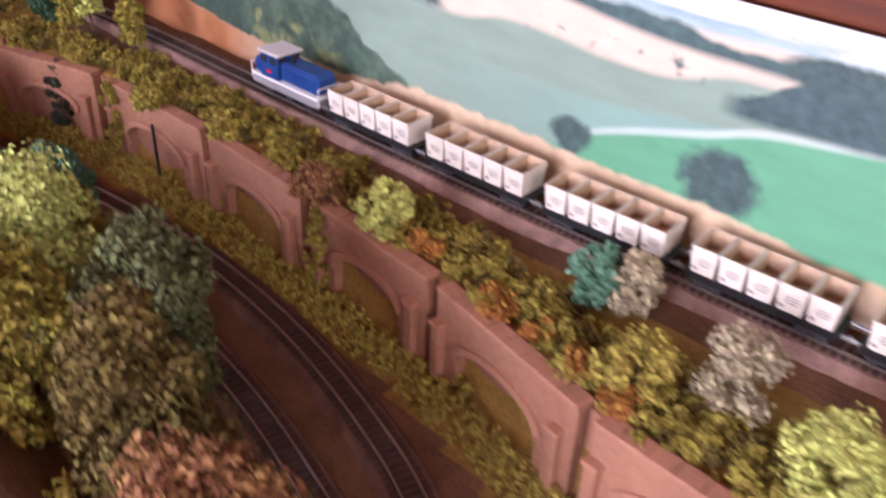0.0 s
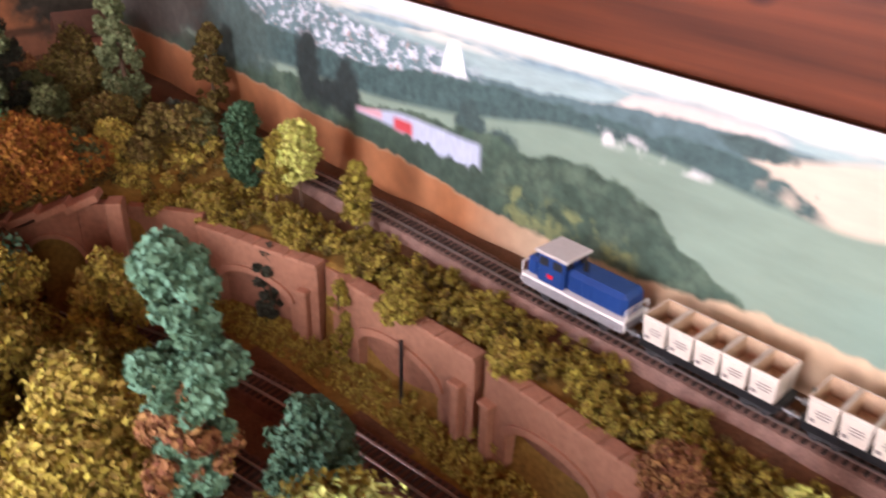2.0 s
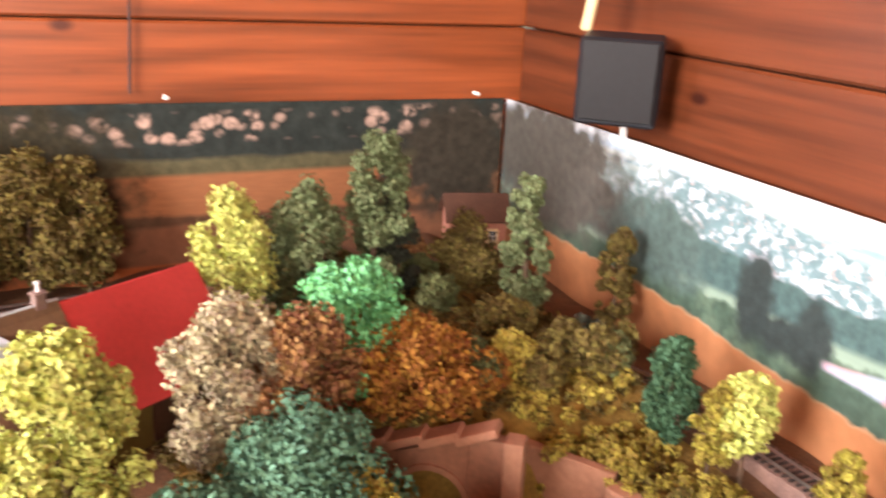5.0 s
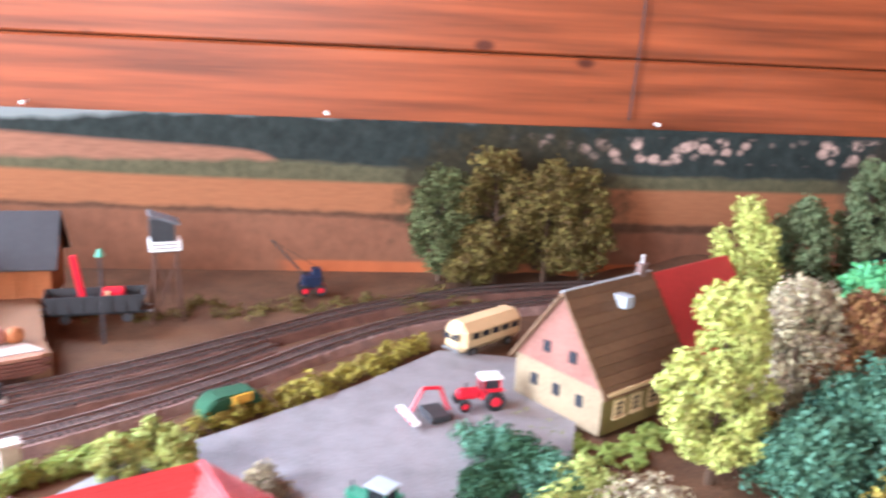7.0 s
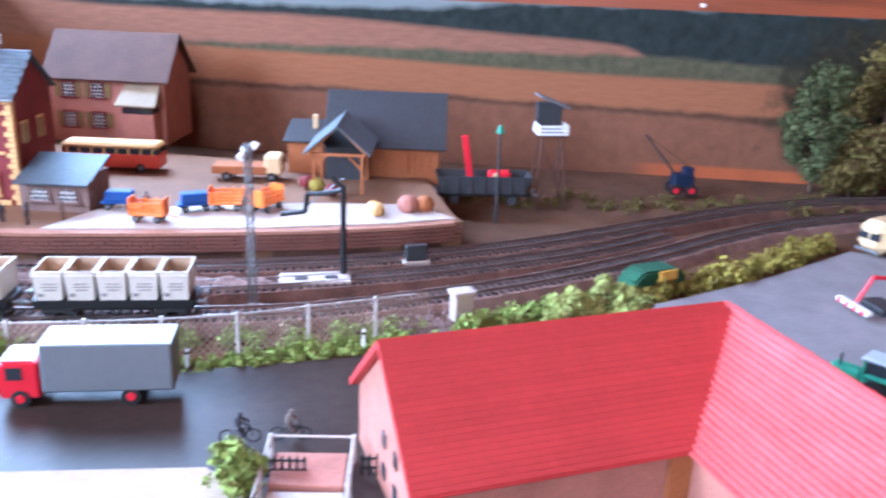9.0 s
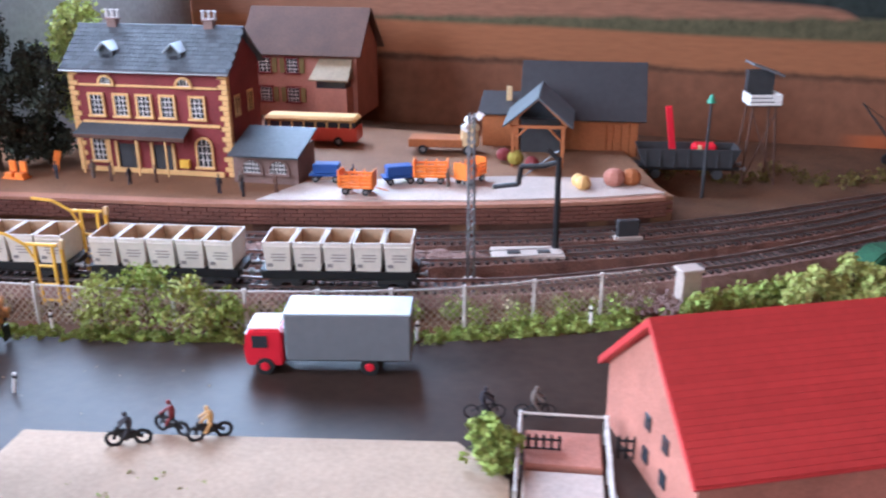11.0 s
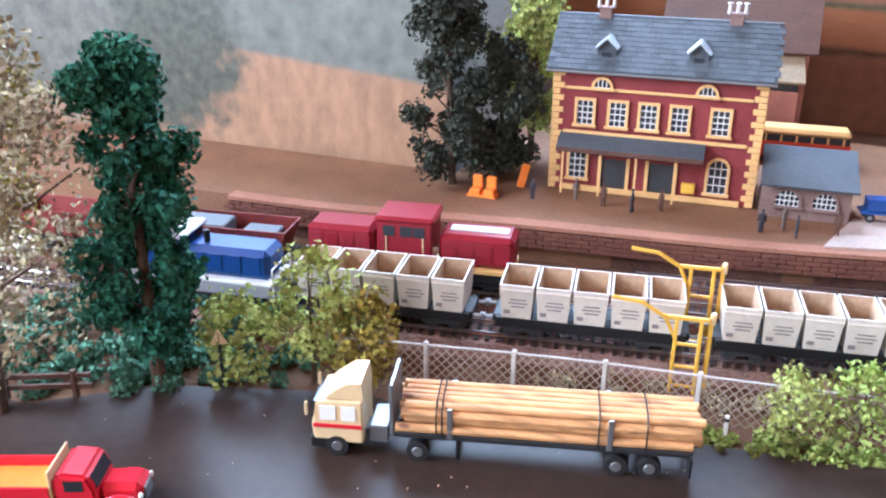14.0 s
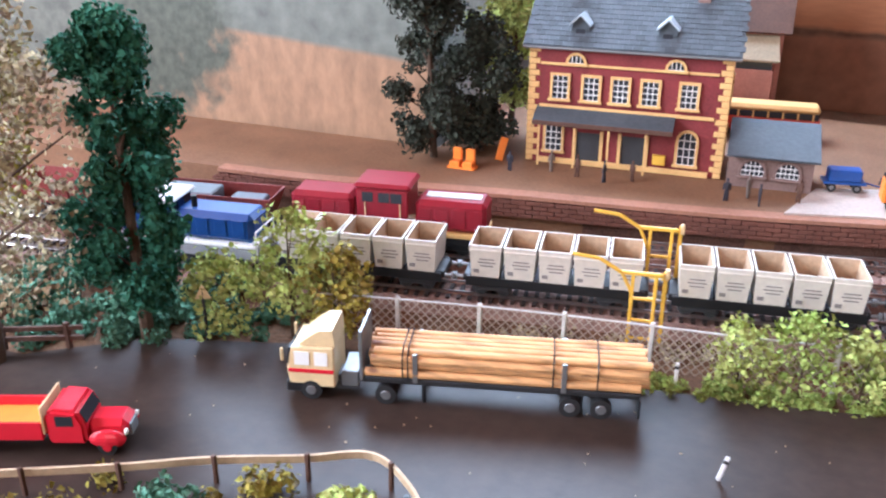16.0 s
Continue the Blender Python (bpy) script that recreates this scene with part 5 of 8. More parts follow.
    # side windows of the gable wall
    for z in (0.014, 0.060):
        for yy in (-0.020, 0.012):
            bm = B()
            box(bm, (w / 2 + 0.0004, yy, z + 0.010), (0.0016, 0.011, 0.020))
            part("side_window", bm, GLASS_D, t)
            bm = B()
            for k in range(3):
                box(bm, (w / 2 + 0.0012, yy + (k - 1) * 0.0055, z + 0.010), (0.0008, 0.0012, 0.021))
            box(bm, (w / 2 + 0.0012, yy, z + 0.0205), (0.0012, 0.013, 0.002))
            part("side_window_bars", bm, QUOIN, t)


station()


def annex():
    t = base("station_annex", pose(-1.388, 1.1225, 0.0275, 0, 0, 3.3), "low brown brick annex with a slate lean-to roof", "building")
    bm = B()
    prism(bm, [(-0.034, 0), (0.034, 0), (0.034, 0.029), (-0.034, 0.029)], 0, 0.05)
    part("wall", bm, BRICKGREY, t)
    bm = B()
    box(bm, (0.001, 0.021, 0.0375), (0.074, 0.062, 0.0022), rx=16, bev=0.0004)
    part("roof", bm, SLATE, t)
    bm = B()
    prism(bm, [(-0.034, 0.029), (0.034, 0.029), (0.034, 0.034), (-0.034, 0.034)], 0.02, 0.05)
    part("upper_wall", bm, BRICKGREY, t)
    for x in (-0.014, 0.014):
        pane_window(t, x, 0.011, 0.018, 0.0130, -0.0006, BRICKGREY, WHITE, True, 5, 3)


annex()


def brick_house():
    m = pose(-1.475, 1.46, 0.0275, 0, 0, 2)
    t = gable_house("brick_house", "red brick house with dark tiled roof and a bay", m, 0.15, 0.09, 0.088, 0.135, BRICKPINK, TIMBER_D, 0.008)
    for x in (-0.05, -0.012):
        for z in (0.020, 0.058):
            pane_window(t, x, z, 0.016, 0.018, -0.0455, BRICKRED, WHITE)
            for s in (-1, 1):
                bm = B()
                box(bm, (x + s * 0.0135, -0.0462, z + 0.009), (0.007, 0.0012, 0.019), bev=0.0003)
                part("shutter", bm, OLIVE, t)
    bay = base("bay", Matrix.Identity(4), "", "")
    bay.parent = t
    bm = B()
    box(bm, (0.048, -0.057, 0.022), (0.042, 0.026, 0.044), bev=0.0006)
    part("bay_wall", bm, BRICKPINK, bay)
    bm = B()
    box(bm, (0.048, -0.0585, 0.050), (0.038, 0.022, 0.013))
    part("bay_glazing", bm, GLASS_D, bay)
    bm = B()
    v = [bm.verts.new(p) for p in ((0.022, -0.078, 0.056), (0.074, -0.078, 0.056), (0.070, -0.045, 0.078), (0.026, -0.045, 0.078), (0.022, -0.078, 0.054), (0.074, -0.078, 0.054), (0.070, -0.045, 0.054), (0.026, -0.045, 0.054))]
    for f in ((0, 1, 2, 3), (4, 7, 6, 5), (0, 4, 5, 1), (1, 5, 6, 2), (2, 6, 7, 3), (3, 7, 4, 0)):
        bm.faces.new([v[i] for i in f])
    part("bay_roof", bm, STUCCO, bay, "beige hipped bay roof")


brick_house()


def goods_shed():
    m = pose(-1.105, 1.375, 0.020, 0, 0, 6)
    t = gable_house("goods_shed", "orange timber goods shed with a broad dark roof", m, 0.125, 0.08, 0.050, 0.098, TIMBER, CHASSIS, 0.008)
    for k in range(14):
        bm = B()
        box(bm, (-0.058 + k * 0.0089, -0.0408, 0.025), (0.0079, 0.0016, 0.048), bev=0.0003)
        part("board", bm, TIMBER, t)
    bm = B()
    box(bm, (0.012, -0.0425, 0.021), (0.030, 0.002, 0.036), bev=0.0004)
    part("sliding_door", bm, TIMBER, t)
    porch = base("porch", Matrix.Identity(4), "", "")
    porch.parent = t
    cx, fy = -0.045, -0.125
    for sx in (-1, 1):
        for y in (fy + 0.004, -0.06):
            bm = B()
            box(bm, (cx + sx * 0.026, y, 0.024), (0.003, 0.003, 0.050))
            part("post", bm, TIMBER, porch)
        bm = B()
        rod(bm, (cx + sx * 0.026, fy + 0.004, 0.034), (cx + sx * 0.010, fy + 0.004, 0.050), 0.0012, seg=5)
        part("brace", bm, TIMBER, porch)
        bm = B()
        box(bm, (cx + sx * 0.0175, (fy - 0.04) / 2, 0.0665), (0.049, 0.092, 0.0018), ry=sx * 40, bev=0.0003)
        part("porch_roof", bm, SLATE_B, porch, "blue-grey porch roof")
        bm = B()
        rod(bm, (cx + sx * 0.030, fy + 0.003, 0.052), (cx, fy + 0.003, 0.080), 0.0013, seg=5)
        part("rafter", bm, TIMBER, porch)
    bm = B()
    box(bm, (cx, fy + 0.004, 0.050), (0.058, 0.003, 0.003))
    part("tie_beam", bm, TIMBER, porch)
    bm = B()
    box(bm, (cx, -0.05, 0.022), (0.044, 0.02, 0.044))
    part("dark_doorway", bm, CHASSIS, porch)
    lean = base("lean_to", Matrix.Identity(4), "", "")
    lean.parent = t
    bm = B()
    box(bm, (-0.092, -0.012, 0.023), (0.042, 0.05, 0.046), bev=0.0005)
    part("lean_to_wall", bm, TIMBER, lean)
    bm = B()
    box(bm, (-0.092, -0.012, 0.052), (0.052, 0.062, 0.0022), rx=14, bev=0.0004)
    part("lean_to_roof", bm, CHASSIS, lean)
    bm = B()
    box(bm, (-0.085, -0.006, 0.062), (0.006, 0.006, 0.016), bev=0.0004)
    part("chimney", bm, CREAM, lean)


goods_shed()


def barn():
    """An L of two wings under bright red roofs."""
    ang = 25.4
    m = pose(-0.9055, 0.7995, 0.0, 0, 0, ang)
    t = gable_house("barn", "barn with bright red tiled roof and pink walls", m, 0.203, 0.116, 0.040, 0.090, BRICKPINK, ROOFRED, 0.005, 0.0034, ROOFRED)
    for z in (0.014, 0.034):
        for yy in (-0.022, 0.0):
            bm = B()
            box(bm, (-0.1018, yy, z), (0.0014, 0.007, 0.009), bev=0.0002)
            part("side_window", bm, GLASS_D, t)
    bm = B()
    box(bm, (0.055, -0.059, 0.018), (0.03, 0.003, 0.034), bev=0.0004)
    part("barn_door", bm, TIMBER, t)
    wing = base("barn_wing", pose(-0.8045, 0.8475, 0.0, 0, 0, ang - 90) @ pose(0.095, 0.0, 0), "barn wing with rough red tiled roof", "building")
    w, d, e, r, o = 0.200, 0.116, 0.040, 0.0895, 0.005
    bm = B()
    prof = [(-d / 2, 0), (d / 2, 0), (d / 2, e), (0, r - 0.003), (-d / 2, e)]
    a = [bm.verts.new((-w / 2 + 0.03, y, z)) for y, z in prof]
    b = [bm.verts.new((w / 2, y, z)) for y, z in prof]
    bm.faces.new(a)
    bm.faces.new(b[::-1])
    for i in range(5):
        bm.faces.new((a[i], b[i], b[(i + 1) % 5], a[(i + 1) % 5]))
    part("wall", bm, BRICKPINK, wing)
    # slopes: the inner one is cut along the valley
    rows = 22
    for s in (-1, 1):
        for k in range(rows):
            f0, f1 = k / rows, (k + 1.12) / rows
            def at(f):
                return s * (d / 2 + o) * (1 - f), (e - (r - e) * o / (d / 2)) * (1 - f) + r * f
            (y0, z0), (y1, z1) = at(f0), at(min(f1, 1))
            x0 = -w / 2 + (abs(y0) if s < 0 else 0.004) - 0.004
            x1 = -w / 2 + (abs(y1) if s < 0 else 0.004) - 0.004
            xe = w / 2 + o
            bm = B()
            v = []
            n = 34
            rng = random.Random(k + 50 * (s > 0))
            top = [(x1 + (xe - x1) * i / n) for i in range(n + 1)]
            bot = [(x0 + (xe - x0) * i / n) for i in range(n + 1)]
            vt = [bm.verts.new((p, y1, z1 + 0.0008)) for p in top]
            vb = [bm.verts.new((p, y0 * (1 + rng.uniform(-0.004, 0.012)), z0 + 0.0036 + rng.uniform(-0.0004, 0.0004))) for p in bot]
            vu = [bm.verts.new((p, y0, z0 + 0.0012)) for p in bot]
            for i in range(n):
                bm.faces.new((vt[i], vt[i + 1], vb[i + 1], vb[i]))
                bm.faces.new((vb[i], vb[i + 1], vu[i + 1], vu[i]))
            part("tile_course", bm, ROOFRED_LIT, wing)
    bm = B()
    rod(bm, (-w / 2, 0, r + 0.001), (w / 2 + o, 0, r + 0.001), 0.0016)
    part("ridge_cap", bm, ROOFRED, wing)
    bm = B()
    box(bm, (0.02, -d / 2 - 0.0008, 0.018), (0.03, 0.003, 0.030), bev=0.0004)
    part("wing_door", bm, TIMBER_D, wing)


barn()


def farmhouse():
    m = pose(-0.454, 1.125, 0.0, 0, 0, 32)
    t = gable_house("farmhouse", "farmhouse with brown roof, pink gable and cream base", m, 0.118, 0.114, 0.046, 0.123, OLIVE, ROOFBROWN, 0.006, 0.009, ROOFBROWN)
    w, d = 0.118, 0.114
    bm = B()
    prof = [(-d / 2, 0.045), (d / 2, 0.045), (0.004, 0.118), (-0.004, 0.118)]
    a = [bm.verts.new((-w / 2 - 0.0012, y, z)) for y, z in prof]
    b = [bm.verts.new((-w / 2 + 0.001, y, z)) for y, z in prof]
    bm.faces.new(a)
    bm.faces.new(b[::-1])
    for i in range(4):
        bm.faces.new((a[i], b[i], b[(i + 1) % 4], a[(i + 1) % 4]))
    part("gable_cladding", bm, GABLEPINK, t, "pink tiled upper gable")
    bm = B()
    box(bm, (-w / 2 - 0.0006, 0, 0.0225), (0.003, d, 0.045), bev=0.0004)
    part("gable_base", bm, STUCCO, t, "cream lower gable wall")
    for yy in (-0.03, 0.0, 0.03):
        bm = B()
        box(bm, (-w / 2 - 0.0024, yy, 0.026), (0.0012, 0.009, 0.012), bev=0.0002)
        part("gable_window", bm, GLASS_D, t)
    for yy in (-0.017, 0.017):
        bm = B()
        box(bm, (-w / 2 - 0.0018, yy, 0.065), (0.0014, 0.009, 0.012), bev=0.0002)
        part("gable_window", bm, GLASS_D, t)
    for x in (-0.036, -0.012, 0.014, 0.038):
        pane_window(t, x, 0.016, 0.011, 0.015, -d / 2 - 0.0008, CREAM, CREAM, False, 2, 3)
    bm = B()
    box(bm, (0, -d / 2 - 0.003, 0.043), (w, 0.006, 0.004), bev=0.0005)
    part("eaves_board", bm, CREAM, t)
    chimney(t, 0.050, 0.0, 0.116, 0.020, 0.007, 1)
    bm = B()
    box(bm, (0.005, -0.016, 0.110), (0.012, 0.018, 0.012), bev=0.0006)
    part("roof_dormer", bm, TARPTOP, t, "pale metal dormer")
    bm = B()
    rod(bm, (-w / 2 - 0.007, 0, 0.1262), (w / 2 + 0.006, 0, 0.1262), 0.0016)
    part("ridge_cap", bm, TARPTOP, t)
    m2 = m @ pose(0.130, 0, 0)
    t2 = gable_house("cart_shed", "shed with a plain bright red roof joining the farmhouse", m2, 0.132, 0.114, 0.046, 0.1215, OLIVE, ROOFRED, 0.005)
    bm = B()
    box(bm, (0, -0.058, 0.021), (0.05, 0.002, 0.036), bev=0.0004)
    part("shed_door", bm, TIMBER_D, t2)


farmhouse()


def grey_shed():
    m = pose(-1.352, 0.576, 0.0, 0, 0, 5)
    t = base("flat_roofed_shed", m, "low shed with a blue-grey felt roof", "building")
    bm = B()
    box(bm, (0, 0, 0.024), (0.094, 0.10, 0.048), bev=0.0006)
    part("wall", bm, TIMBER, t)
    for k in range(6):
        bm = B()
        box(bm, (-0.045 + k * 0.018, 0.004, 0.0535), (0.0177, 0.125, 0.003), rx=5, bev=0.0005)
        part("roof_sheet", bm, FELT, t)


grey_shed()


def far_cottage():
    m = pose(0.112, 1.455, 0.035, 0, 0, -14)
    t = gable_house("cottage", "small brown cottage among trees in the corner", m, 0.075, 0.05, 0.045, 0.07, BRICKPINK, TIMBER_D, 0.006)
    for x in (-0.02, 0.0, 0.02):
        pane_window(t, x, 0.014, 0.010, 0.014, -0.0257, CREAM, WHITE, False, 2, 2)


far_cottage()


# ---------------------------------------------------------------- road vehicles
def wheel(t, x, y, r, w, rim=STEEL):
    bm = B()
    rod(bm, (x, y - w / 2, r), (x, y + w / 2, r), r, seg=18)
    wh = part("wheel", bm, RUBBER, t)
    s = 1 if y > 0 else -1
    bm = B()
    rod(bm, (x, y + s * w * 0.42, r), (x, y + s * (w / 2 + 0.0006), r), r * 0.55, r * 0.45, seg=12)
    part("rim", bm, rim, wh)


def log_truck(m):
    """A cab-over tractor with a semi-trailer of logs; x points to the front."""
    t = base("log_truck", m, "cream lorry with a long trailer of peeled logs", "truck")
    bm = B()
    prism(bm, [(0.066, 0.008), (0.092, 0.008), (0.0935, 0.018), (0.0905, 0.033), (0.066, 0.034)], -0.0140, 0.0140)
    bmesh.ops.bevel(bm, geom=bm.edges[:], offset=0.0008, segments=1, affect="EDGES")
    cab = part("cab", bm, CREAM, t)
    bm = B()
    prism(bm, [(0.0655, 0.034), (0.086, 0.0345), (0.080, 0.0395), (0.074, 0.0435), (0.0665, 0.0440)], -0.0125, 0.0125)
    part("wind_deflector", bm, CREAM, cab)
    bm = B()
    box(bm, (0.0925, 0, 0.0265), (0.0014, 0.024, 0.0105), ry=-10)
    part("windscreen", bm, GLASS_D, cab)
    for s in (-1, 1):
        for x, l in ((0.0845, 0.0085), (0.0735, 0.0075)):
            # White paint on the panes stands in for their reflection.
            bm = B()
            box(bm, (x, s * 0.0141, 0.0265), (l, 0.0008, 0.0085))
            part("side_window", bm, WHITE, cab, "side window painted white for its reflection")
        bm = B()
        box(bm, (0.0795, s * 0.0142, 0.0185), (0.026, 0.0008, 0.0022))
        part("red_stripe", bm, TRUCKRED, cab, "red stripe below the windows")
        bm = B()
        box(bm, (0.0955, s * 0.0150, 0.029), (0.0015, 0.002, 0.008), bev=0.0004)
        part("mirror", bm, CREAM, cab)
    bm = B()
    box(bm, (0.0850, 0, 0.0075), (0.019, 0.0285, 0.007), bev=0.001)
    part("bumper", bm, BLACK, t)
    bm = B()
    box(bm, (0.02, 0, 0.0105), (0.12, 0.012, 0.004), bev=0.0005)
    part("chassis", bm, CHASSIS, t)
    bm = B()
    box(bm, (0.058, 0, 0.0130), (0.010, 0.022, 0.010), bev=0.0006)
    part("fuel_tank", bm, STEEL, t)
    bm = B()
    box(bm, (-0.028, 0, 0.0140), (0.150, 0.022, 0.0045), bev=0.0006)
    box(bm, (-0.028, 0, 0.0165), (0.152, 0.0280, 0.0018), bev=0.0004)
    part("trailer_bed", bm, CHASSIS, t)
    bm = B()
    box(bm, (0.0505, 0, 0.0300), (0.0022, 0.0285, 0.031), bev=0.0004)
    part("headboard", bm, STEEL, t, "grey steel headboard")
    for x in (0.020, -0.062):
        for s in (-1, 1):
            bm = B()
            box(bm, (x, s * 0.0142, 0.0245), (0.0030, 0.0018, 0.018), bev=0.0003)
            part("stake", bm, STEEL, t)
    for x in (0.016, -0.072):
        for s in (-1, 1):
            bm = B()
            rod(bm, (x, s * 0.009, 0.0), (x, s * 0.009, 0.013), 0.0012)
            part("support_leg", bm, BLACK, t)
    bm = B()
    for s in (-1, 1):
        box(bm, (-0.1035, s * 0.0105, 0.0075), (0.0012, 0.008, 0.011))
    part("mudflap", bm, BLACK, t)
    for x in (0.0800, 0.0370, -0.0660, -0.0830):
        for s in (-1, 1):
            wheel(t, x, s * 0.0118, 0.0060, 0.0050)
    rng = random.Random(3)
    load = base("log_load", Matrix.Identity(4), "", "")
    load.parent = t
    for row in range(4):
        cnt = 6 - row % 2
        for k in range(cnt):
            y = (k - (cnt - 1) / 2) * 0.0050
            z = 0.0202 + row * 0.0043
            bm = B()
            r = 0.00245 + rng.uniform(-0.0002, 0.0002)
            sh = rng.uniform(-0.003, 0.003)
            rod(bm, (-0.106 + sh, y + rng.uniform(-4, 4) * 1e-4, z), (0.046 + sh, y + rng.uniform(-4, 4) * 1e-4, z + rng.uniform(-4, 4) * 1e-4), r, r * rng.uniform(0.82, 1.0), 9)
            part("log", bm, LOGWOOD, load, smooth=False)
    for x in (0.024, 0.027, -0.056, -0.080):
        bm = B()
        for a, b in (((x, -0.0155, 0.017), (x, -0.0155, 0.031)), ((x, -0.0155, 0.031), (x, -0.010, 0.0362)), ((x, -0.010, 0.0362), (x, 0.010, 0.0362)), ((x, 0.010, 0.0362), (x, 0.0155, 0.031)), ((x, 0.0155, 0.031), (x, 0.0155, 0.017))):
            rod(bm, a, b, 0.00045, seg=5)
        part("chain", bm, BLACK, load)
    return t


log_truck(pose(-1.535, 0.7700, 0.0, 0, 0, 194.9))


def box_truck(m):
    t = base("box_truck", m, "red-cabbed lorry with a grey tarpaulin body", "truck")
    bm = B()
    prism(bm, [(0.030, 0.006), (0.054, 0.006), (0.0555, 0.016), (0.0535, 0.029), (0.049, 0.0315), (0.030, 0.0315)], -0.0135, 0.0135)
    bmesh.ops.bevel(bm, geom=bm.edges[:], offset=0.0012, segments=2, affect="EDGES")
    cab = part("cab", bm, TRUCKRED, t)
    bm = B()
    box(bm, (0.0545, 0, 0.0235), (0.0014, 0.022, 0.009), ry=-9)
    part("windscreen", bm, GLASS_D, cab)
    for s in (-1, 1):
        bm = B()
        box(bm, (0.0445, s * 0.0136, 0.0235), (0.010, 0.0008, 0.0085))
        part("side_window", bm, GLASS_D, cab)
    # White panel paints overhead light onto the red cab roof.
    bm = B()
    box(bm, (0.0425, 0, 0.0318), (0.020, 0.022, 0.0016), bev=0.0006)
    part("roof_panel", bm, WHITE, cab, "cab roof panel painted white as if lit from above")
    bm = B()
    box(bm, (-0.0125, 0, 0.0265), (0.081, 0.0290, 0.0325), bev=0.0010)
    part("cargo_body", bm, TARP, t)
    # Top sheet paler than the sides: light from above is in its colour.
    bm = B()
    box(bm, (-0.0125, 0, 0.0433), (0.0815, 0.0294, 0.0014), bev=0.0005)
    part("cargo_roof", bm, TARPTOP, t, "tarpaulin top coloured pale as if lit from above")
    bm = B()
    box(bm, (0.0, 0, 0.0085), (0.104, 0.014, 0.0045), bev=0.0006)
    part("chassis", bm, BLACK, t)
    for x in (0.0420, -0.0260):
        for s in (-1, 1):
            wheel(t, x, s * 0.0118, 0.0060, 0.0048, TRUCKRED)


GT = Vector((-1.154, 0.832, 0)) - Vector((-1.250, 0.8095, 0))
box_truck(pose(-1.2035, 0.832, 0.0, 0, 0, math.degrees(math.atan2(-GT.y, -GT.x))))


def old_truck(m):
    t = base("pickup_truck", m, "old bright red bonneted lorry with an open bed", "truck")
    bm = B()
    prism(bm, [(0.010, 0.006), (0.030, 0.006), (0.030, 0.018), (0.0265, 0.026), (0.013, 0.027), (0.010, 0.024)], -0.0125, 0.0125)
    bmesh.ops.bevel(bm, geom=bm.edges[:], offset=0.0018, segments=2, affect="EDGES")
    cab = part("cab", bm, TRUCKRED, t)
    bm = B()
    box(bm, (0.0285, 0, 0.0210), (0.0014, 0.019, 0.007), ry=-25)
    part("windscreen", bm, GLASS_D, cab)
    for s in (-1, 1):
        bm = B()
        box(bm, (0.0200, s * 0.0122, 0.0205), (0.009, 0.0012, 0.006))
        part("side_window", bm, GLASS_D, cab)
    bm = B()
    box(bm, (0.0395, 0, 0.0125), (0.021, 0.0165, 0.0105), bev=0.003)
    part("bonnet", bm, TRUCKRED, t)
    for s in (-1, 1):
        bm = B()
        ball(bm, (0.0400, s * 0.0105, 0.0085), (0.0100, 0.0032, 0.0055), 10)
        part("mudguard", bm, TRUCKRED, t)
        bm = B()
        ball(bm, (0.0495, s * 0.0085, 0.0118), (0.0012, 0.0018, 0.0018), 8)
        part("headlight", bm, NAIL, t)
    bm = B()
    box(bm, (0.0505, 0, 0.0105), (0.0012, 0.010, 0.007), bev=0.0003)
    part("grille", bm, STEEL, t)
    bm = B()
    box(bm, (-0.022, 0, 0.0105), (0.060, 0.026, 0.003), bev=0.0005)
    for s in (-1, 1):
        box(bm, (-0.022, s * 0.0125, 0.0155), (0.060, 0.0014, 0.009), bev=0.0003)
    box(bm, (-0.0515, 0, 0.0155), (0.0014, 0.026, 0.009))
    part("bed", bm, TRUCKRED, t)
    bm = B()
    box(bm, (-0.022, 0, 0.0135), (0.055, 0.023, 0.003), bev=0.0006)
    part("bed_floor", bm, ORANGE, t)
    bm = B()
    box(bm, (0.0088, 0, 0.0205), (0.0012, 0.025, 0.016), bev=0.0003)
    part("headboard", bm, CREAM, t)
    for x in (0.0400, -0.0300):
        for s in (-1, 1):
            wheel(t, x, s * 0.0108, 0.0050, 0.0042, TRUCKRED)


old_truck(pose(-1.722, 0.647, 0.0, 0, 0, 22))


def red_bus():
    t = base("bus", pose(-1.408, 1.292, 0.0272, 0, 0, 5), "red bus with a cream roof and window band", "bus")
    bm = B()
    box(bm, (0, 0, 0.0135), (0.112, 0.028, 0.017), bev=0.0016)
    part("body", bm, mat("bus_red", (0.55, 0.06, 0.03), 0.35, var=0.1), t)
    bm = B()
    box(bm, (0, 0, 0.0300), (0.111, 0.027, 0.007), bev=0.003)
    part("roof", bm, STRIPE, t, "cream roof")
    bm = B()
    box(bm, (0, 0, 0.0240), (0.109, 0.0265, 0.007), bev=0.0004)
    part("window_band", bm, GLASS_D, t)
    for k in range(8):
        bm = B()
        box(bm, (-0.049 + k * 0.014, 0, 0.0240), (0.0018, 0.0272, 0.007))
        part("window_post", bm, STRIPE, t)
    for x in (-0.032, 0.034):
        for s in (-1, 1):
            wheel(t, x, s * 0.0118, 0.0055, 0.0046, STEEL)


red_bus()


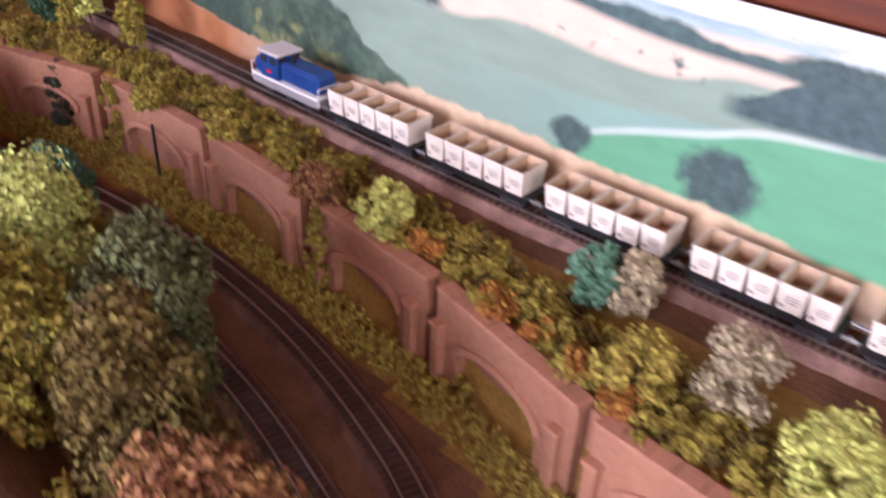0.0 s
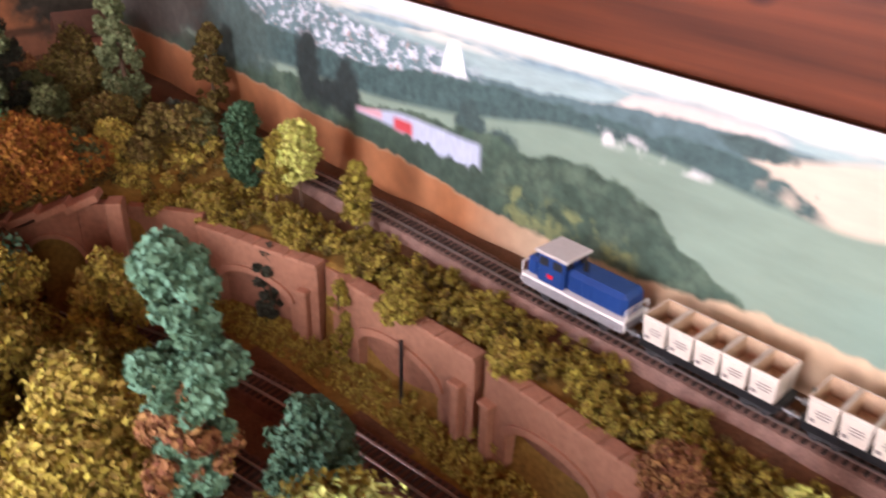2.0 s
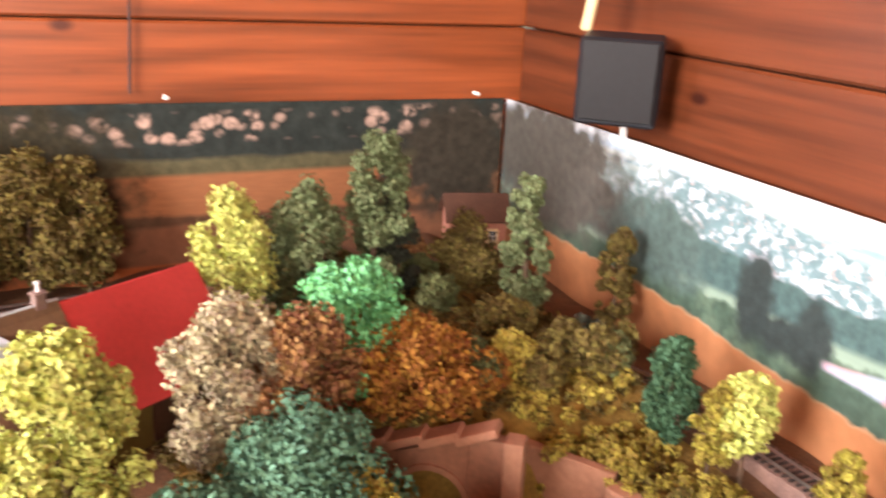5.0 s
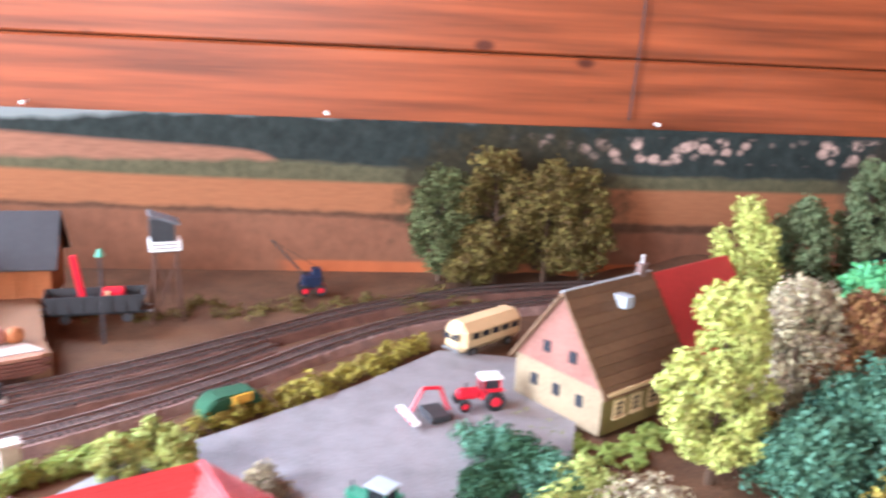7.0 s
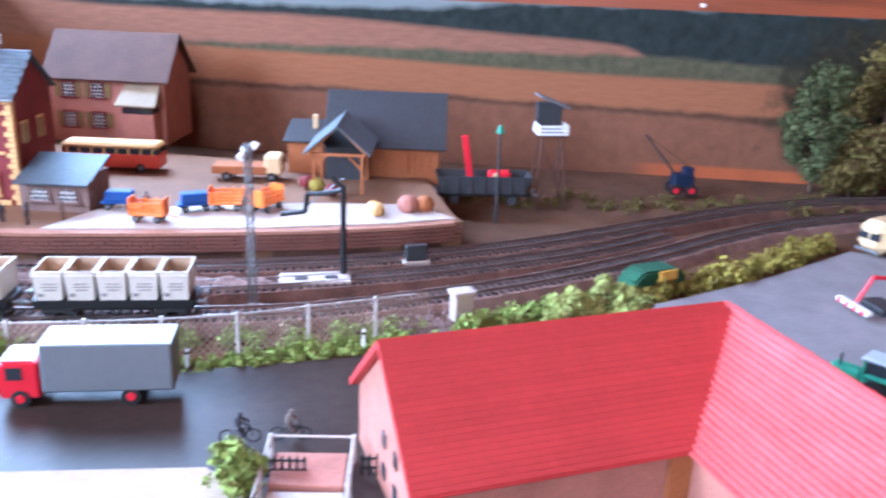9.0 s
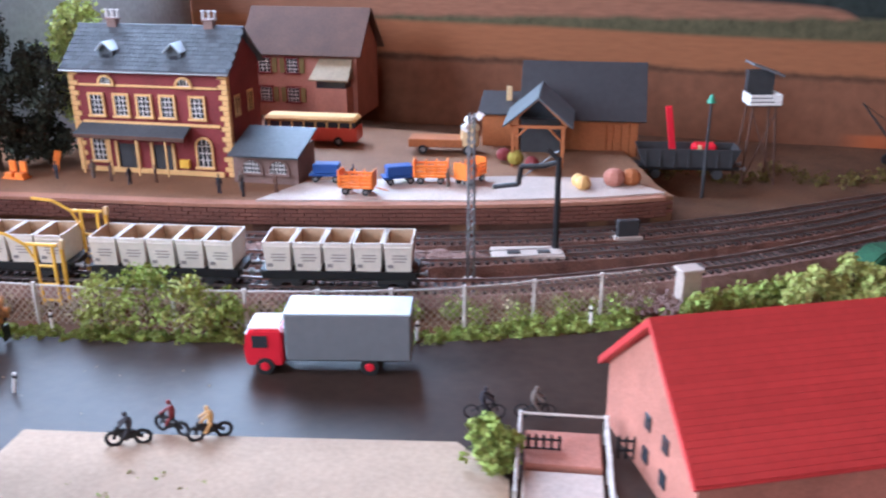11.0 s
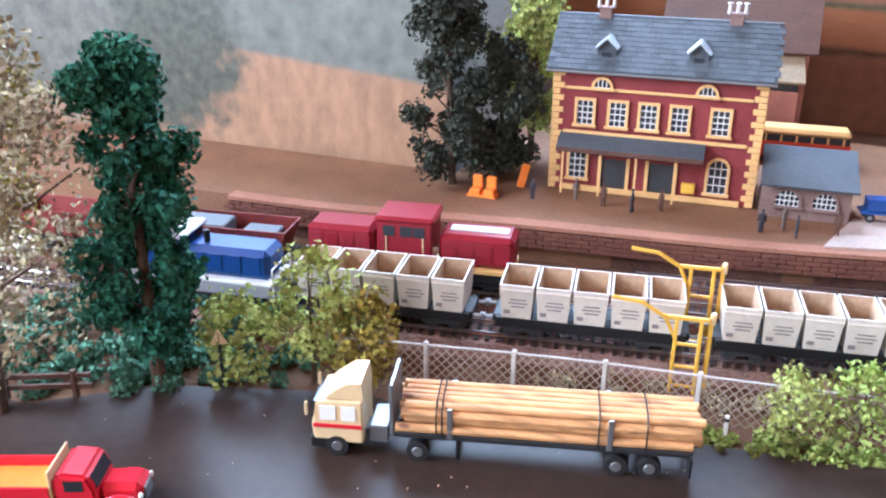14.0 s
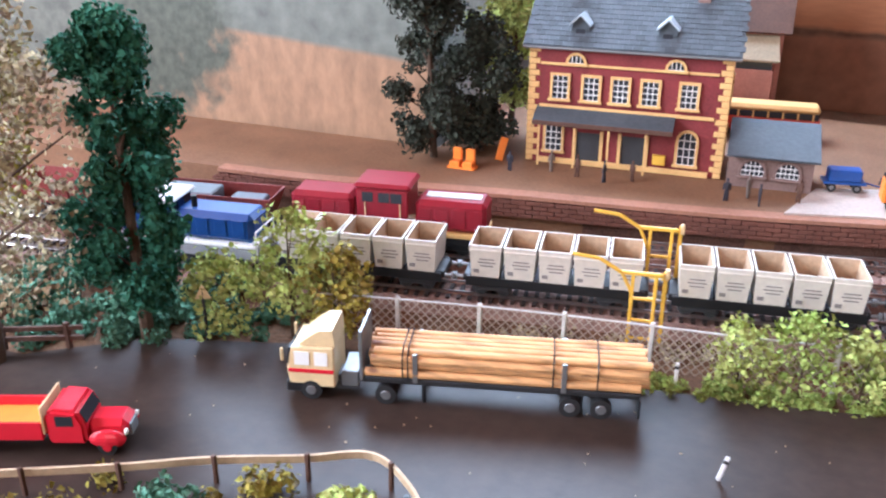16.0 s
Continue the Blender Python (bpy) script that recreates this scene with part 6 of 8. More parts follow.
def cream_van():
    t = base("van", pose(-0.548, 1.262, 0.0, 0, 0, 217), "cream old-style coach with rounded roof", "van")
    bm = B()
    box(bm, (0, 0, 0.0225), (0.104, 0.034, 0.035), bev=0.009)
    part("body", bm, CREAM, t, smooth=False)
    for s in (-1, 1):
        for k in range(5):
            bm = B()
            box(bm, (-0.034 + k * 0.016, s * 0.0172, 0.0255), (0.012, 0.0008, 0.007))
            part("side_window", bm, GLASS_D, t)
        for x in (-0.028, 0.030):
            wheel(t, x, s * 0.0125, 0.0055, 0.0044)
    for y in (-0.006, 0.006):
        bm = B()
        box(bm, (0.0516, y, 0.0255), (0.0014, 0.010, 0.0085), ry=-6)
        part("windscreen", bm, GLASS_D, t)
    bm = B()
    box(bm, (0.0525, 0, 0.010), (0.0016, 0.026, 0.003), bev=0.0004)
    part("bumper", bm, STEEL, t)


cream_van()


def tractor(m, paint, cabmat, label):
    t = base("tractor", m, label, "tractor", "farm tractors")
    bm = B()
    box(bm, (0.014, 0, 0.0145), (0.022, 0.010, 0.010), bev=0.002)
    part("bonnet", bm, paint, t)
    bm = B()
    box(bm, (-0.008, 0, 0.0125), (0.020, 0.012, 0.008), bev=0.001)
    part("body", bm, paint, t)
    bm = B()
    for x in (-0.016, 0.001):
        for s in (-1, 1):
            rod(bm, (x, s * 0.0075, 0.015), (x, s * 0.0075, 0.030), 0.0008, seg=6)
    part("cab_posts", bm, paint, t)
    bm = B()
    box(bm, (-0.0075, 0, 0.0232), (0.016, 0.0142, 0.013))
    part("cab_glass", bm, GLASS_D, t)
    bm = B()
    box(bm, (-0.0075, 0, 0.0312), (0.022, 0.0185, 0.0026), bev=0.001)
    part("cab_roof", bm, cabmat, t, "pale cab roof")
    for s in (-1, 1):
        wheel(t, -0.0100, s * 0.0118, 0.0098, 0.0062, TRUCKRED)
        wheel(t, 0.0200, s * 0.0098, 0.0060, 0.0042, TRUCKRED)
        bm = B()
        box(bm, (-0.0100, s * 0.0105, 0.0205), (0.017, 0.006, 0.0014), bev=0.0004)
        part("mudguard", bm, paint, t)
    bm = B()
    rod(bm, (0.018, 0.004, 0.019), (0.018, 0.004, 0.028), 0.0008)
    part("exhaust", bm, BLACK, t)
    return t


tractor(pose(-0.690, 0.918, 0.0025, 0, 0, 140), GREENT, TARPTOP, "green tractor with red wheels on the gravel yard")
tr = base("farm_trailer", pose(-0.648, 0.858, 0.0025, 0, 0, 118), "green tipping trailer with open top", "trailer")
part("tub", open_tub(0.060, 0.030, 0.0155, 0.001), GREENP, tr).location = (0, 0, 0.0100)
bm = B()
box(bm, (0, 0, 0.0155), (0.052, 0.025, 0.002))
part("load", bm, OLIVE, tr)
bm = B()
rod(bm, (0.03, 0, 0.008), (0.046, 0, 0.007), 0.001)
part("drawbar", bm, GREENP, tr)
for s in (-1, 1):
    for x in (-0.012, 0.012):
        wheel(tr, x, s * 0.0125, 0.0052, 0.004, TRUCKRED)
tractor(pose(-0.576, 1.106, 0.0025, 0, 0, 190), TRUCKRED, WHITE, "red tractor with a white cab roof in the yard")
sp = base("hay_rake", pose(-0.620, 1.084, 0.0025, 0, 0, 200), "red farm implement with a raised arm and striped bar", "farm machine")
bm = B()
for a, b in (((-0.01, 0, 0.006), (0.0, 0, 0.030)), ((0.0, 0, 0.030), (0.018, 0, 0.032)), ((0.018, 0, 0.032), (0.030, 0, 0.010))):
    rod(bm, a, b, 0.0018, seg=7)
part("arm", bm, TRUCKRED, sp)
bm = B()
box(bm, (0.032, 0, 0.007), (0.006, 0.04, 0.004), bev=0.0006)
part("striped_bar", bm, WHITE, sp)
for k in range(4):
    bm = B()
    box(bm, (0.0352, -0.015 + k * 0.01, 0.007), (0.0008, 0.004, 0.0042))
    part("red_band", bm, TRUCKRED, sp)
bm = B()
box(bm, (0.004, 0, 0.0045), (0.022, 0.03, 0.006), bev=0.001)
part("frame", bm, CHASSIS, sp)


# ---------------------------------------------------------------- station yard
def cart(m, material, label, slatted=True):
    t = base("platform_cart", m, label, "cart", "carts on the platform")
    bm = B()
    box(bm, (0, 0, 0.0075), (0.034, 0.016, 0.002), bev=0.0004)
    part("deck", bm, material, t)
    if slatted:
        for s in (-1, 1):
            for k in range(3):
                bm = B()
                box(bm, (0, s * 0.0075, 0.0108 + k * 0.0036), (0.033, 0.0012, 0.0024), bev=0.0003)
                part("side_slat", bm, material, t)
            bm = B()
            box(bm, (s * 0.0165, 0, 0.0155), (0.0016, 0.0155, 0.016), bev=0.0004)
            part("end_board", bm, material, t)
            for x in (-0.0155, -0.005, 0.005, 0.0155):
                bm = B()
                box(bm, (x, s * 0.0085, 0.0145), (0.0016, 0.0012, 0.014), bev=0.0003)
                part("stake", bm, material, t)
    else:
        bm = B()
        box(bm, (0.0, 0, 0.0135), (0.026, 0.014, 0.010), bev=0.001)
        part("load", bm, material, t)
    for x in (-0.010, 0.010):
        for s in (-1, 1):
            wheel(t, x, s * 0.0068, 0.0036, 0.0022)
    bm = B()
    rod(bm, (0.017, 0, 0.007), (0.030, 0, 0.004), 0.0006, seg=5)
    part("drawbar", bm, material, t)


cart(pose(-1.286, 1.108, 0.0297, 0, 0, 4), ORANGE, "orange slatted cart on the pale platform")
cart(pose(-1.228, 1.160, 0.0297, 0, 0, 12), ORANGE, "orange slatted cart on the pale platform")
cart(pose(-1.190, 1.168, 0.0297, 0, 0, 70), ORANGE, "orange slatted cart on the pale platform")
cart(pose(-1.330, 1.140, 0.0297, 0, 0, 10), BLUEP, "blue luggage cart on the platform", False)
cart(pose(-1.258, 1.150, 0.0297, 0, 0, 30), BLUEP, "blue luggage cart on the platform", False)


def flatbed():
    t = base("flatbed_truck", pose(-1.245, 1.288, 0.0272, 0, 0, 8), "orange flatbed lorry with a beige cab", "truck")
    bm = B()
    box(bm, (-0.012, 0, 0.0125), (0.060, 0.026, 0.009), bev=0.0006)
    part("bed", bm, TIMBER, t)
    bm = B()
    box(bm, (0.026, 0, 0.0185), (0.020, 0.025, 0.023), bev=0.003)
    part("cab", bm, CREAM, t)
    bm = B()
    box(bm, (0.0360, 0, 0.0225), (0.001, 0.020, 0.008))
    part("windscreen", bm, GLASS_D, t)
    for x in (-0.026, 0.024):
        for s in (-1, 1):
            wheel(t, x, s * 0.0112, 0.0052, 0.0042)


flatbed()


def figure(x, y, z, material, turn, seed, h=0.019, seated=False):
    """A tiny painted figurine, one plain mesh."""
    rng = random.Random(seed)
    bm = B()
    k = h / 0.019
    if seated:
        box(bm, (0, 0, 0.004 * k), (0.004, 0.0045, 0.006 * k), bev=0.0008)
        ball(bm, (0, 0.0005, 0.0105 * k), (0.0021, 0.0016, 0.0042 * k), 7)
        ball(bm, (0, 0, 0.0160 * k), (0.0013, 0.0013, 0.0016), 7)
    else:
        for s in (-1, 1):
            rod(bm, (s * 0.0011, rng.uniform(-1, 1) * 0.001, 0), (s * 0.0009, 0, 0.0085 * k), 0.0009, 0.0012, 6)
            rod(bm, (s * 0.0022, 0, 0.0145 * k), (s * 0.0028, rng.uniform(-1, 1) * 0.0015, 0.0085 * k), 0.0008, 0.0007, 5)
        ball(bm, (0, 0, 0.0118 * k), (0.0022, 0.0015, 0.0042 * k), 8)
        ball(bm, (0, 0, 0.0172 * k), (0.0012, 0.0012, 0.0016), 7)
    o = finish("figurine", bm, material)
    o.matrix_world = pose(x, y, z, 0, 0, turn)
    return tagged(o, "tiny painted figurine in dark clothes standing on the platform" if z > 0.01 else "tiny painted figurine on a vehicle in the court", "figurine", "figurines")


PEOPLE = ((-1.605, 1.088), (-1.570, 1.100), (-1.520, 1.088), (-1.498, 1.100), (-1.418, 1.082), (-1.402, 1.096), (-1.392, 1.080), (-1.363, 1.092), (-1.300, 1.135), (-1.208, 1.150), (-1.194, 1.160), (-1.545, 1.094))
for i, (x, y) in enumerate(PEOPLE):
    figure(x, y, 0.0272 if x < -1.37 else 0.0297, (DARKCLOTH, GREYCLOTH, DARKCLOTH, TIMBER_D)[i % 4], i * 47, i, 0.019 + 0.001 * (i % 3))


def bollards(x, y, rz):
    t = base("platform_bench", pose(x, y, 0.0272, 0, 0, rz), "pair of orange plastic seats on the platform", "bench")
    for s in (-1, 1):
        bm = B()
        box(bm, (s * 0.0062, 0, 0.0035), (0.010, 0.010, 0.006), bev=0.001)
        box(bm, (s * 0.0062, 0.0045, 0.010), (0.009, 0.0025, 0.014), bev=0.001)
        part("seat", bm, ORANGE, t)
    bm = B()
    box(bm, (0, 0, 0.0008), (0.026, 0.012, 0.0016))
    part("base_plate", bm, ORANGE, t)


bollards(-1.647, 1.080, 0)
t = base("orange_signal_flag", pose(-1.620, 1.110, 0.0272, 0, 0, 20), "small leaning orange board beside the station", "sign")
bm = B()
box(bm, (0, 0, 0.012), (0.007, 0.002, 0.022), ry=14, bev=0.0005)
part("board", bm, ORANGE, t)


def lamp_mast(x, y, z0, h, label, heads=3):
    t = base("lamp_mast", pose(x, y, z0), label, "lamp")
    bm = B()
    for sx in (-1, 1):
        for sy in (-1, 1):
            rod(bm, (sx * 0.0028, sy * 0.0028, 0), (sx * 0.0018, sy * 0.0018, h), 0.0006, seg=5)
    k = 0.006
    i = 0
    while k * (i + 1) < h:
        z = k * i
        rod(bm, (-0.0027, -0.0027, z), (0.0027, -0.0027, z + k), 0.0004, seg=4)
        rod(bm, (0.0027, -0.0027, z), (0.0027, 0.0027, z + k), 0.0004, seg=4)
        rod(bm, (0.0027, 0.0027, z), (-0.0027, 0.0027, z + k), 0.0004, seg=4)
        rod(bm, (-0.0027, 0.0027, z), (-0.0027, -0.0027, z + k), 0.0004, seg=4)
        i += 1
    part("lattice_mast", bm, STEEL, t)
    bm = B()
    box(bm, (0, 0, 0.002), (0.014, 0.014, 0.006), bev=0.0006)
    part("foot", bm, CONCRETE, t)
    for j in range(heads):
        bm = B()
        a = j * 2.1
        rod(bm, (0.004 * math.cos(a), 0.004 * math.sin(a), h - 0.004 * j), (0.008 * math.cos(a), 0.008 * math.sin(a), h - 0.003 - 0.004 * j), 0.0022, 0.0034, 9)
        part("lamp_head", bm, NAIL, t, "bright white lamp head")
    return t


lamp_mast(-1.146, 0.985, 0.0, 0.140, "tall lattice lamp mast with white heads beside the tracks")
t = base("post_lamp", pose(-0.966, 1.268, 0.0), "dark green post lamp near the goods shed", "lamp")
bm = B()
rod(bm, (0, 0, 0), (0, 0, 0.100), 0.0018, 0.0013)
part("post", bm, CHASSIS, t)
bm = B()
rod(bm, (0, 0, 0.100), (0, 0, 0.108), 0.0048, 0.0015, 10)
part("lamp_head", bm, GREENT, t)


def water_crane():
    t = base("water_crane", pose(-1.090, 1.068, 0.0), "black water crane with a jointed spout", "water crane")
    bm = B()
    rod(bm, (0, 0, 0), (0, 0, 0.088), 0.0030, 0.0024, 10)
    rod(bm, (0, 0, 0), (0, 0, 0.008), 0.0055, 0.004, 10)
    part("column", bm, BLACK, t)
    bm = B()
    for a, b in (((0, 0, 0.086), (-0.010, 0, 0.094)), ((-0.010, 0, 0.080), (-0.032, 0, 0.078)), ((-0.032, 0, 0.078), (-0.034, 0, 0.062)), ((-0.034, 0, 0.062), (-0.056, 0, 0.058)), ((0, 0, 0.084), (-0.012, 0, 0.080))):
        rod(bm, a, b, 0.0022, seg=8)
    part("spout", bm, BLACK, t)
    bm = B()
    rod(bm, (0, 0, 0.094), (-0.034, 0, 0.066), 0.0006, seg=5)
    part("stay_rod", bm, STEEL, t)


water_crane()
t = base("inspection_pit", pose(-1.112, 1.052, 0.0, 0, 0, 17), "pale slab with dark hatches between the tracks", "slab")
bm = B()
box(bm, (0, 0, 0.0045), (0.062, 0.026, 0.006), bev=0.0006)
part("slab", bm, CONCRETE, t)
for x in (-0.012, 0.014):
    bm = B()
    box(bm, (x, -0.002, 0.0079), (0.011, 0.007, 0.0012), bev=0.0003)
    part("hatch", bm, CHASSIS, t)
t = base("ballast_heap", pose(-1.255, 1.020, 0.0, 0, 0, 8), "long grey gravel heap between the tracks", "gravel heap")
bm = B()
for k in range(9):
    ball(bm, (-0.11 + k * 0.026, 0.002 * math.sin(k * 2), 0.002), (0.020, 0.014, 0.0065), 10)
rngb = random.Random(8)
for v in bm.verts:
    v.co += Vector((rngb.uniform(-1, 1), rngb.uniform(-1, 1), rngb.uniform(-1, 1))) * 0.001
tagged(part("gravel", bm, BALLAST_GREY, t), kind="stuff")
t = base("relay_cabinet", pose(-1.032, 1.118, 0.0, 0, 0, 22), "dark relay cabinet on a pale footing beside the track", "cabinet")
bm = B()
box(bm, (0, 0, 0.013), (0.020, 0.007, 0.016), bev=0.0006)
part("body", bm, CHASSIS, t)
bm = B()
box(bm, (0, 0, 0.004), (0.026, 0.012, 0.004), bev=0.0005)
part("footing", bm, CONCRETE, t)
t = base("concrete_cabinet", pose(-0.978, 1.0, 0.0, 0, 0, 30), "pale concrete cabinet at the end of the fence", "cabinet")
bm = B()
box(bm, (0, 0, 0.012), (0.016, 0.012, 0.024), bev=0.0008)
box(bm, (0, 0, 0.025), (0.019, 0.015, 0.003), bev=0.0005)
part("body", bm, CONCRETE, t)


def sacks():
    for i, (x, y, m, s) in enumerate(((-1.052, 1.195, BRICKPINK, 1.3), (-1.036, 1.202, TIMBER, 1.2), (-1.080, 1.176, STRIPE, 1.0), (-1.086, 1.186, STRIPE, 0.9), (-1.14, 1.235, BRICKRED, 1.0), (-1.16, 1.25, L_OLIVE, 1.1), (-1.175, 1.262, BRICKRED, 1.0))):
        bm = B()
        ball(bm, (0, 0, 0.006), (0.0085, 0.0075, 0.0075), 9)
        bmesh.ops.bisect_plane(bm, geom=bm.verts[:] + bm.edges[:] + bm.faces[:], plane_co=(0, 0, 0), plane_no=(0, 0, -1), clear_outer=True)
        o = finish("sack", bm, m)
        o.matrix_world = pose(x, y, 0.0290, 0, 0, 30 * i) @ Matrix.Scale(s, 4)
        tagged(o, "round filled sack lying before the goods shed", "sack", "sacks at the goods shed")


sacks()


def conveyor_wagon():
    open_wagon(pose(-0.985, 1.318, 0.008, 0, 0, 10), "dark open wagon standing at the goods shed", CHASSIS, False)
    t = base("conveyor", pose(-0.985, 1.322, 0.026, 0, 0, 10), "red inclined conveyor standing in the wagon", "conveyor")
    bm = B()
    box(bm, (-0.018, 0, 0.028), (0.007, 0.005, 0.062), ry=-9, bev=0.0006)
    part("belt_frame", bm, TRUCKRED, t)
    bm = B()
    box(bm, (0.018, 0, 0.012), (0.026, 0.016, 0.014), bev=0.003)
    part("engine", bm, TRUCKRED, t)
    bm = B()
    box(bm, (0.012, -0.009, 0.012), (0.004, 0.002, 0.012))
    part("lever", bm, CREAM, t)


conveyor_wagon()


def hide():
    t = base("raised_hide", pose(-0.912, 1.345, 0.0, 0, 0, 15), "timber raised hide with a white railing and tilted roof", "tower")
    for x in (-0.012, 0.012):
        for y in (-0.010, 0.010):
            bm = B()
            rod(bm, (x * 1.5, y * 1.5, 0), (x, y, 0.085), 0.0013, seg=6)
            part("leg", bm, TIMBER_D, t)
    bm = B()
    rod(bm, (-0.017, -0.014, 0.002), (0.012, -0.011, 0.078), 0.0008, seg=5)
    rod(bm, (0.017, -0.014, 0.002), (-0.012, -0.011, 0.078), 0.0008, seg=5)
    part("brace", bm, TIMBER_D, t)
    bm = B()
    box(bm, (0, 0, 0.086), (0.032, 0.026, 0.002), bev=0.0004)
    part("floor", bm, TIMBER_D, t)
    for k in range(3):
        bm = B()
        box(bm, (0, -0.0135, 0.0885 + k * 0.0042), (0.033, 0.0012, 0.0028))
        part("rail", bm, WHITE, t)
    for s in (-1, 1):
        bm = B()
        box(bm, (s * 0.0165, 0, 0.0925), (0.0012, 0.026, 0.011))
        part("side_rail", bm, WHITE, t)
    bm = B()
    box(bm, (-0.002, 0.008, 0.104), (0.028, 0.010, 0.034))
    part("back_panel", bm, CHASSIS, t)
    bm = B()
    box(bm, (-0.001, 0.0, 0.124), (0.036, 0.030, 0.0022), ry=20, bev=0.0004)
    part("roof", bm, TARP, t)


hide()


def excavator():
    t = base("farm_crane", pose(-0.745, 1.44, 0.0, 0, 0, 10), "dark blue cable crane with red wheels and a raised jib", "crane")
    bm = B()
    box(bm, (0, 0, 0.018), (0.026, 0.018, 0.018), bev=0.002)
    box(bm, (0.006, 0, 0.030), (0.012, 0.014, 0.010), bev=0.001)
    part("body", bm, NAVY, t)
    bm = B()
    box(bm, (0.002, 0, 0.0105), (0.030, 0.016, 0.005), bev=0.001)
    part("undercarriage", bm, LOCORED, t, "dull red undercarriage")
    bm = B()
    rod(bm, (-0.008, 0, 0.024), (-0.052, 0, 0.075), 0.0016, 0.0010, 6)
    part("jib", bm, CHASSIS, t)
    bm = B()
    rod(bm, (-0.052, 0, 0.075), (0.006, 0, 0.036), 0.0004, seg=4)
    part("cable", bm, BLACK, t)
    for x in (-0.010, 0.010):
        for s in (-1, 1):
            wheel(t, x, s * 0.010, 0.0075, 0.005, TRUCKRED)


excavator()


def loading_gauge(x, y, rz, h):
    """A yellow ladder-like service frame with a long reaching arm."""
    t = base("yellow_service_frame", pose(x, y, 0.0, 0, 0, rz), "yellow steel service frame with rungs and a reaching arm", "steel frame", "yellow frames by the fence")
    for px in (-0.012, 0.002):
        bm = B()
        box(bm, (px, 0, h / 2), (0.0022, 0.0022, h), bev=0.0004)
        part("upright", bm, YELLOW, t)
    for z in (0.10, 0.36, 0.66):
        bm = B()
        box(bm, (-0.005, 0, h * z), (0.014, 0.0016, 0.0018), bev=0.0003)
        part("rung", bm, YELLOW, t)
    bm = B()
    box(bm, (-0.007, 0, h), (0.026, 0.0024, 0.0024), bev=0.0004)
    rod(bm, (-0.012, 0, h * 0.72), (-0.019, -0.001, h), 0.0011, seg=6)
    rod(bm, (-0.019, -0.001, h), (-0.033, -0.002, h + 0.0085), 0.0013, seg=6)
    rod(bm, (-0.033, -0.002, h + 0.0085), (-0.050, -0.003, h + 0.0105), 0.0013, seg=6)
    part("arm", bm, YELLOW, t)
    bm = B()
    box(bm, (0.0075, 0.003, h * 0.52), (0.0026, 0.0030, h * 1.02), bev=0.0004)
    part("post", bm, YELLOW, t)
    bm = B()
    box(bm, (0.0085, 0.003, h * 1.0), (0.003, 0.004, 0.007), bev=0.0006)
    part("head_plate", bm, CREAM, t)


loading_gauge(-1.442, 0.868, 8, 0.050)
loading_gauge(-1.442, 0.925, 8, 0.058)


# ---------------------------------------------------------------- fences and roadside
def mesh_fence():
    ctrl = [(-1.64, 0.800, 0), (-1.606, 0.808, 0), (-1.5, 0.828, 0), (-1.343, 0.850, 0), (-1.17, 0.893, 0), (-1.06, 0.945, 0), (-1.0, 0.978, 0)]
    t = base("mesh_fence", Matrix.Identity(4), "wire mesh fence with grey posts along the tracks", "fence")
    h = 0.030
    pts = line(ctrl, 0.0028)
    bm = B()
    n = len(pts)
    rows = 10
    up = h / rows
    for i in range(n - 1):
        for s in (0, 1):
            for j in range(rows):
                if (i + j + s) % 2:
                    continue
                a, b = (pts[i], pts[i + 1]) if s == 0 else (pts[i + 1], pts[i])
                p = a + Vector((0, 0, 0.002 + j * up))
                q = b + Vector((0, 0, 0.002 + (j + 1) * up))
                w = Vector((0, 0, 0.00055))
                v = [bm.verts.new(k) for k in (p - w, q - w, q + w, p + w)]
                bm.faces.new(v)
    tagged(part("mesh", bm, WIRE, t), kind="stuff")
    posts = line(ctrl, 0.052)
    for p in posts:
        bm = B()
        box(bm, (p.x, p.y + 0.001, 0.0165), (0.0028, 0.0028, 0.034), bev=0.0004)
        part("post", bm, POSTGREY, t)
    bm = B()
    along(bm, pts[::6], [(-0.0004, h + 0.0015), (0.0004, h + 0.0015), (0.0004, h + 0.0024), (-0.0004, h + 0.0024)])
    part("top_wire", bm, POSTGREY, t)


mesh_fence()


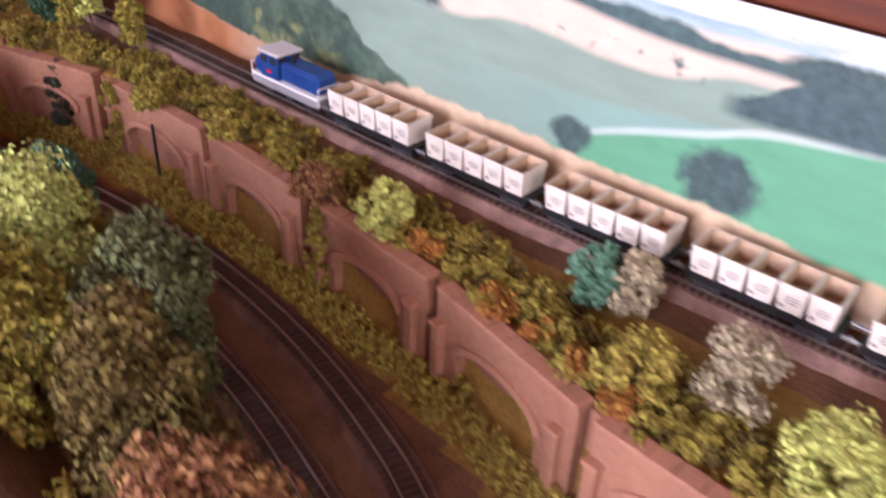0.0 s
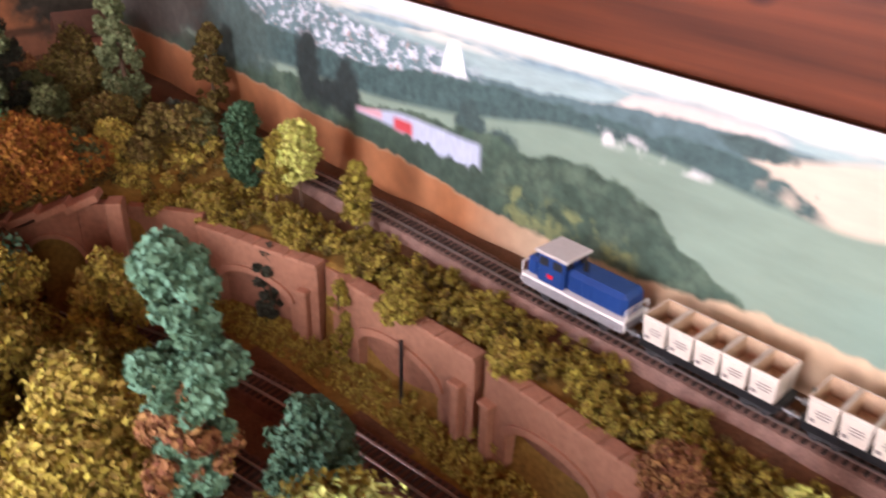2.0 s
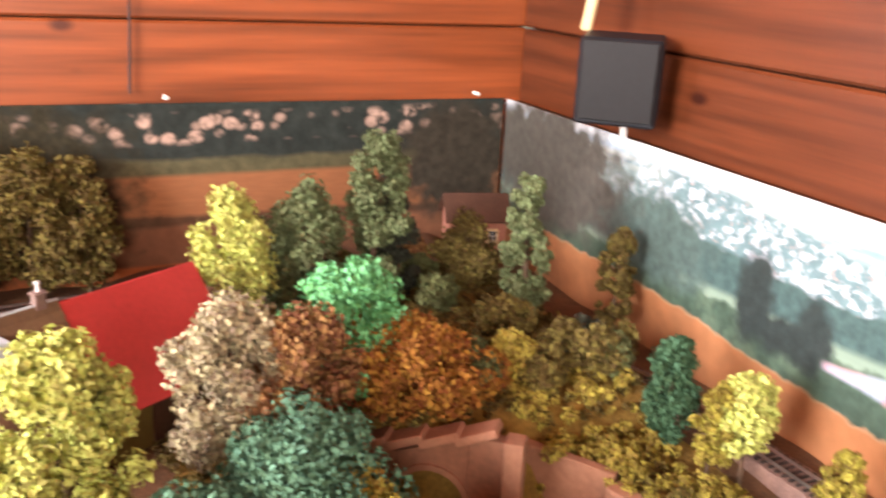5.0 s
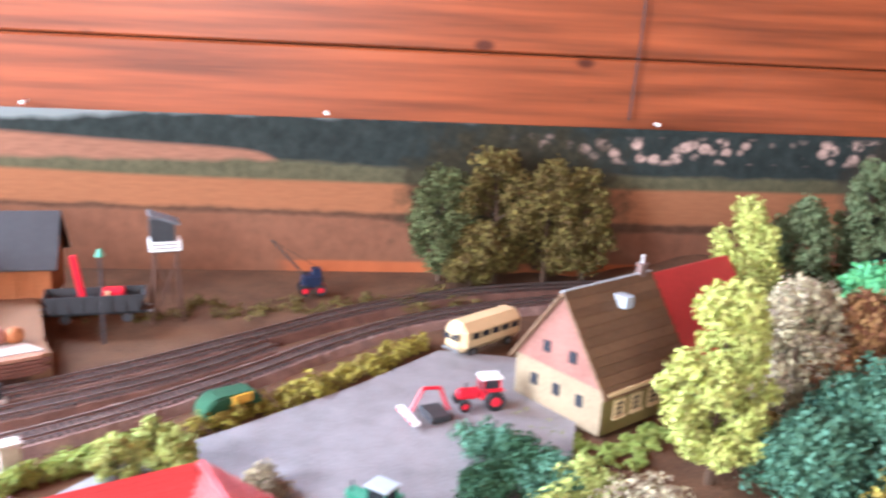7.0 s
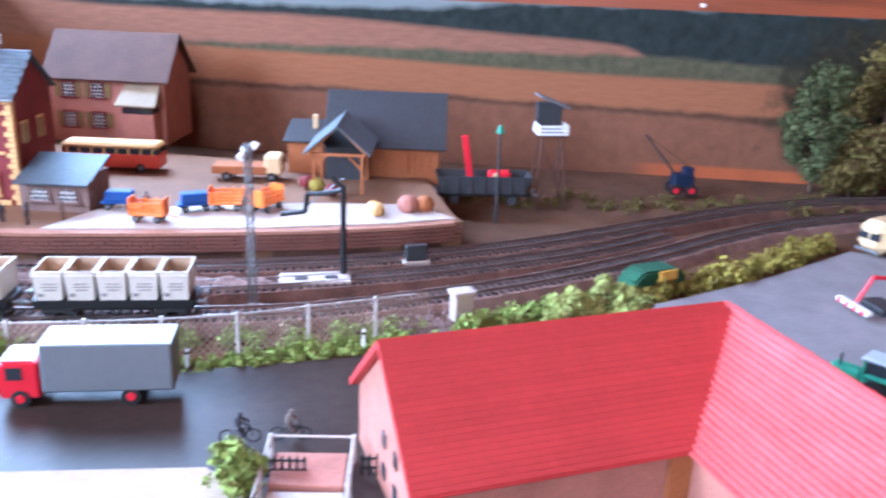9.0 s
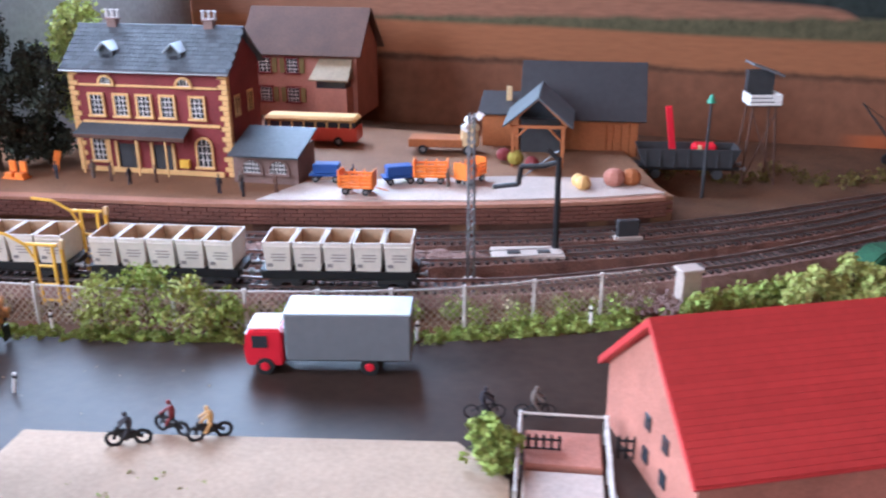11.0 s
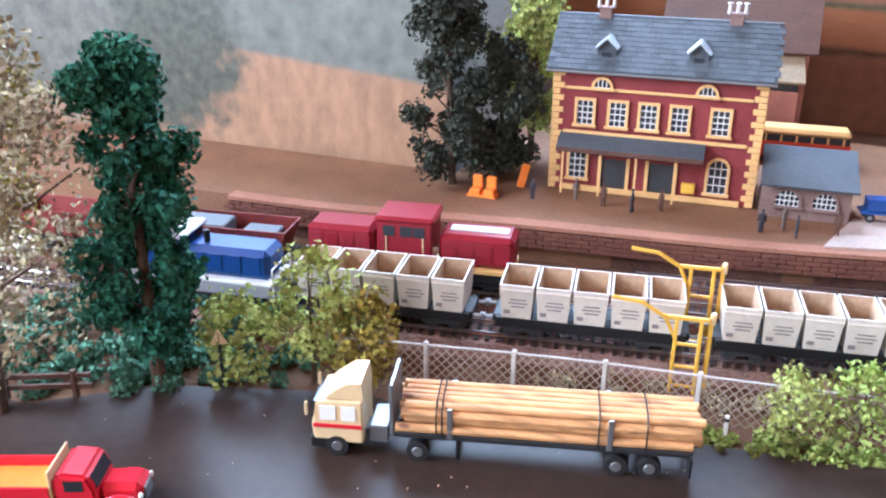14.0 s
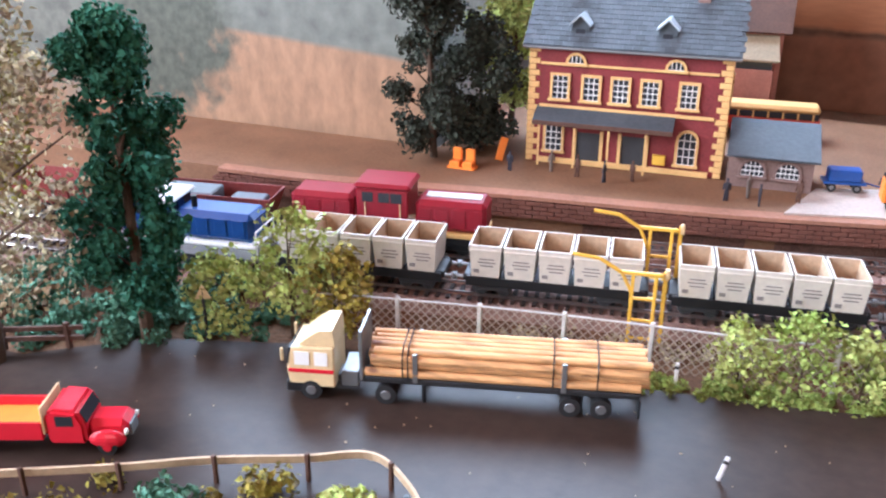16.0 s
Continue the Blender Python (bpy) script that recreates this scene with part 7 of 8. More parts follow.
def handrail():
    t = base("wooden_railing", Matrix.Identity(4), "weathered wooden railing on dark posts beside the road", "railing")
    ctrl = [(-1.82, 0.555, 0), (-1.74, 0.590, 0), (-1.661, 0.629, 0), (-1.62, 0.652, 0), (-1.577, 0.671, 0), (-1.546, 0.686, 0), (-1.520, 0.672, 0), (-1.500, 0.650, 0)]
    pts = line(ctrl, 0.005)
    bm = B()
    along(bm, pts, [(-0.0008, 0.0105), (0.0008, 0.0105), (0.0008, 0.0145), (-0.0008, 0.0145)])
    part("rail", bm, RAILWOOD, t)
    for p in line(ctrl, 0.0455):
        bm = B()
        box(bm, (p.x, p.y - 0.0015, 0.008), (0.0022, 0.0022, 0.017), bev=0.0003)
        part("post", bm, TIMBER_D, t)
    t = base("wooden_railing", Matrix.Identity(4), "low dark timber rail at the wooded roadside", "railing")
    ctrl = [(-1.93, 0.680, 0), (-1.84, 0.702, 0), (-1.765, 0.735, 0)]
    pts = line(ctrl, 0.005)
    for z in (0.006, 0.013):
        bm = B()
        along(bm, pts, [(-0.001, z), (0.001, z), (0.001, z + 0.003), (-0.001, z + 0.003)])
        part("rail", bm, TIMBER_D, t)
    for p in line(ctrl, 0.04):
        bm = B()
        box(bm, (p.x, p.y, 0.009), (0.003, 0.003, 0.018))
        part("post", bm, TIMBER_D, t)


handrail()


def delineator(x, y, tilt=0):
    t = base("marker_post", pose(x, y, 0.0, 0, tilt, 0), "white roadside marker post with a dark band", "marker post", "marker posts")
    bm = B()
    box(bm, (0, 0, 0.0075), (0.0022, 0.0016, 0.015), bev=0.0003)
    part("post", bm, NAIL, t)
    bm = B()
    box(bm, (0, 0, 0.012), (0.0024, 0.0018, 0.002))
    part("band", bm, BLACK, t)


for x, y, tl in ((-1.418, 0.829, 0), (-1.385, 0.748, 12), (-1.045, 0.935, 0), (-1.16, 0.880, 3)):
    delineator(x, y, tl)
t = base("warning_sign", pose(-1.704, 0.770, 0.0, 0, 0, 30), "small warning sign on a dark post", "sign")
bm = B()
rod(bm, (0, 0, 0), (0, 0, 0.036), 0.0011)
part("post", bm, CHASSIS, t)
bm = B()
prism(bm, [(-0.005, 0.030), (0.005, 0.030), (0.0, 0.040)], -0.001, 0.0)
part("board", bm, CREAM, t)
t = base("road_sign", pose(-1.512, 0.652, 0.0, 0, 0, 20), "dark bent signpost at the railing's end", "sign")
bm = B()
rod(bm, (0, 0, 0), (0, 0, 0.024), 0.0012)
rod(bm, (0, 0, 0.018), (0.008, 0, 0.0165), 0.0006, seg=5)
part("post", bm, CHASSIS, t)


def motorbike(x, y, rz, rider, label, pedal=False):
    t = base("bicycle" if pedal else "motorcycle", pose(x, y, 0.0 if pedal else 0.004, 0, 0, rz), label, "bicycle" if pedal else "motorcycle", "two-wheelers")
    r = 0.0042 if not pedal else 0.0044
    for sx in (-1, 1):
        bm = B()
        for k in range(12):
            a0, a1 = k * math.pi / 6, (k + 1) * math.pi / 6
            q = 0.0078 * sx
            rod(bm, (q + r * math.cos(a0), 0, r + r * math.sin(a0)), (q + r * math.cos(a1), 0, r + r * math.sin(a1)), 0.0005 if pedal else 0.0011, seg=5)
        part("wheel", bm, RUBBER, t)
    bm = B()
    w = 0.0005 if pedal else 0.0012
    for a, b in (((-0.0078, 0, r), (-0.002, 0, 0.0085)), ((-0.002, 0, 0.0085), (0.006, 0, 0.0095)), ((0.0078, 0, r), (0.0055, 0, 0.0115)), ((-0.002, 0, 0.0085), (0.001, 0, 0.003)), ((0.001, 0, 0.003), (0.006, 0, 0.0095))):
        rod(bm, a, b, w, seg=5)
    rod(bm, (0.0055, -0.004, 0.0118), (0.0055, 0.004, 0.0118), 0.0005, seg=5)
    if not pedal:
        box(bm, (0, 0, 0.0062), (0.009, 0.0035, 0.005), bev=0.001)
    part("frame", bm, BLACK, t)
    if rider:
        bm = B()
        ball(bm, (-0.001, 0, 0.0140), (0.0020, 0.0022, 0.0042), 8)
        ball(bm, (0.0005, 0, 0.0195), (0.0014, 0.0014, 0.0016), 7)
        for s in (-1, 1):
            rod(bm, (-0.001, s * 0.0014, 0.0105), (0.003, s * 0.0016, 0.0045), 0.0010, seg=5)
            rod(bm, (0.0, s * 0.002, 0.0165), (0.0050, s * 0.0030, 0.0125), 0.0008, seg=5)
        o = finish("figurine", bm, rider)
        o.matrix_world = t.matrix_world.copy()
        tagged(o, "tiny painted figurine seated on a two-wheeler", "figurine", "figurines")


motorbike(-1.092, 0.793, 15, DARKCLOTH, "black bicycle on the road", True)
motorbike(-1.063, 0.801, 12, GREYCLOTH, "black bicycle on the road", True)
motorbike(-1.260, 0.727, 170, BRICKRED, "dark motorcycle in the sandy court")
motorbike(-1.277, 0.710, 205, DARKCLOTH, "dark motorcycle in the sandy court")
motorbike(-1.236, 0.727, 215, STRIPE, "dark motorcycle in the sandy court")


def garden_pen():
    t = base("garden_pen", pose(-1.040, 0.752, 0.0, 0, 0, 8), "small fenced plot with a red-brown bed", "pen")
    bm = B()
    box(bm, (0, 0.010, 0.0045), (0.042, 0.034, 0.005), bev=0.0008)
    part("bed", bm, BRICKPINK, t)
    bm = B()
    box(bm, (0, -0.028, 0.0035), (0.042, 0.036, 0.004), bev=0.0006)
    part("slab", bm, CONCRETE, t)
    for s in (-1, 1):
        for y in (-0.045, -0.01, 0.028):
            bm = B()
            box(bm, (s * 0.024, y, 0.009), (0.0022, 0.0022, 0.018))
            part("post", bm, POSTGREY, t)
        bm = B()
        rod(bm, (s * 0.024, -0.045, 0.017), (s * 0.024, 0.028, 0.017), 0.0008, seg=5)
        rod(bm, (s * 0.024, -0.045, 0.009), (s * 0.024, 0.028, 0.009), 0.0008, seg=5)
        part("rail", bm, POSTGREY, t)
    bm = B()
    rod(bm, (-0.024, 0.028, 0.017), (0.024, 0.028, 0.017), 0.0008, seg=5)
    part("end_rail", bm, POSTGREY, t)


garden_pen()
t = base("mossy_hut", pose(-0.815, 1.102, 0.0, 0, 0, 35), "low green mossy hut with a yellow board at the hedge", "hut")
bm = B()
prism(bm, [(-0.030, 0), (0.030, 0), (0.030, 0.011), (0.022, 0.020), (-0.018, 0.022), (-0.030, 0.013)], -0.010, 0.014)
bmesh.ops.bevel(bm, geom=bm.edges[:], offset=0.002, segments=2, affect="EDGES")
part("hut_body", bm, MOSSGREEN, t)
bm = B()
box(bm, (0.006, -0.0125, 0.017), (0.020, 0.002, 0.009), bev=0.0004)
part("board", bm, YELLOW, t, "yellow board")


def picket_fence(x, y, rz, length):
    t = base("picket_fence", pose(x, y, 0.002, 0, 0, rz), "short black picket fence beside the garden plot", "fence", "picket fences")
    for z in (0.005, 0.011):
        bm = B()
        box(bm, (length / 2, 0, z), (length, 0.0008, 0.0012))
        part("rail", bm, BLACK, t)
    n = int(length / 0.0042)
    for k in range(n + 1):
        bm = B()
        prism(bm, [(k * 0.0042 - 0.0008, 0), (k * 0.0042 + 0.0008, 0), (k * 0.0042 + 0.0008, 0.013), (k * 0.0042, 0.0148), (k * 0.0042 - 0.0008, 0.013)], -0.0008, 0.0)
        part("picket", bm, BLACK, t)


picket_fence(-1.064, 0.757, 8, 0.022)
picket_fence(-1.012, 0.768, 8, 0.014)


# the fence-side pebbles and dry stones
def stones(name, label, n, region, smin, smax, m, seed):
    rng = random.Random(seed)
    verts, faces = [], []
    for _ in range(n):
        x, y = region(rng)
        s = rng.uniform(smin, smax)
        b = len(verts)
        z = max(height(x, y), 0.0) if y > 0.55 and x < -0.4 else height(x, y)
        for dx, dy, dz in ((1, 0, 0), (-1, 0, 0), (0, 1, 0), (0, -1, 0), (0, 0, 1), (0, 0, -0.6)):
            verts.append((x + dx * s * rng.uniform(0.6, 1.2), y + dy * s * rng.uniform(0.6, 1.2), z + s * 0.3 + dz * s * rng.uniform(0.5, 1)))
        for f in ((0, 2, 4), (2, 1, 4), (1, 3, 4), (3, 0, 4), (2, 0, 5), (1, 2, 5), (3, 1, 5), (0, 3, 5)):
            faces.append([b + k for k in f])
    me = bpy.data.meshes.new(name)
    me.from_pydata(verts, [], faces)
    me.materials.append(m)
    return tagged(new(name, me), label, "gravel", kind="stuff")


stones("yard_gravel", "loose grey gravel on the farm yard", 2600, lambda r: (r.uniform(-0.72, -0.56), r.uniform(0.76, 1.0)), 0.0008, 0.0022, GRAVEL, 3)
stones("road_crumbs", "small pale crumbs lying on the road", 60, lambda r: (r.uniform(-1.75, -1.2), r.uniform(0.66, 0.8)), 0.0004, 0.0010, BOXIN, 4)
stones("rubble", "dark rubble beside the tracks", 500, lambda r: (r.gauss(-1.0, 0.02), r.gauss(0.985, 0.012)), 0.001, 0.003, BRICKGREY, 6)


# ---------------------------------------------------------------- trees and undergrowth
T = tree
# woods by the station end
T(-1.740, 0.757, 0.0, 0.215, 0.034, L_POPLAR, "tall dark green poplar beside the road", 1, 0.08, True, 6500, 0.0032)
T(-1.808, 0.700, 0.0, 0.240, 0.058, L_GREY, "thin grey-green tree with pale leaves", 2, 0.12, False, 2300, 0.0028)
T(-1.93, 0.80, 0.0, 0.20, 0.06, L_OLIVE, "olive tree behind the road bend", 3, 0.2, False, 2600, 0.0036)
T(-1.683, 1.100, 0.026, 0.180, 0.040, L_DARK, "dark tree beside the station", 4, 0.04, True, 4200, 0.0034)
T(-1.640, 1.20, 0.026, 0.165, 0.040, L_LIME, "light green tree behind the station", 5, 0.2, False, 2600, 0.0036)
T(-1.648, 1.135, 0.026, 0.130, 0.034, L_DARK, "dark shrub tree beside the station", 7, 0.05, False, 2000, 0.0036)
T(-1.660, 0.802, 0.0, 0.080, 0.034, L_LIME, "sparse yellow-green bush at the fence", 8, 0.2, False, 620, 0.0030, "bush")
T(-1.630, 0.806, 0.0, 0.058, 0.028, L_GOLD, "sparse yellow-green bush at the fence", 9, 0.1, False, 560, 0.0030, "bush")
T(-1.702, 0.788, 0.0, 0.052, 0.028, L_LIME, "low yellow-green bush at the fence", 10, 0.1, False, 480, 0.0030, "bush")
for i, (x, y, h, r) in enumerate(((-1.385, 0.842, 0.042, 0.022), (-1.350, 0.846, 0.048, 0.026), (-1.318, 0.852, 0.040, 0.022), (-1.300, 0.858, 0.030, 0.018))):
    T(x, y, 0.0, h, r, HEDGE if i % 2 else L_LIME, "light green bush growing at the mesh fence", 20 + i, 0.12, False, 300, 0.0026, "bush")
scrub("fence_grass", "green tufts along the foot of the fence", [(p.x, p.y - 0.006, 0.012, 0.004) for p in line([(-1.55, 0.812, 0), (-1.42, 0.832, 0), (-1.27, 0.862, 0), (-1.17, 0.885, 0), (-1.08, 0.928, 0), (-1.0, 0.965, 0)], 0.016)], HEDGE, 16000, 0.0014, 31, lump=0.5)
scrub("court_grass", "light green grass between shed and court", [(-1.285 + 0.02 * k, 0.672 + 0.004 * k, 0.014, 0.003) for k in range(4)], HEDGE, 3600, 0.0014, 37, lump=0.5)
scrub("track_weeds", "pale weeds between fence and track", [(-1.52 + k * 0.034, 0.852 + k * 0.0052 + 0.0003 * k * k, 0.014, 0.003) for k in range(15)], L_GREY, 2600, 0.0014, 32)
scrub("roadside_moss", "dark green moss under the trees", [(-1.74, 0.79, 0.03, 0.006), (-1.79, 0.755, 0.035, 0.006), (-1.84, 0.74, 0.04, 0.006), (-1.68, 0.81, 0.02, 0.004), (-1.77, 0.82, 0.04, 0.008), (-1.72, 0.825, 0.03, 0.006), (-1.70, 0.80, 0.03, 0.006), (-1.81, 0.79, 0.05, 0.010), (-1.76, 0.77, 0.03, 0.01), (-1.87, 0.79, 0.05, 0.01)], L_TEAL, 14000, 0.0020, 33)
scrub("railing_grass", "dry grass below the railing", [(-1.66, 0.60, 0.04, 0.004), (-1.58, 0.64, 0.03, 0.004), (-1.53, 0.645, 0.025, 0.004), (-1.74, 0.56, 0.05, 0.004)], L_OLIVE, 3200, 0.0018, 34)
T(-1.535, 0.632, 0.0, 0.026, 0.020, L_LIME, "lime bush beside the railing", 35, 0.1, False, 900, 0.0026, "bush")
T(-1.615, 0.612, 0.0, 0.018, 0.022, L_TEAL, "low blue-green bush below the railing", 36, 0.1, False, 800, 0.0026, "bush")
# hedge between yard and tracks
hedge_line = line([(-0.985, 0.968, 0), (-0.93, 1.005, 0), (-0.87, 1.052, 0)], 0.008)
scrub("hedge", "bright green clipped hedge beside the yard", [(p.x, p.y, 0.010, 0.010) for p in hedge_line], HEDGE, 3600, 0.0022, 40, kind="", category="hedge")
scrub("dark_hedge", "olive hedge curving along the tracks", [(p.x, p.y, 0.014, 0.010) for p in line([(-0.84, 1.072, 0), (-0.76, 1.13, 0), (-0.68, 1.20, 0), (-0.62, 1.27, 0)], 0.009)], L_OLIVE, 4200, 0.0024, 41, kind="", category="hedge")
for i, (x, y, h) in enumerate(((-0.892, 0.985, 0.040), (-0.862, 0.995, 0.048), (-0.842, 0.985, 0.034))):
    T(x, y, 0.0, h, 0.020, L_LIME, "pale green bush behind the barn roof", 42 + i, 0.1, False, 900, 0.0026, "bush")
T(-1.078, 0.742, 0.0, 0.030, 0.016, HEDGE, "bright green round bush at the court", 46, 0.05, False, 900, 0.0026, "bush")
T(-0.775, 0.955, 0.0, 0.022, 0.020, L_GREY, "dry brown bush by the barn", 47, 0.05, False, 700, 0.0024, "bush")
# farm garden
scrub("garden_lawn", "light green lawn round the farmhouse", [(-0.535, 1.085, 0.014, 0.002), (-0.522, 1.062, 0.016, 0.002), (-0.508, 1.040, 0.018, 0.002), (-0.490, 1.018, 0.020, 0.002), (-0.462, 1.012, 0.022, 0.002), (-0.440, 1.035, 0.018, 0.002), (-0.415, 1.055, 0.018, 0.002)], HEDGE, 14000, 0.0014, 48, lump=0.45)
for i, (x, y, h, r, m) in enumerate(((-0.585, 1.015, 0.026, 0.028, L_TEAL), (-0.560, 0.985, 0.024, 0.030, L_GREEN), (-0.545, 0.945, 0.028, 0.034, L_TEAL), (-0.600, 0.950, 0.022, 0.026, L_GREEN), (-0.555, 0.895, 0.030, 0.030, L_LIME), (-0.52, 0.93, 0.036, 0.03, L_LIME), (-0.50, 0.87, 0.05, 0.045, L_GREY), (-0.58, 0.86, 0.022, 0.024, L_LIME))):
    T(x, y, 0.0, h, r, m, "low garden bush by the farmhouse", 50 + i, 0.05, False, 1000, 0.0028, "bush")
# the autumn wood seen over the valley
T(-0.402, 0.965, 0.0, 0.178, 0.046, L_YELLOW, "bright yellow-green tree with a dense crown", 60, 0.12, False, 6500, 0.0036)
T(-0.285, 1.060, 0.0, 0.148, 0.050, L_GREY, "pale grey-brown autumn tree in the wood", 61, 0.15, False, 5000, 0.0038)
T(-0.240, 1.040, 0.0, 0.140, 0.044, L_BROWN, "brown autumn tree in the wood", 62, 0.15, False, 4000, 0.0038)
T(-0.182, 1.105, 0.0, 0.155, 0.054, L_MINT, "mint green tree with a bright crown", 63, 0.15, False, 5000, 0.0038)
T(-0.258, 0.962, -0.02, 0.118, 0.066, L_TEAL, "spreading blue-green tree in the wood", 64, 0.1, False, 6500, 0.0038)
T(-0.335, 0.930, -0.01, 0.085, 0.045, L_TEAL, "blue-green bushy tree in the wood", 65, 0.1, False, 3500, 0.0036)
T(-0.128, 1.075, 0.02, 0.085, 0.052, L_ORANGE, "orange-brown autumn tree above the tunnel", 66, 0.1, False, 5000, 0.0038)
T(-0.060, 1.085, 0.02, 0.045, 0.032, L_ORANGE, "brown autumn tree in the wood", 67, 0.15, False, 3000, 0.0036)
T(-0.245, 1.265, 0.0, 0.178, 0.040, L_YELLOW, "yellow-green tree behind the wood", 68, 0.15, False, 3600, 0.0038)
T(-0.165, 1.300, 0.0, 0.176, 0.046, L_SAGE, "sage green tree behind the wood", 69, 0.15, False, 3600, 0.0038)
T(-0.092, 1.292, 0.01, 0.218, 0.034, L_SAGE, "tall slim sage green tree in the corner wood", 70, 0.1, True, 4200, 0.0036)
T(-0.045, 1.330, 0.01, 0.170, 0.026, L_DARK, "slim dark tree in the corner wood", 71, 0.1, True, 2500, 0.0036)
T(0.050, 1.200, 0.01, 0.190, 0.024, L_SAGE, "slim sage green tree beside the curve", 72, 0.1, True, 3600, 0.0036)
T(0.045, 1.330, 0.01, 0.105, 0.038, L_DUSK, "round dark olive tree by the cottage", 73, 0.15, False, 2500, 0.0036)
T(0.160, 1.200, 0.005, 0.125, 0.020, L_DUSK, "slim brown-green tree before the picture", 74, 0.1, True, 2200, 0.0034)
T(0.078, 0.993, 0.0, 0.105, 0.021, L_GREEN, "slim dark green shrub beside the line", 75, 0.05, True, 2400, 0.0034)
T(0.100, 0.922, 0.0, 0.098, 0.024, L_YELLOW, "bright yellow bush tree beside the line", 76, 0.22, False, 2600, 0.0034)
T(0.080, 0.940, 0.0, 0.085, 0.018, L_OLIVE, "pale olive bush beside the line", 77, 0.1, False, 1500, 0.0034)
T(0.104, 0.832, 0.0, 0.080, 0.016, L_OLIVE, "slim olive shrub beside the line", 78, 0.1, True, 1600, 0.0032)
T(-0.022, 1.098, 0.015, 0.060, 0.024, L_GOLD, "golden bush in the wood", 79, 0.1, False, 1800, 0.0034)
rngt = random.Random(77)
for i in range(30):
    x, y = rngt.uniform(-0.30, 0.09), rngt.uniform(1.06, 1.40)
    if x > 0.05 and y > 1.15:
        continue
    mt = (L_DUSK, L_BROWN, L_DUSK, L_MOSS, L_DUSK, L_DARK)[i % 6]
    T(x, y, height(x, y), rngt.uniform(0.03, 0.06), rngt.uniform(0.018, 0.030), mt, "low autumn bush in the corner wood", 90 + i, 0.05, False, 1300, 0.0036, "bush")
# big trees before the brown fields
for i, (x, y, h, r, m) in enumerate(((-0.570, 1.510, 0.165, 0.046, L_MOSS), (-0.49, 1.505, 0.192, 0.052, L_DUSK), (-0.42, 1.505, 0.178, 0.046, L_DUSK), (-0.360, 1.515, 0.165, 0.042, L_DUSK), (-0.53, 1.485, 0.085, 0.038, L_DUSK))):
    T(x, y, 0.0, h, r, m, "dark olive tree standing before the backdrop", 120 + i, 0.05, False, 3000, 0.0040)
# valley trees near the first stretch
T(-0.232, 0.545, -0.02, 0.258, 0.025, L_TEAL, "tall blue-green poplar in the valley", 130, 0.35, True, 6000, 0.0038)
T(-0.235, 0.535, -0.05, 0.215, 0.026, L_BROWN, "reddish brown slim tree in the valley", 131, 0.2, True, 4500, 0.0036)
T(-0.138, 0.885, -0.09, 0.128, 0.034, L_GOLD, "golden bush tree before the tunnel", 132, 0.1, False, 4500, 0.0036)
T(-0.222, 0.935, -0.08, 0.135, 0.050, L_GOLD, "broad golden tree before the tunnel", 133, 0.1, False, 6500, 0.0036)
T(-0.212, 0.452, -0.09, 0.200, 0.062, L_LIME, "pale lime tree in the valley", 134, 0.2, False, 6000, 0.0036)
T(-0.115, 0.610, -0.09, 0.118, 0.034, L_TEAL, "blue-green bush tree beside the sunken track", 135, 0.15, False, 3200, 0.0036)
T(-0.180, 0.330, -0.09, 0.195, 0.045, L_MOSS, "dark mossy green tree in the valley", 136, 0.15, False, 4200, 0.0040)
T(-0.235, 0.250, -0.09, 0.200, 0.045, L_DUSK, "dark olive brown tree in the valley", 137, 0.15, False, 4200, 0.0040)
T(-0.150, 0.530, -0.09, 0.120, 0.045, L_OLIVE, "olive tree beside the sunken track", 138, 0.1, False, 3000, 0.0040)
T(-0.265, 0.40, -0.07, 0.165, 0.055, L_OLIVE, "olive golden tree in the valley", 139, 0.1, False, 4200, 0.0040)
T(-0.255, 0.70, -0.06, 0.130, 0.055, L_GOLD, "golden tree in the valley", 140, 0.1, False, 3600, 0.0040)
T(-0.175, 0.72, -0.09, 0.085, 0.045, L_OLIVE, "olive bush beside the sunken track", 141, 0.05, False, 3000, 0.0036)
T(-0.270, 0.15, -0.07, 0.150, 0.05, L_BROWN, "brown tree in the valley", 142, 0.1, False, 3600, 0.0040)
T(-0.20, 0.82, -0.09, 0.10, 0.045, L_OLIVE, "olive bush in the valley", 143, 0.05, False, 2600, 0.0038)
T(-0.285, 0.84, -0.05, 0.135, 0.058, L_GOLD, "golden bush above the valley", 144, 0.05, False, 3000, 0.0038)
# bank above the arched wall
bank = []
for i in range(34):
    y = -0.15 + i * 0.034
    bank.append((wall_x(y) + 0.030 + 0.012 * math.sin(i * 2.3), y, 0.022, 0.012))
scrub("bank_growth", "olive undergrowth on the bank above the wall", bank + [(x + 0.026, y + 0.01, r, h * 0.5) for x, y, r, h in bank], L_OLIVE, 60000, 0.0016, 150, lump=0.6)
scrub("bank_growth", "dark brown-green undergrowth on the bank", [(x + 0.012, y - 0.012, r, h * 0.6) for x, y, r, h in bank], L_DUSK, 26000, 0.0016, 153, lump=0.6)
scrub("bank_tufts", "golden tufts on the bank above the wall", [(x + 0.016 * math.sin(k * 1.7), y + 0.01, r * 0.8, h) for k, (x, y, r, h) in enumerate(bank)] + [(x + 0.034, y - 0.012, r * 0.7, h * 0.4) for x, y, r, h in bank][::2], L_GOLD, 26000, 0.0016, 151, lump=0.55)
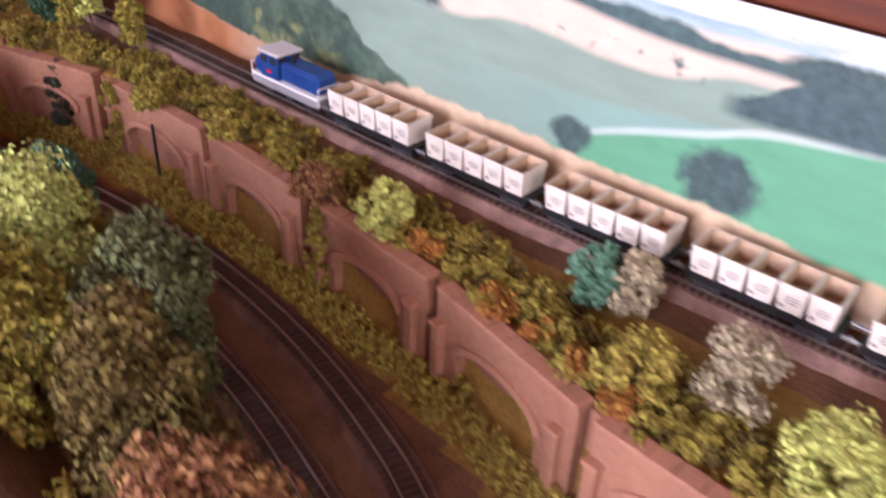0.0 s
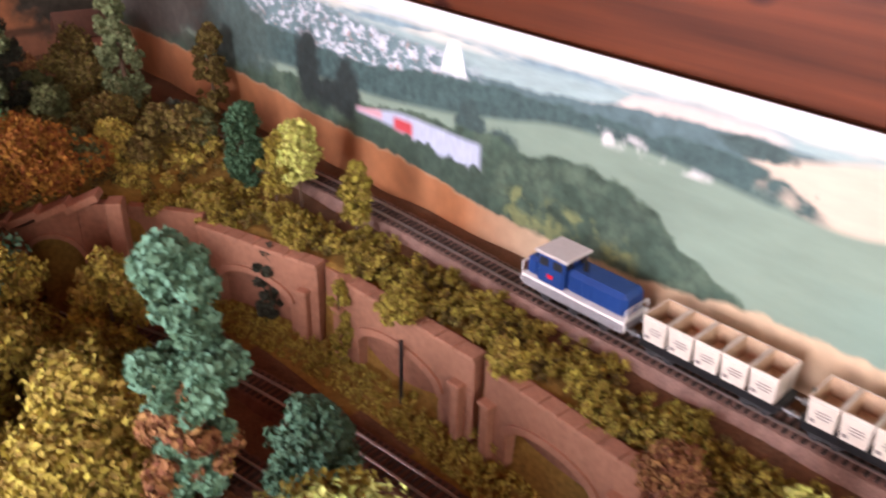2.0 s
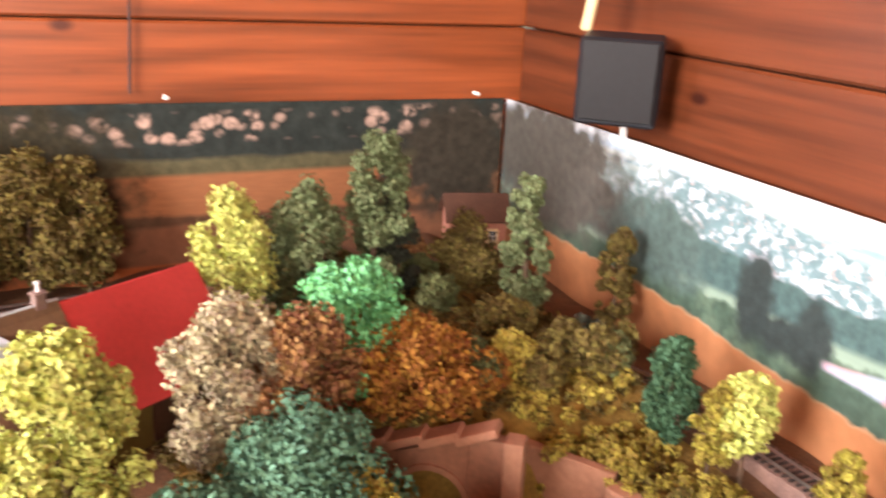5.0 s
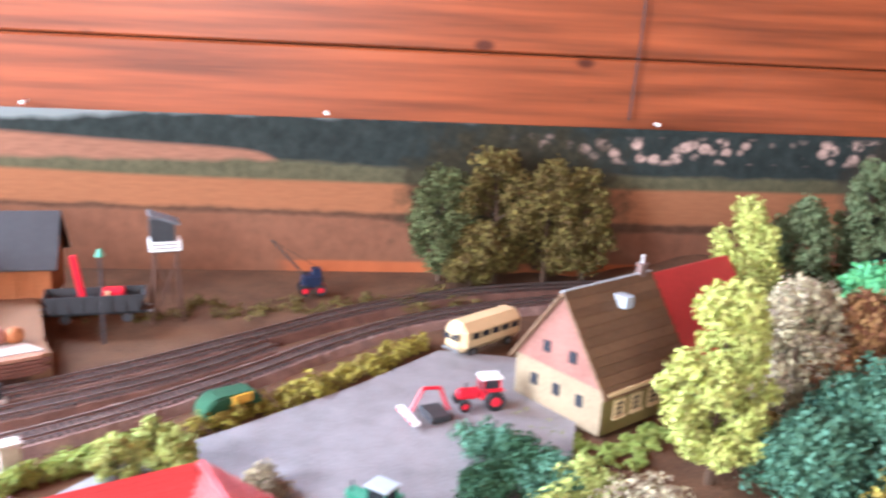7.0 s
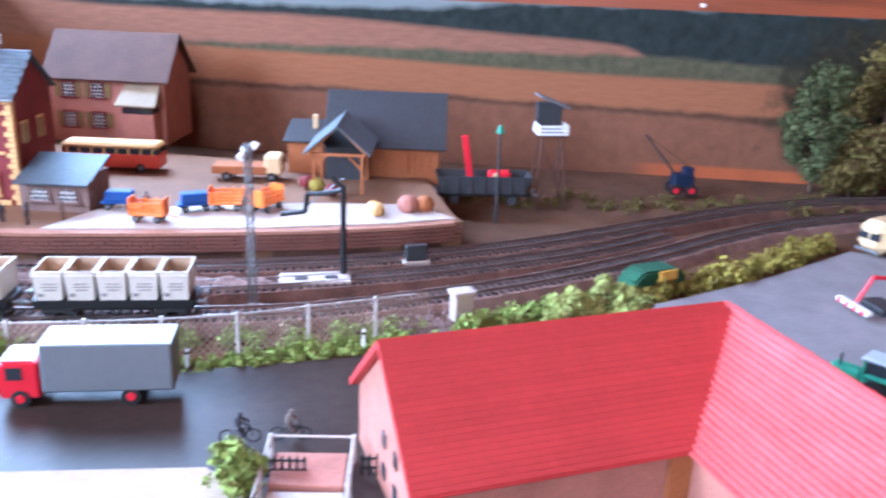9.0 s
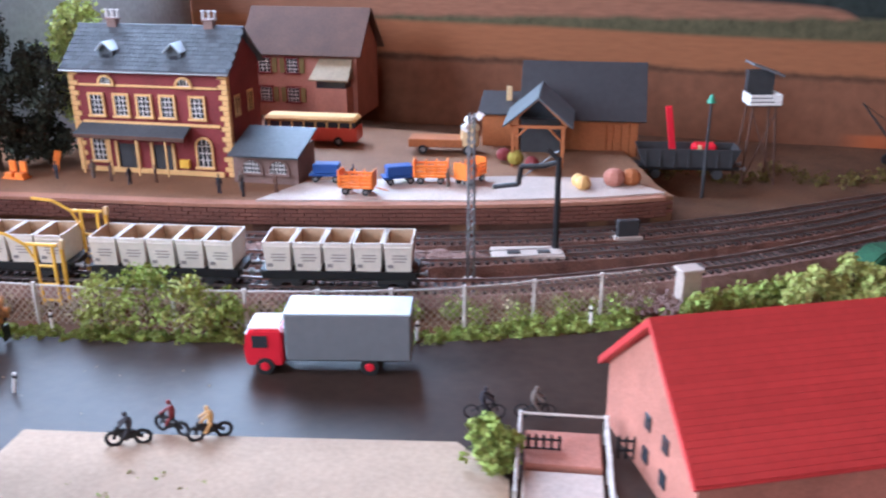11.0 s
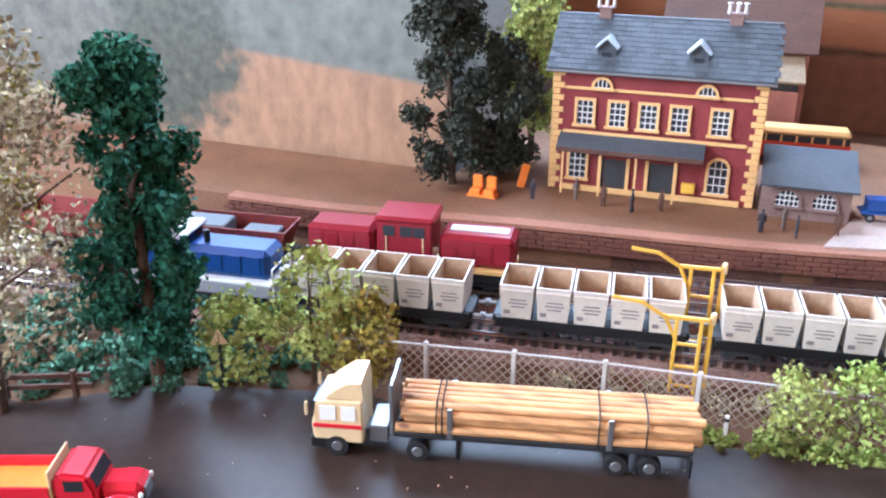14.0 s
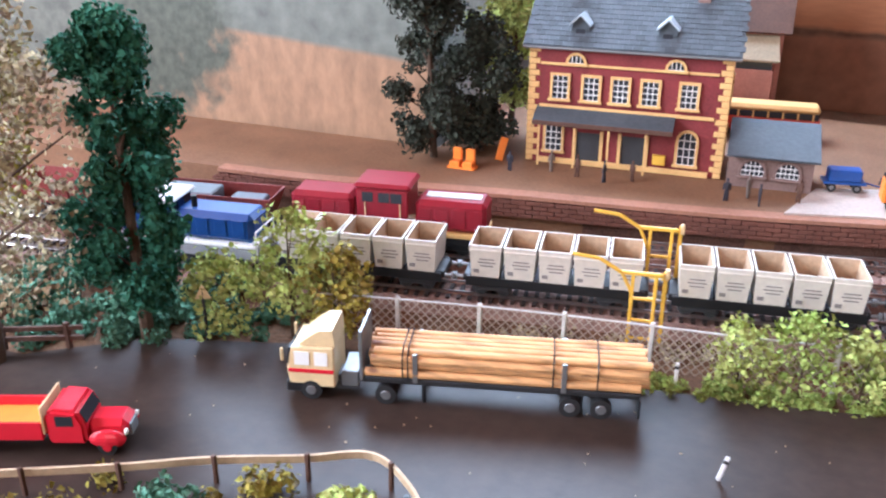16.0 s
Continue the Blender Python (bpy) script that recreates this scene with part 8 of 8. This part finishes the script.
scrub("bank_tufts", "orange tufts on the bank above the wall", [(wall_x(y) + 0.02, y, 0.016, 0.010) for y in (0.32, 0.27, 0.18, 0.14, 0.09, 0.05)], L_ORANGE, 6000, 0.0019, 152)
for i, (x, y, h, r, m) in enumerate(((0.030, 0.315, 0.055, 0.022, L_YELLOW), (0.095, 0.110, 0.045, 0.022, L_GREY), (0.085, 0.135, 0.050, 0.022, L_TEAL), (0.010, 0.055, 0.050, 0.028, L_GOLD), (0.052, 0.0, 0.062, 0.030, L_GREY), (0.02, -0.085, 0.055, 0.035, L_YELLOW), (0.030, 0.40, 0.034, 0.024, L_BROWN), (0.045, 0.56, 0.028, 0.02, L_GOLD), (0.03, 0.68, 0.024, 0.02, L_OLIVE))):
    T(x, y, -0.002, h, r, m, "small autumn bush on the bank", 160 + i, 0.08, False, 1300, 0.0030, "bush")
# ivy on the wall joints, grass at its foot
for y, m in ((0.758, L_OLIVE), (0.392, L_OLIVE), (0.86, L_DARK)):
    T(wall_x(y) - 0.010, y, -0.095, 0.105, 0.014, m, "ivy growing up the arched wall", 170 + int(y * 100), 0.0, True, 1300, 0.0028, "bush")
scrub("valley_grass", "golden dry grass below the arched wall", [(wall_x(y) - 0.024, y, 0.016, 0.004) for y in np.arange(-0.2, 0.98, 0.016)], L_GOLD, 34000, 0.0014, 180, lump=0.42)
scrub("valley_grass", "olive grass beside the sunken tracks", [(-0.20 + 0.03 * math.sin(k), 0.0 + 0.03 * k, 0.03, 0.004) for k in range(30)], L_OLIVE, 5000, 0.0026, 181)
scrub("wood_floor", "brown leaf litter in the corner wood", [(-0.30 + 0.045 * i, 1.06 + 0.045 * j, 0.035, 0.006) for i in range(9) for j in range(8)], L_DUSK, 34000, 0.0020, 182, lump=0.7)
for i in range(9):
    bm = B()
    y = 0.02 + i * 0.045
    rod(bm, (0.183, y, 0.0), (0.183, y, 0.013), 0.0010, seg=6)
    ball(bm, (0.183, y, 0.015), (0.002, 0.002, 0.003), 6)
    o = finish("line_marker", bm, CHASSIS)
    tagged(o, "small dark marker standing beside the line", "marker", "markers along the line")
scrub("wood_tufts", "golden tufts at the edge of the corner wood", [(-0.09 + 0.03 * i + 0.01 * math.sin(9 * i + j), 0.985 + 0.03 * j + 0.18 * max(0, 0.02 - 0.02 * i), 0.020, 0.010) for i in range(6) for j in range(5) if -0.09 + 0.03 * i > wall_x(min(0.985 + 0.03 * j, 1.02)) + 0.015], L_GOLD, 9000, 0.0024, 183)
scrub("valley_floor_growth", "golden brown growth on the valley floor", [(-0.24 + 0.035 * math.sin(2.1 * k), 0.05 + 0.027 * k, 0.035, 0.014) for k in range(34)], L_GOLD, 12000, 0.0028, 184)
scrub("line_grass", "green and pale grass between fence and tracks", [(x, y, 0.018, 0.004) for x, y in ((-1.30, 0.885), (-1.26, 0.893), (-1.22, 0.902), (-1.18, 0.912), (-1.14, 0.925), (-1.10, 0.94), (-1.06, 0.955), (-1.02, 0.972))], HEDGE, 3600, 0.0016, 185)
scrub("field_edge_grass", "dry green tufts below the brown fields", [(-1.0 + 0.03 * k, 1.36 + 0.02 * math.sin(k * 1.9) + 0.004 * k, 0.022, 0.004) for k in range(16)], L_DUSK, 4200, 0.0018, 186)
platform_edge()
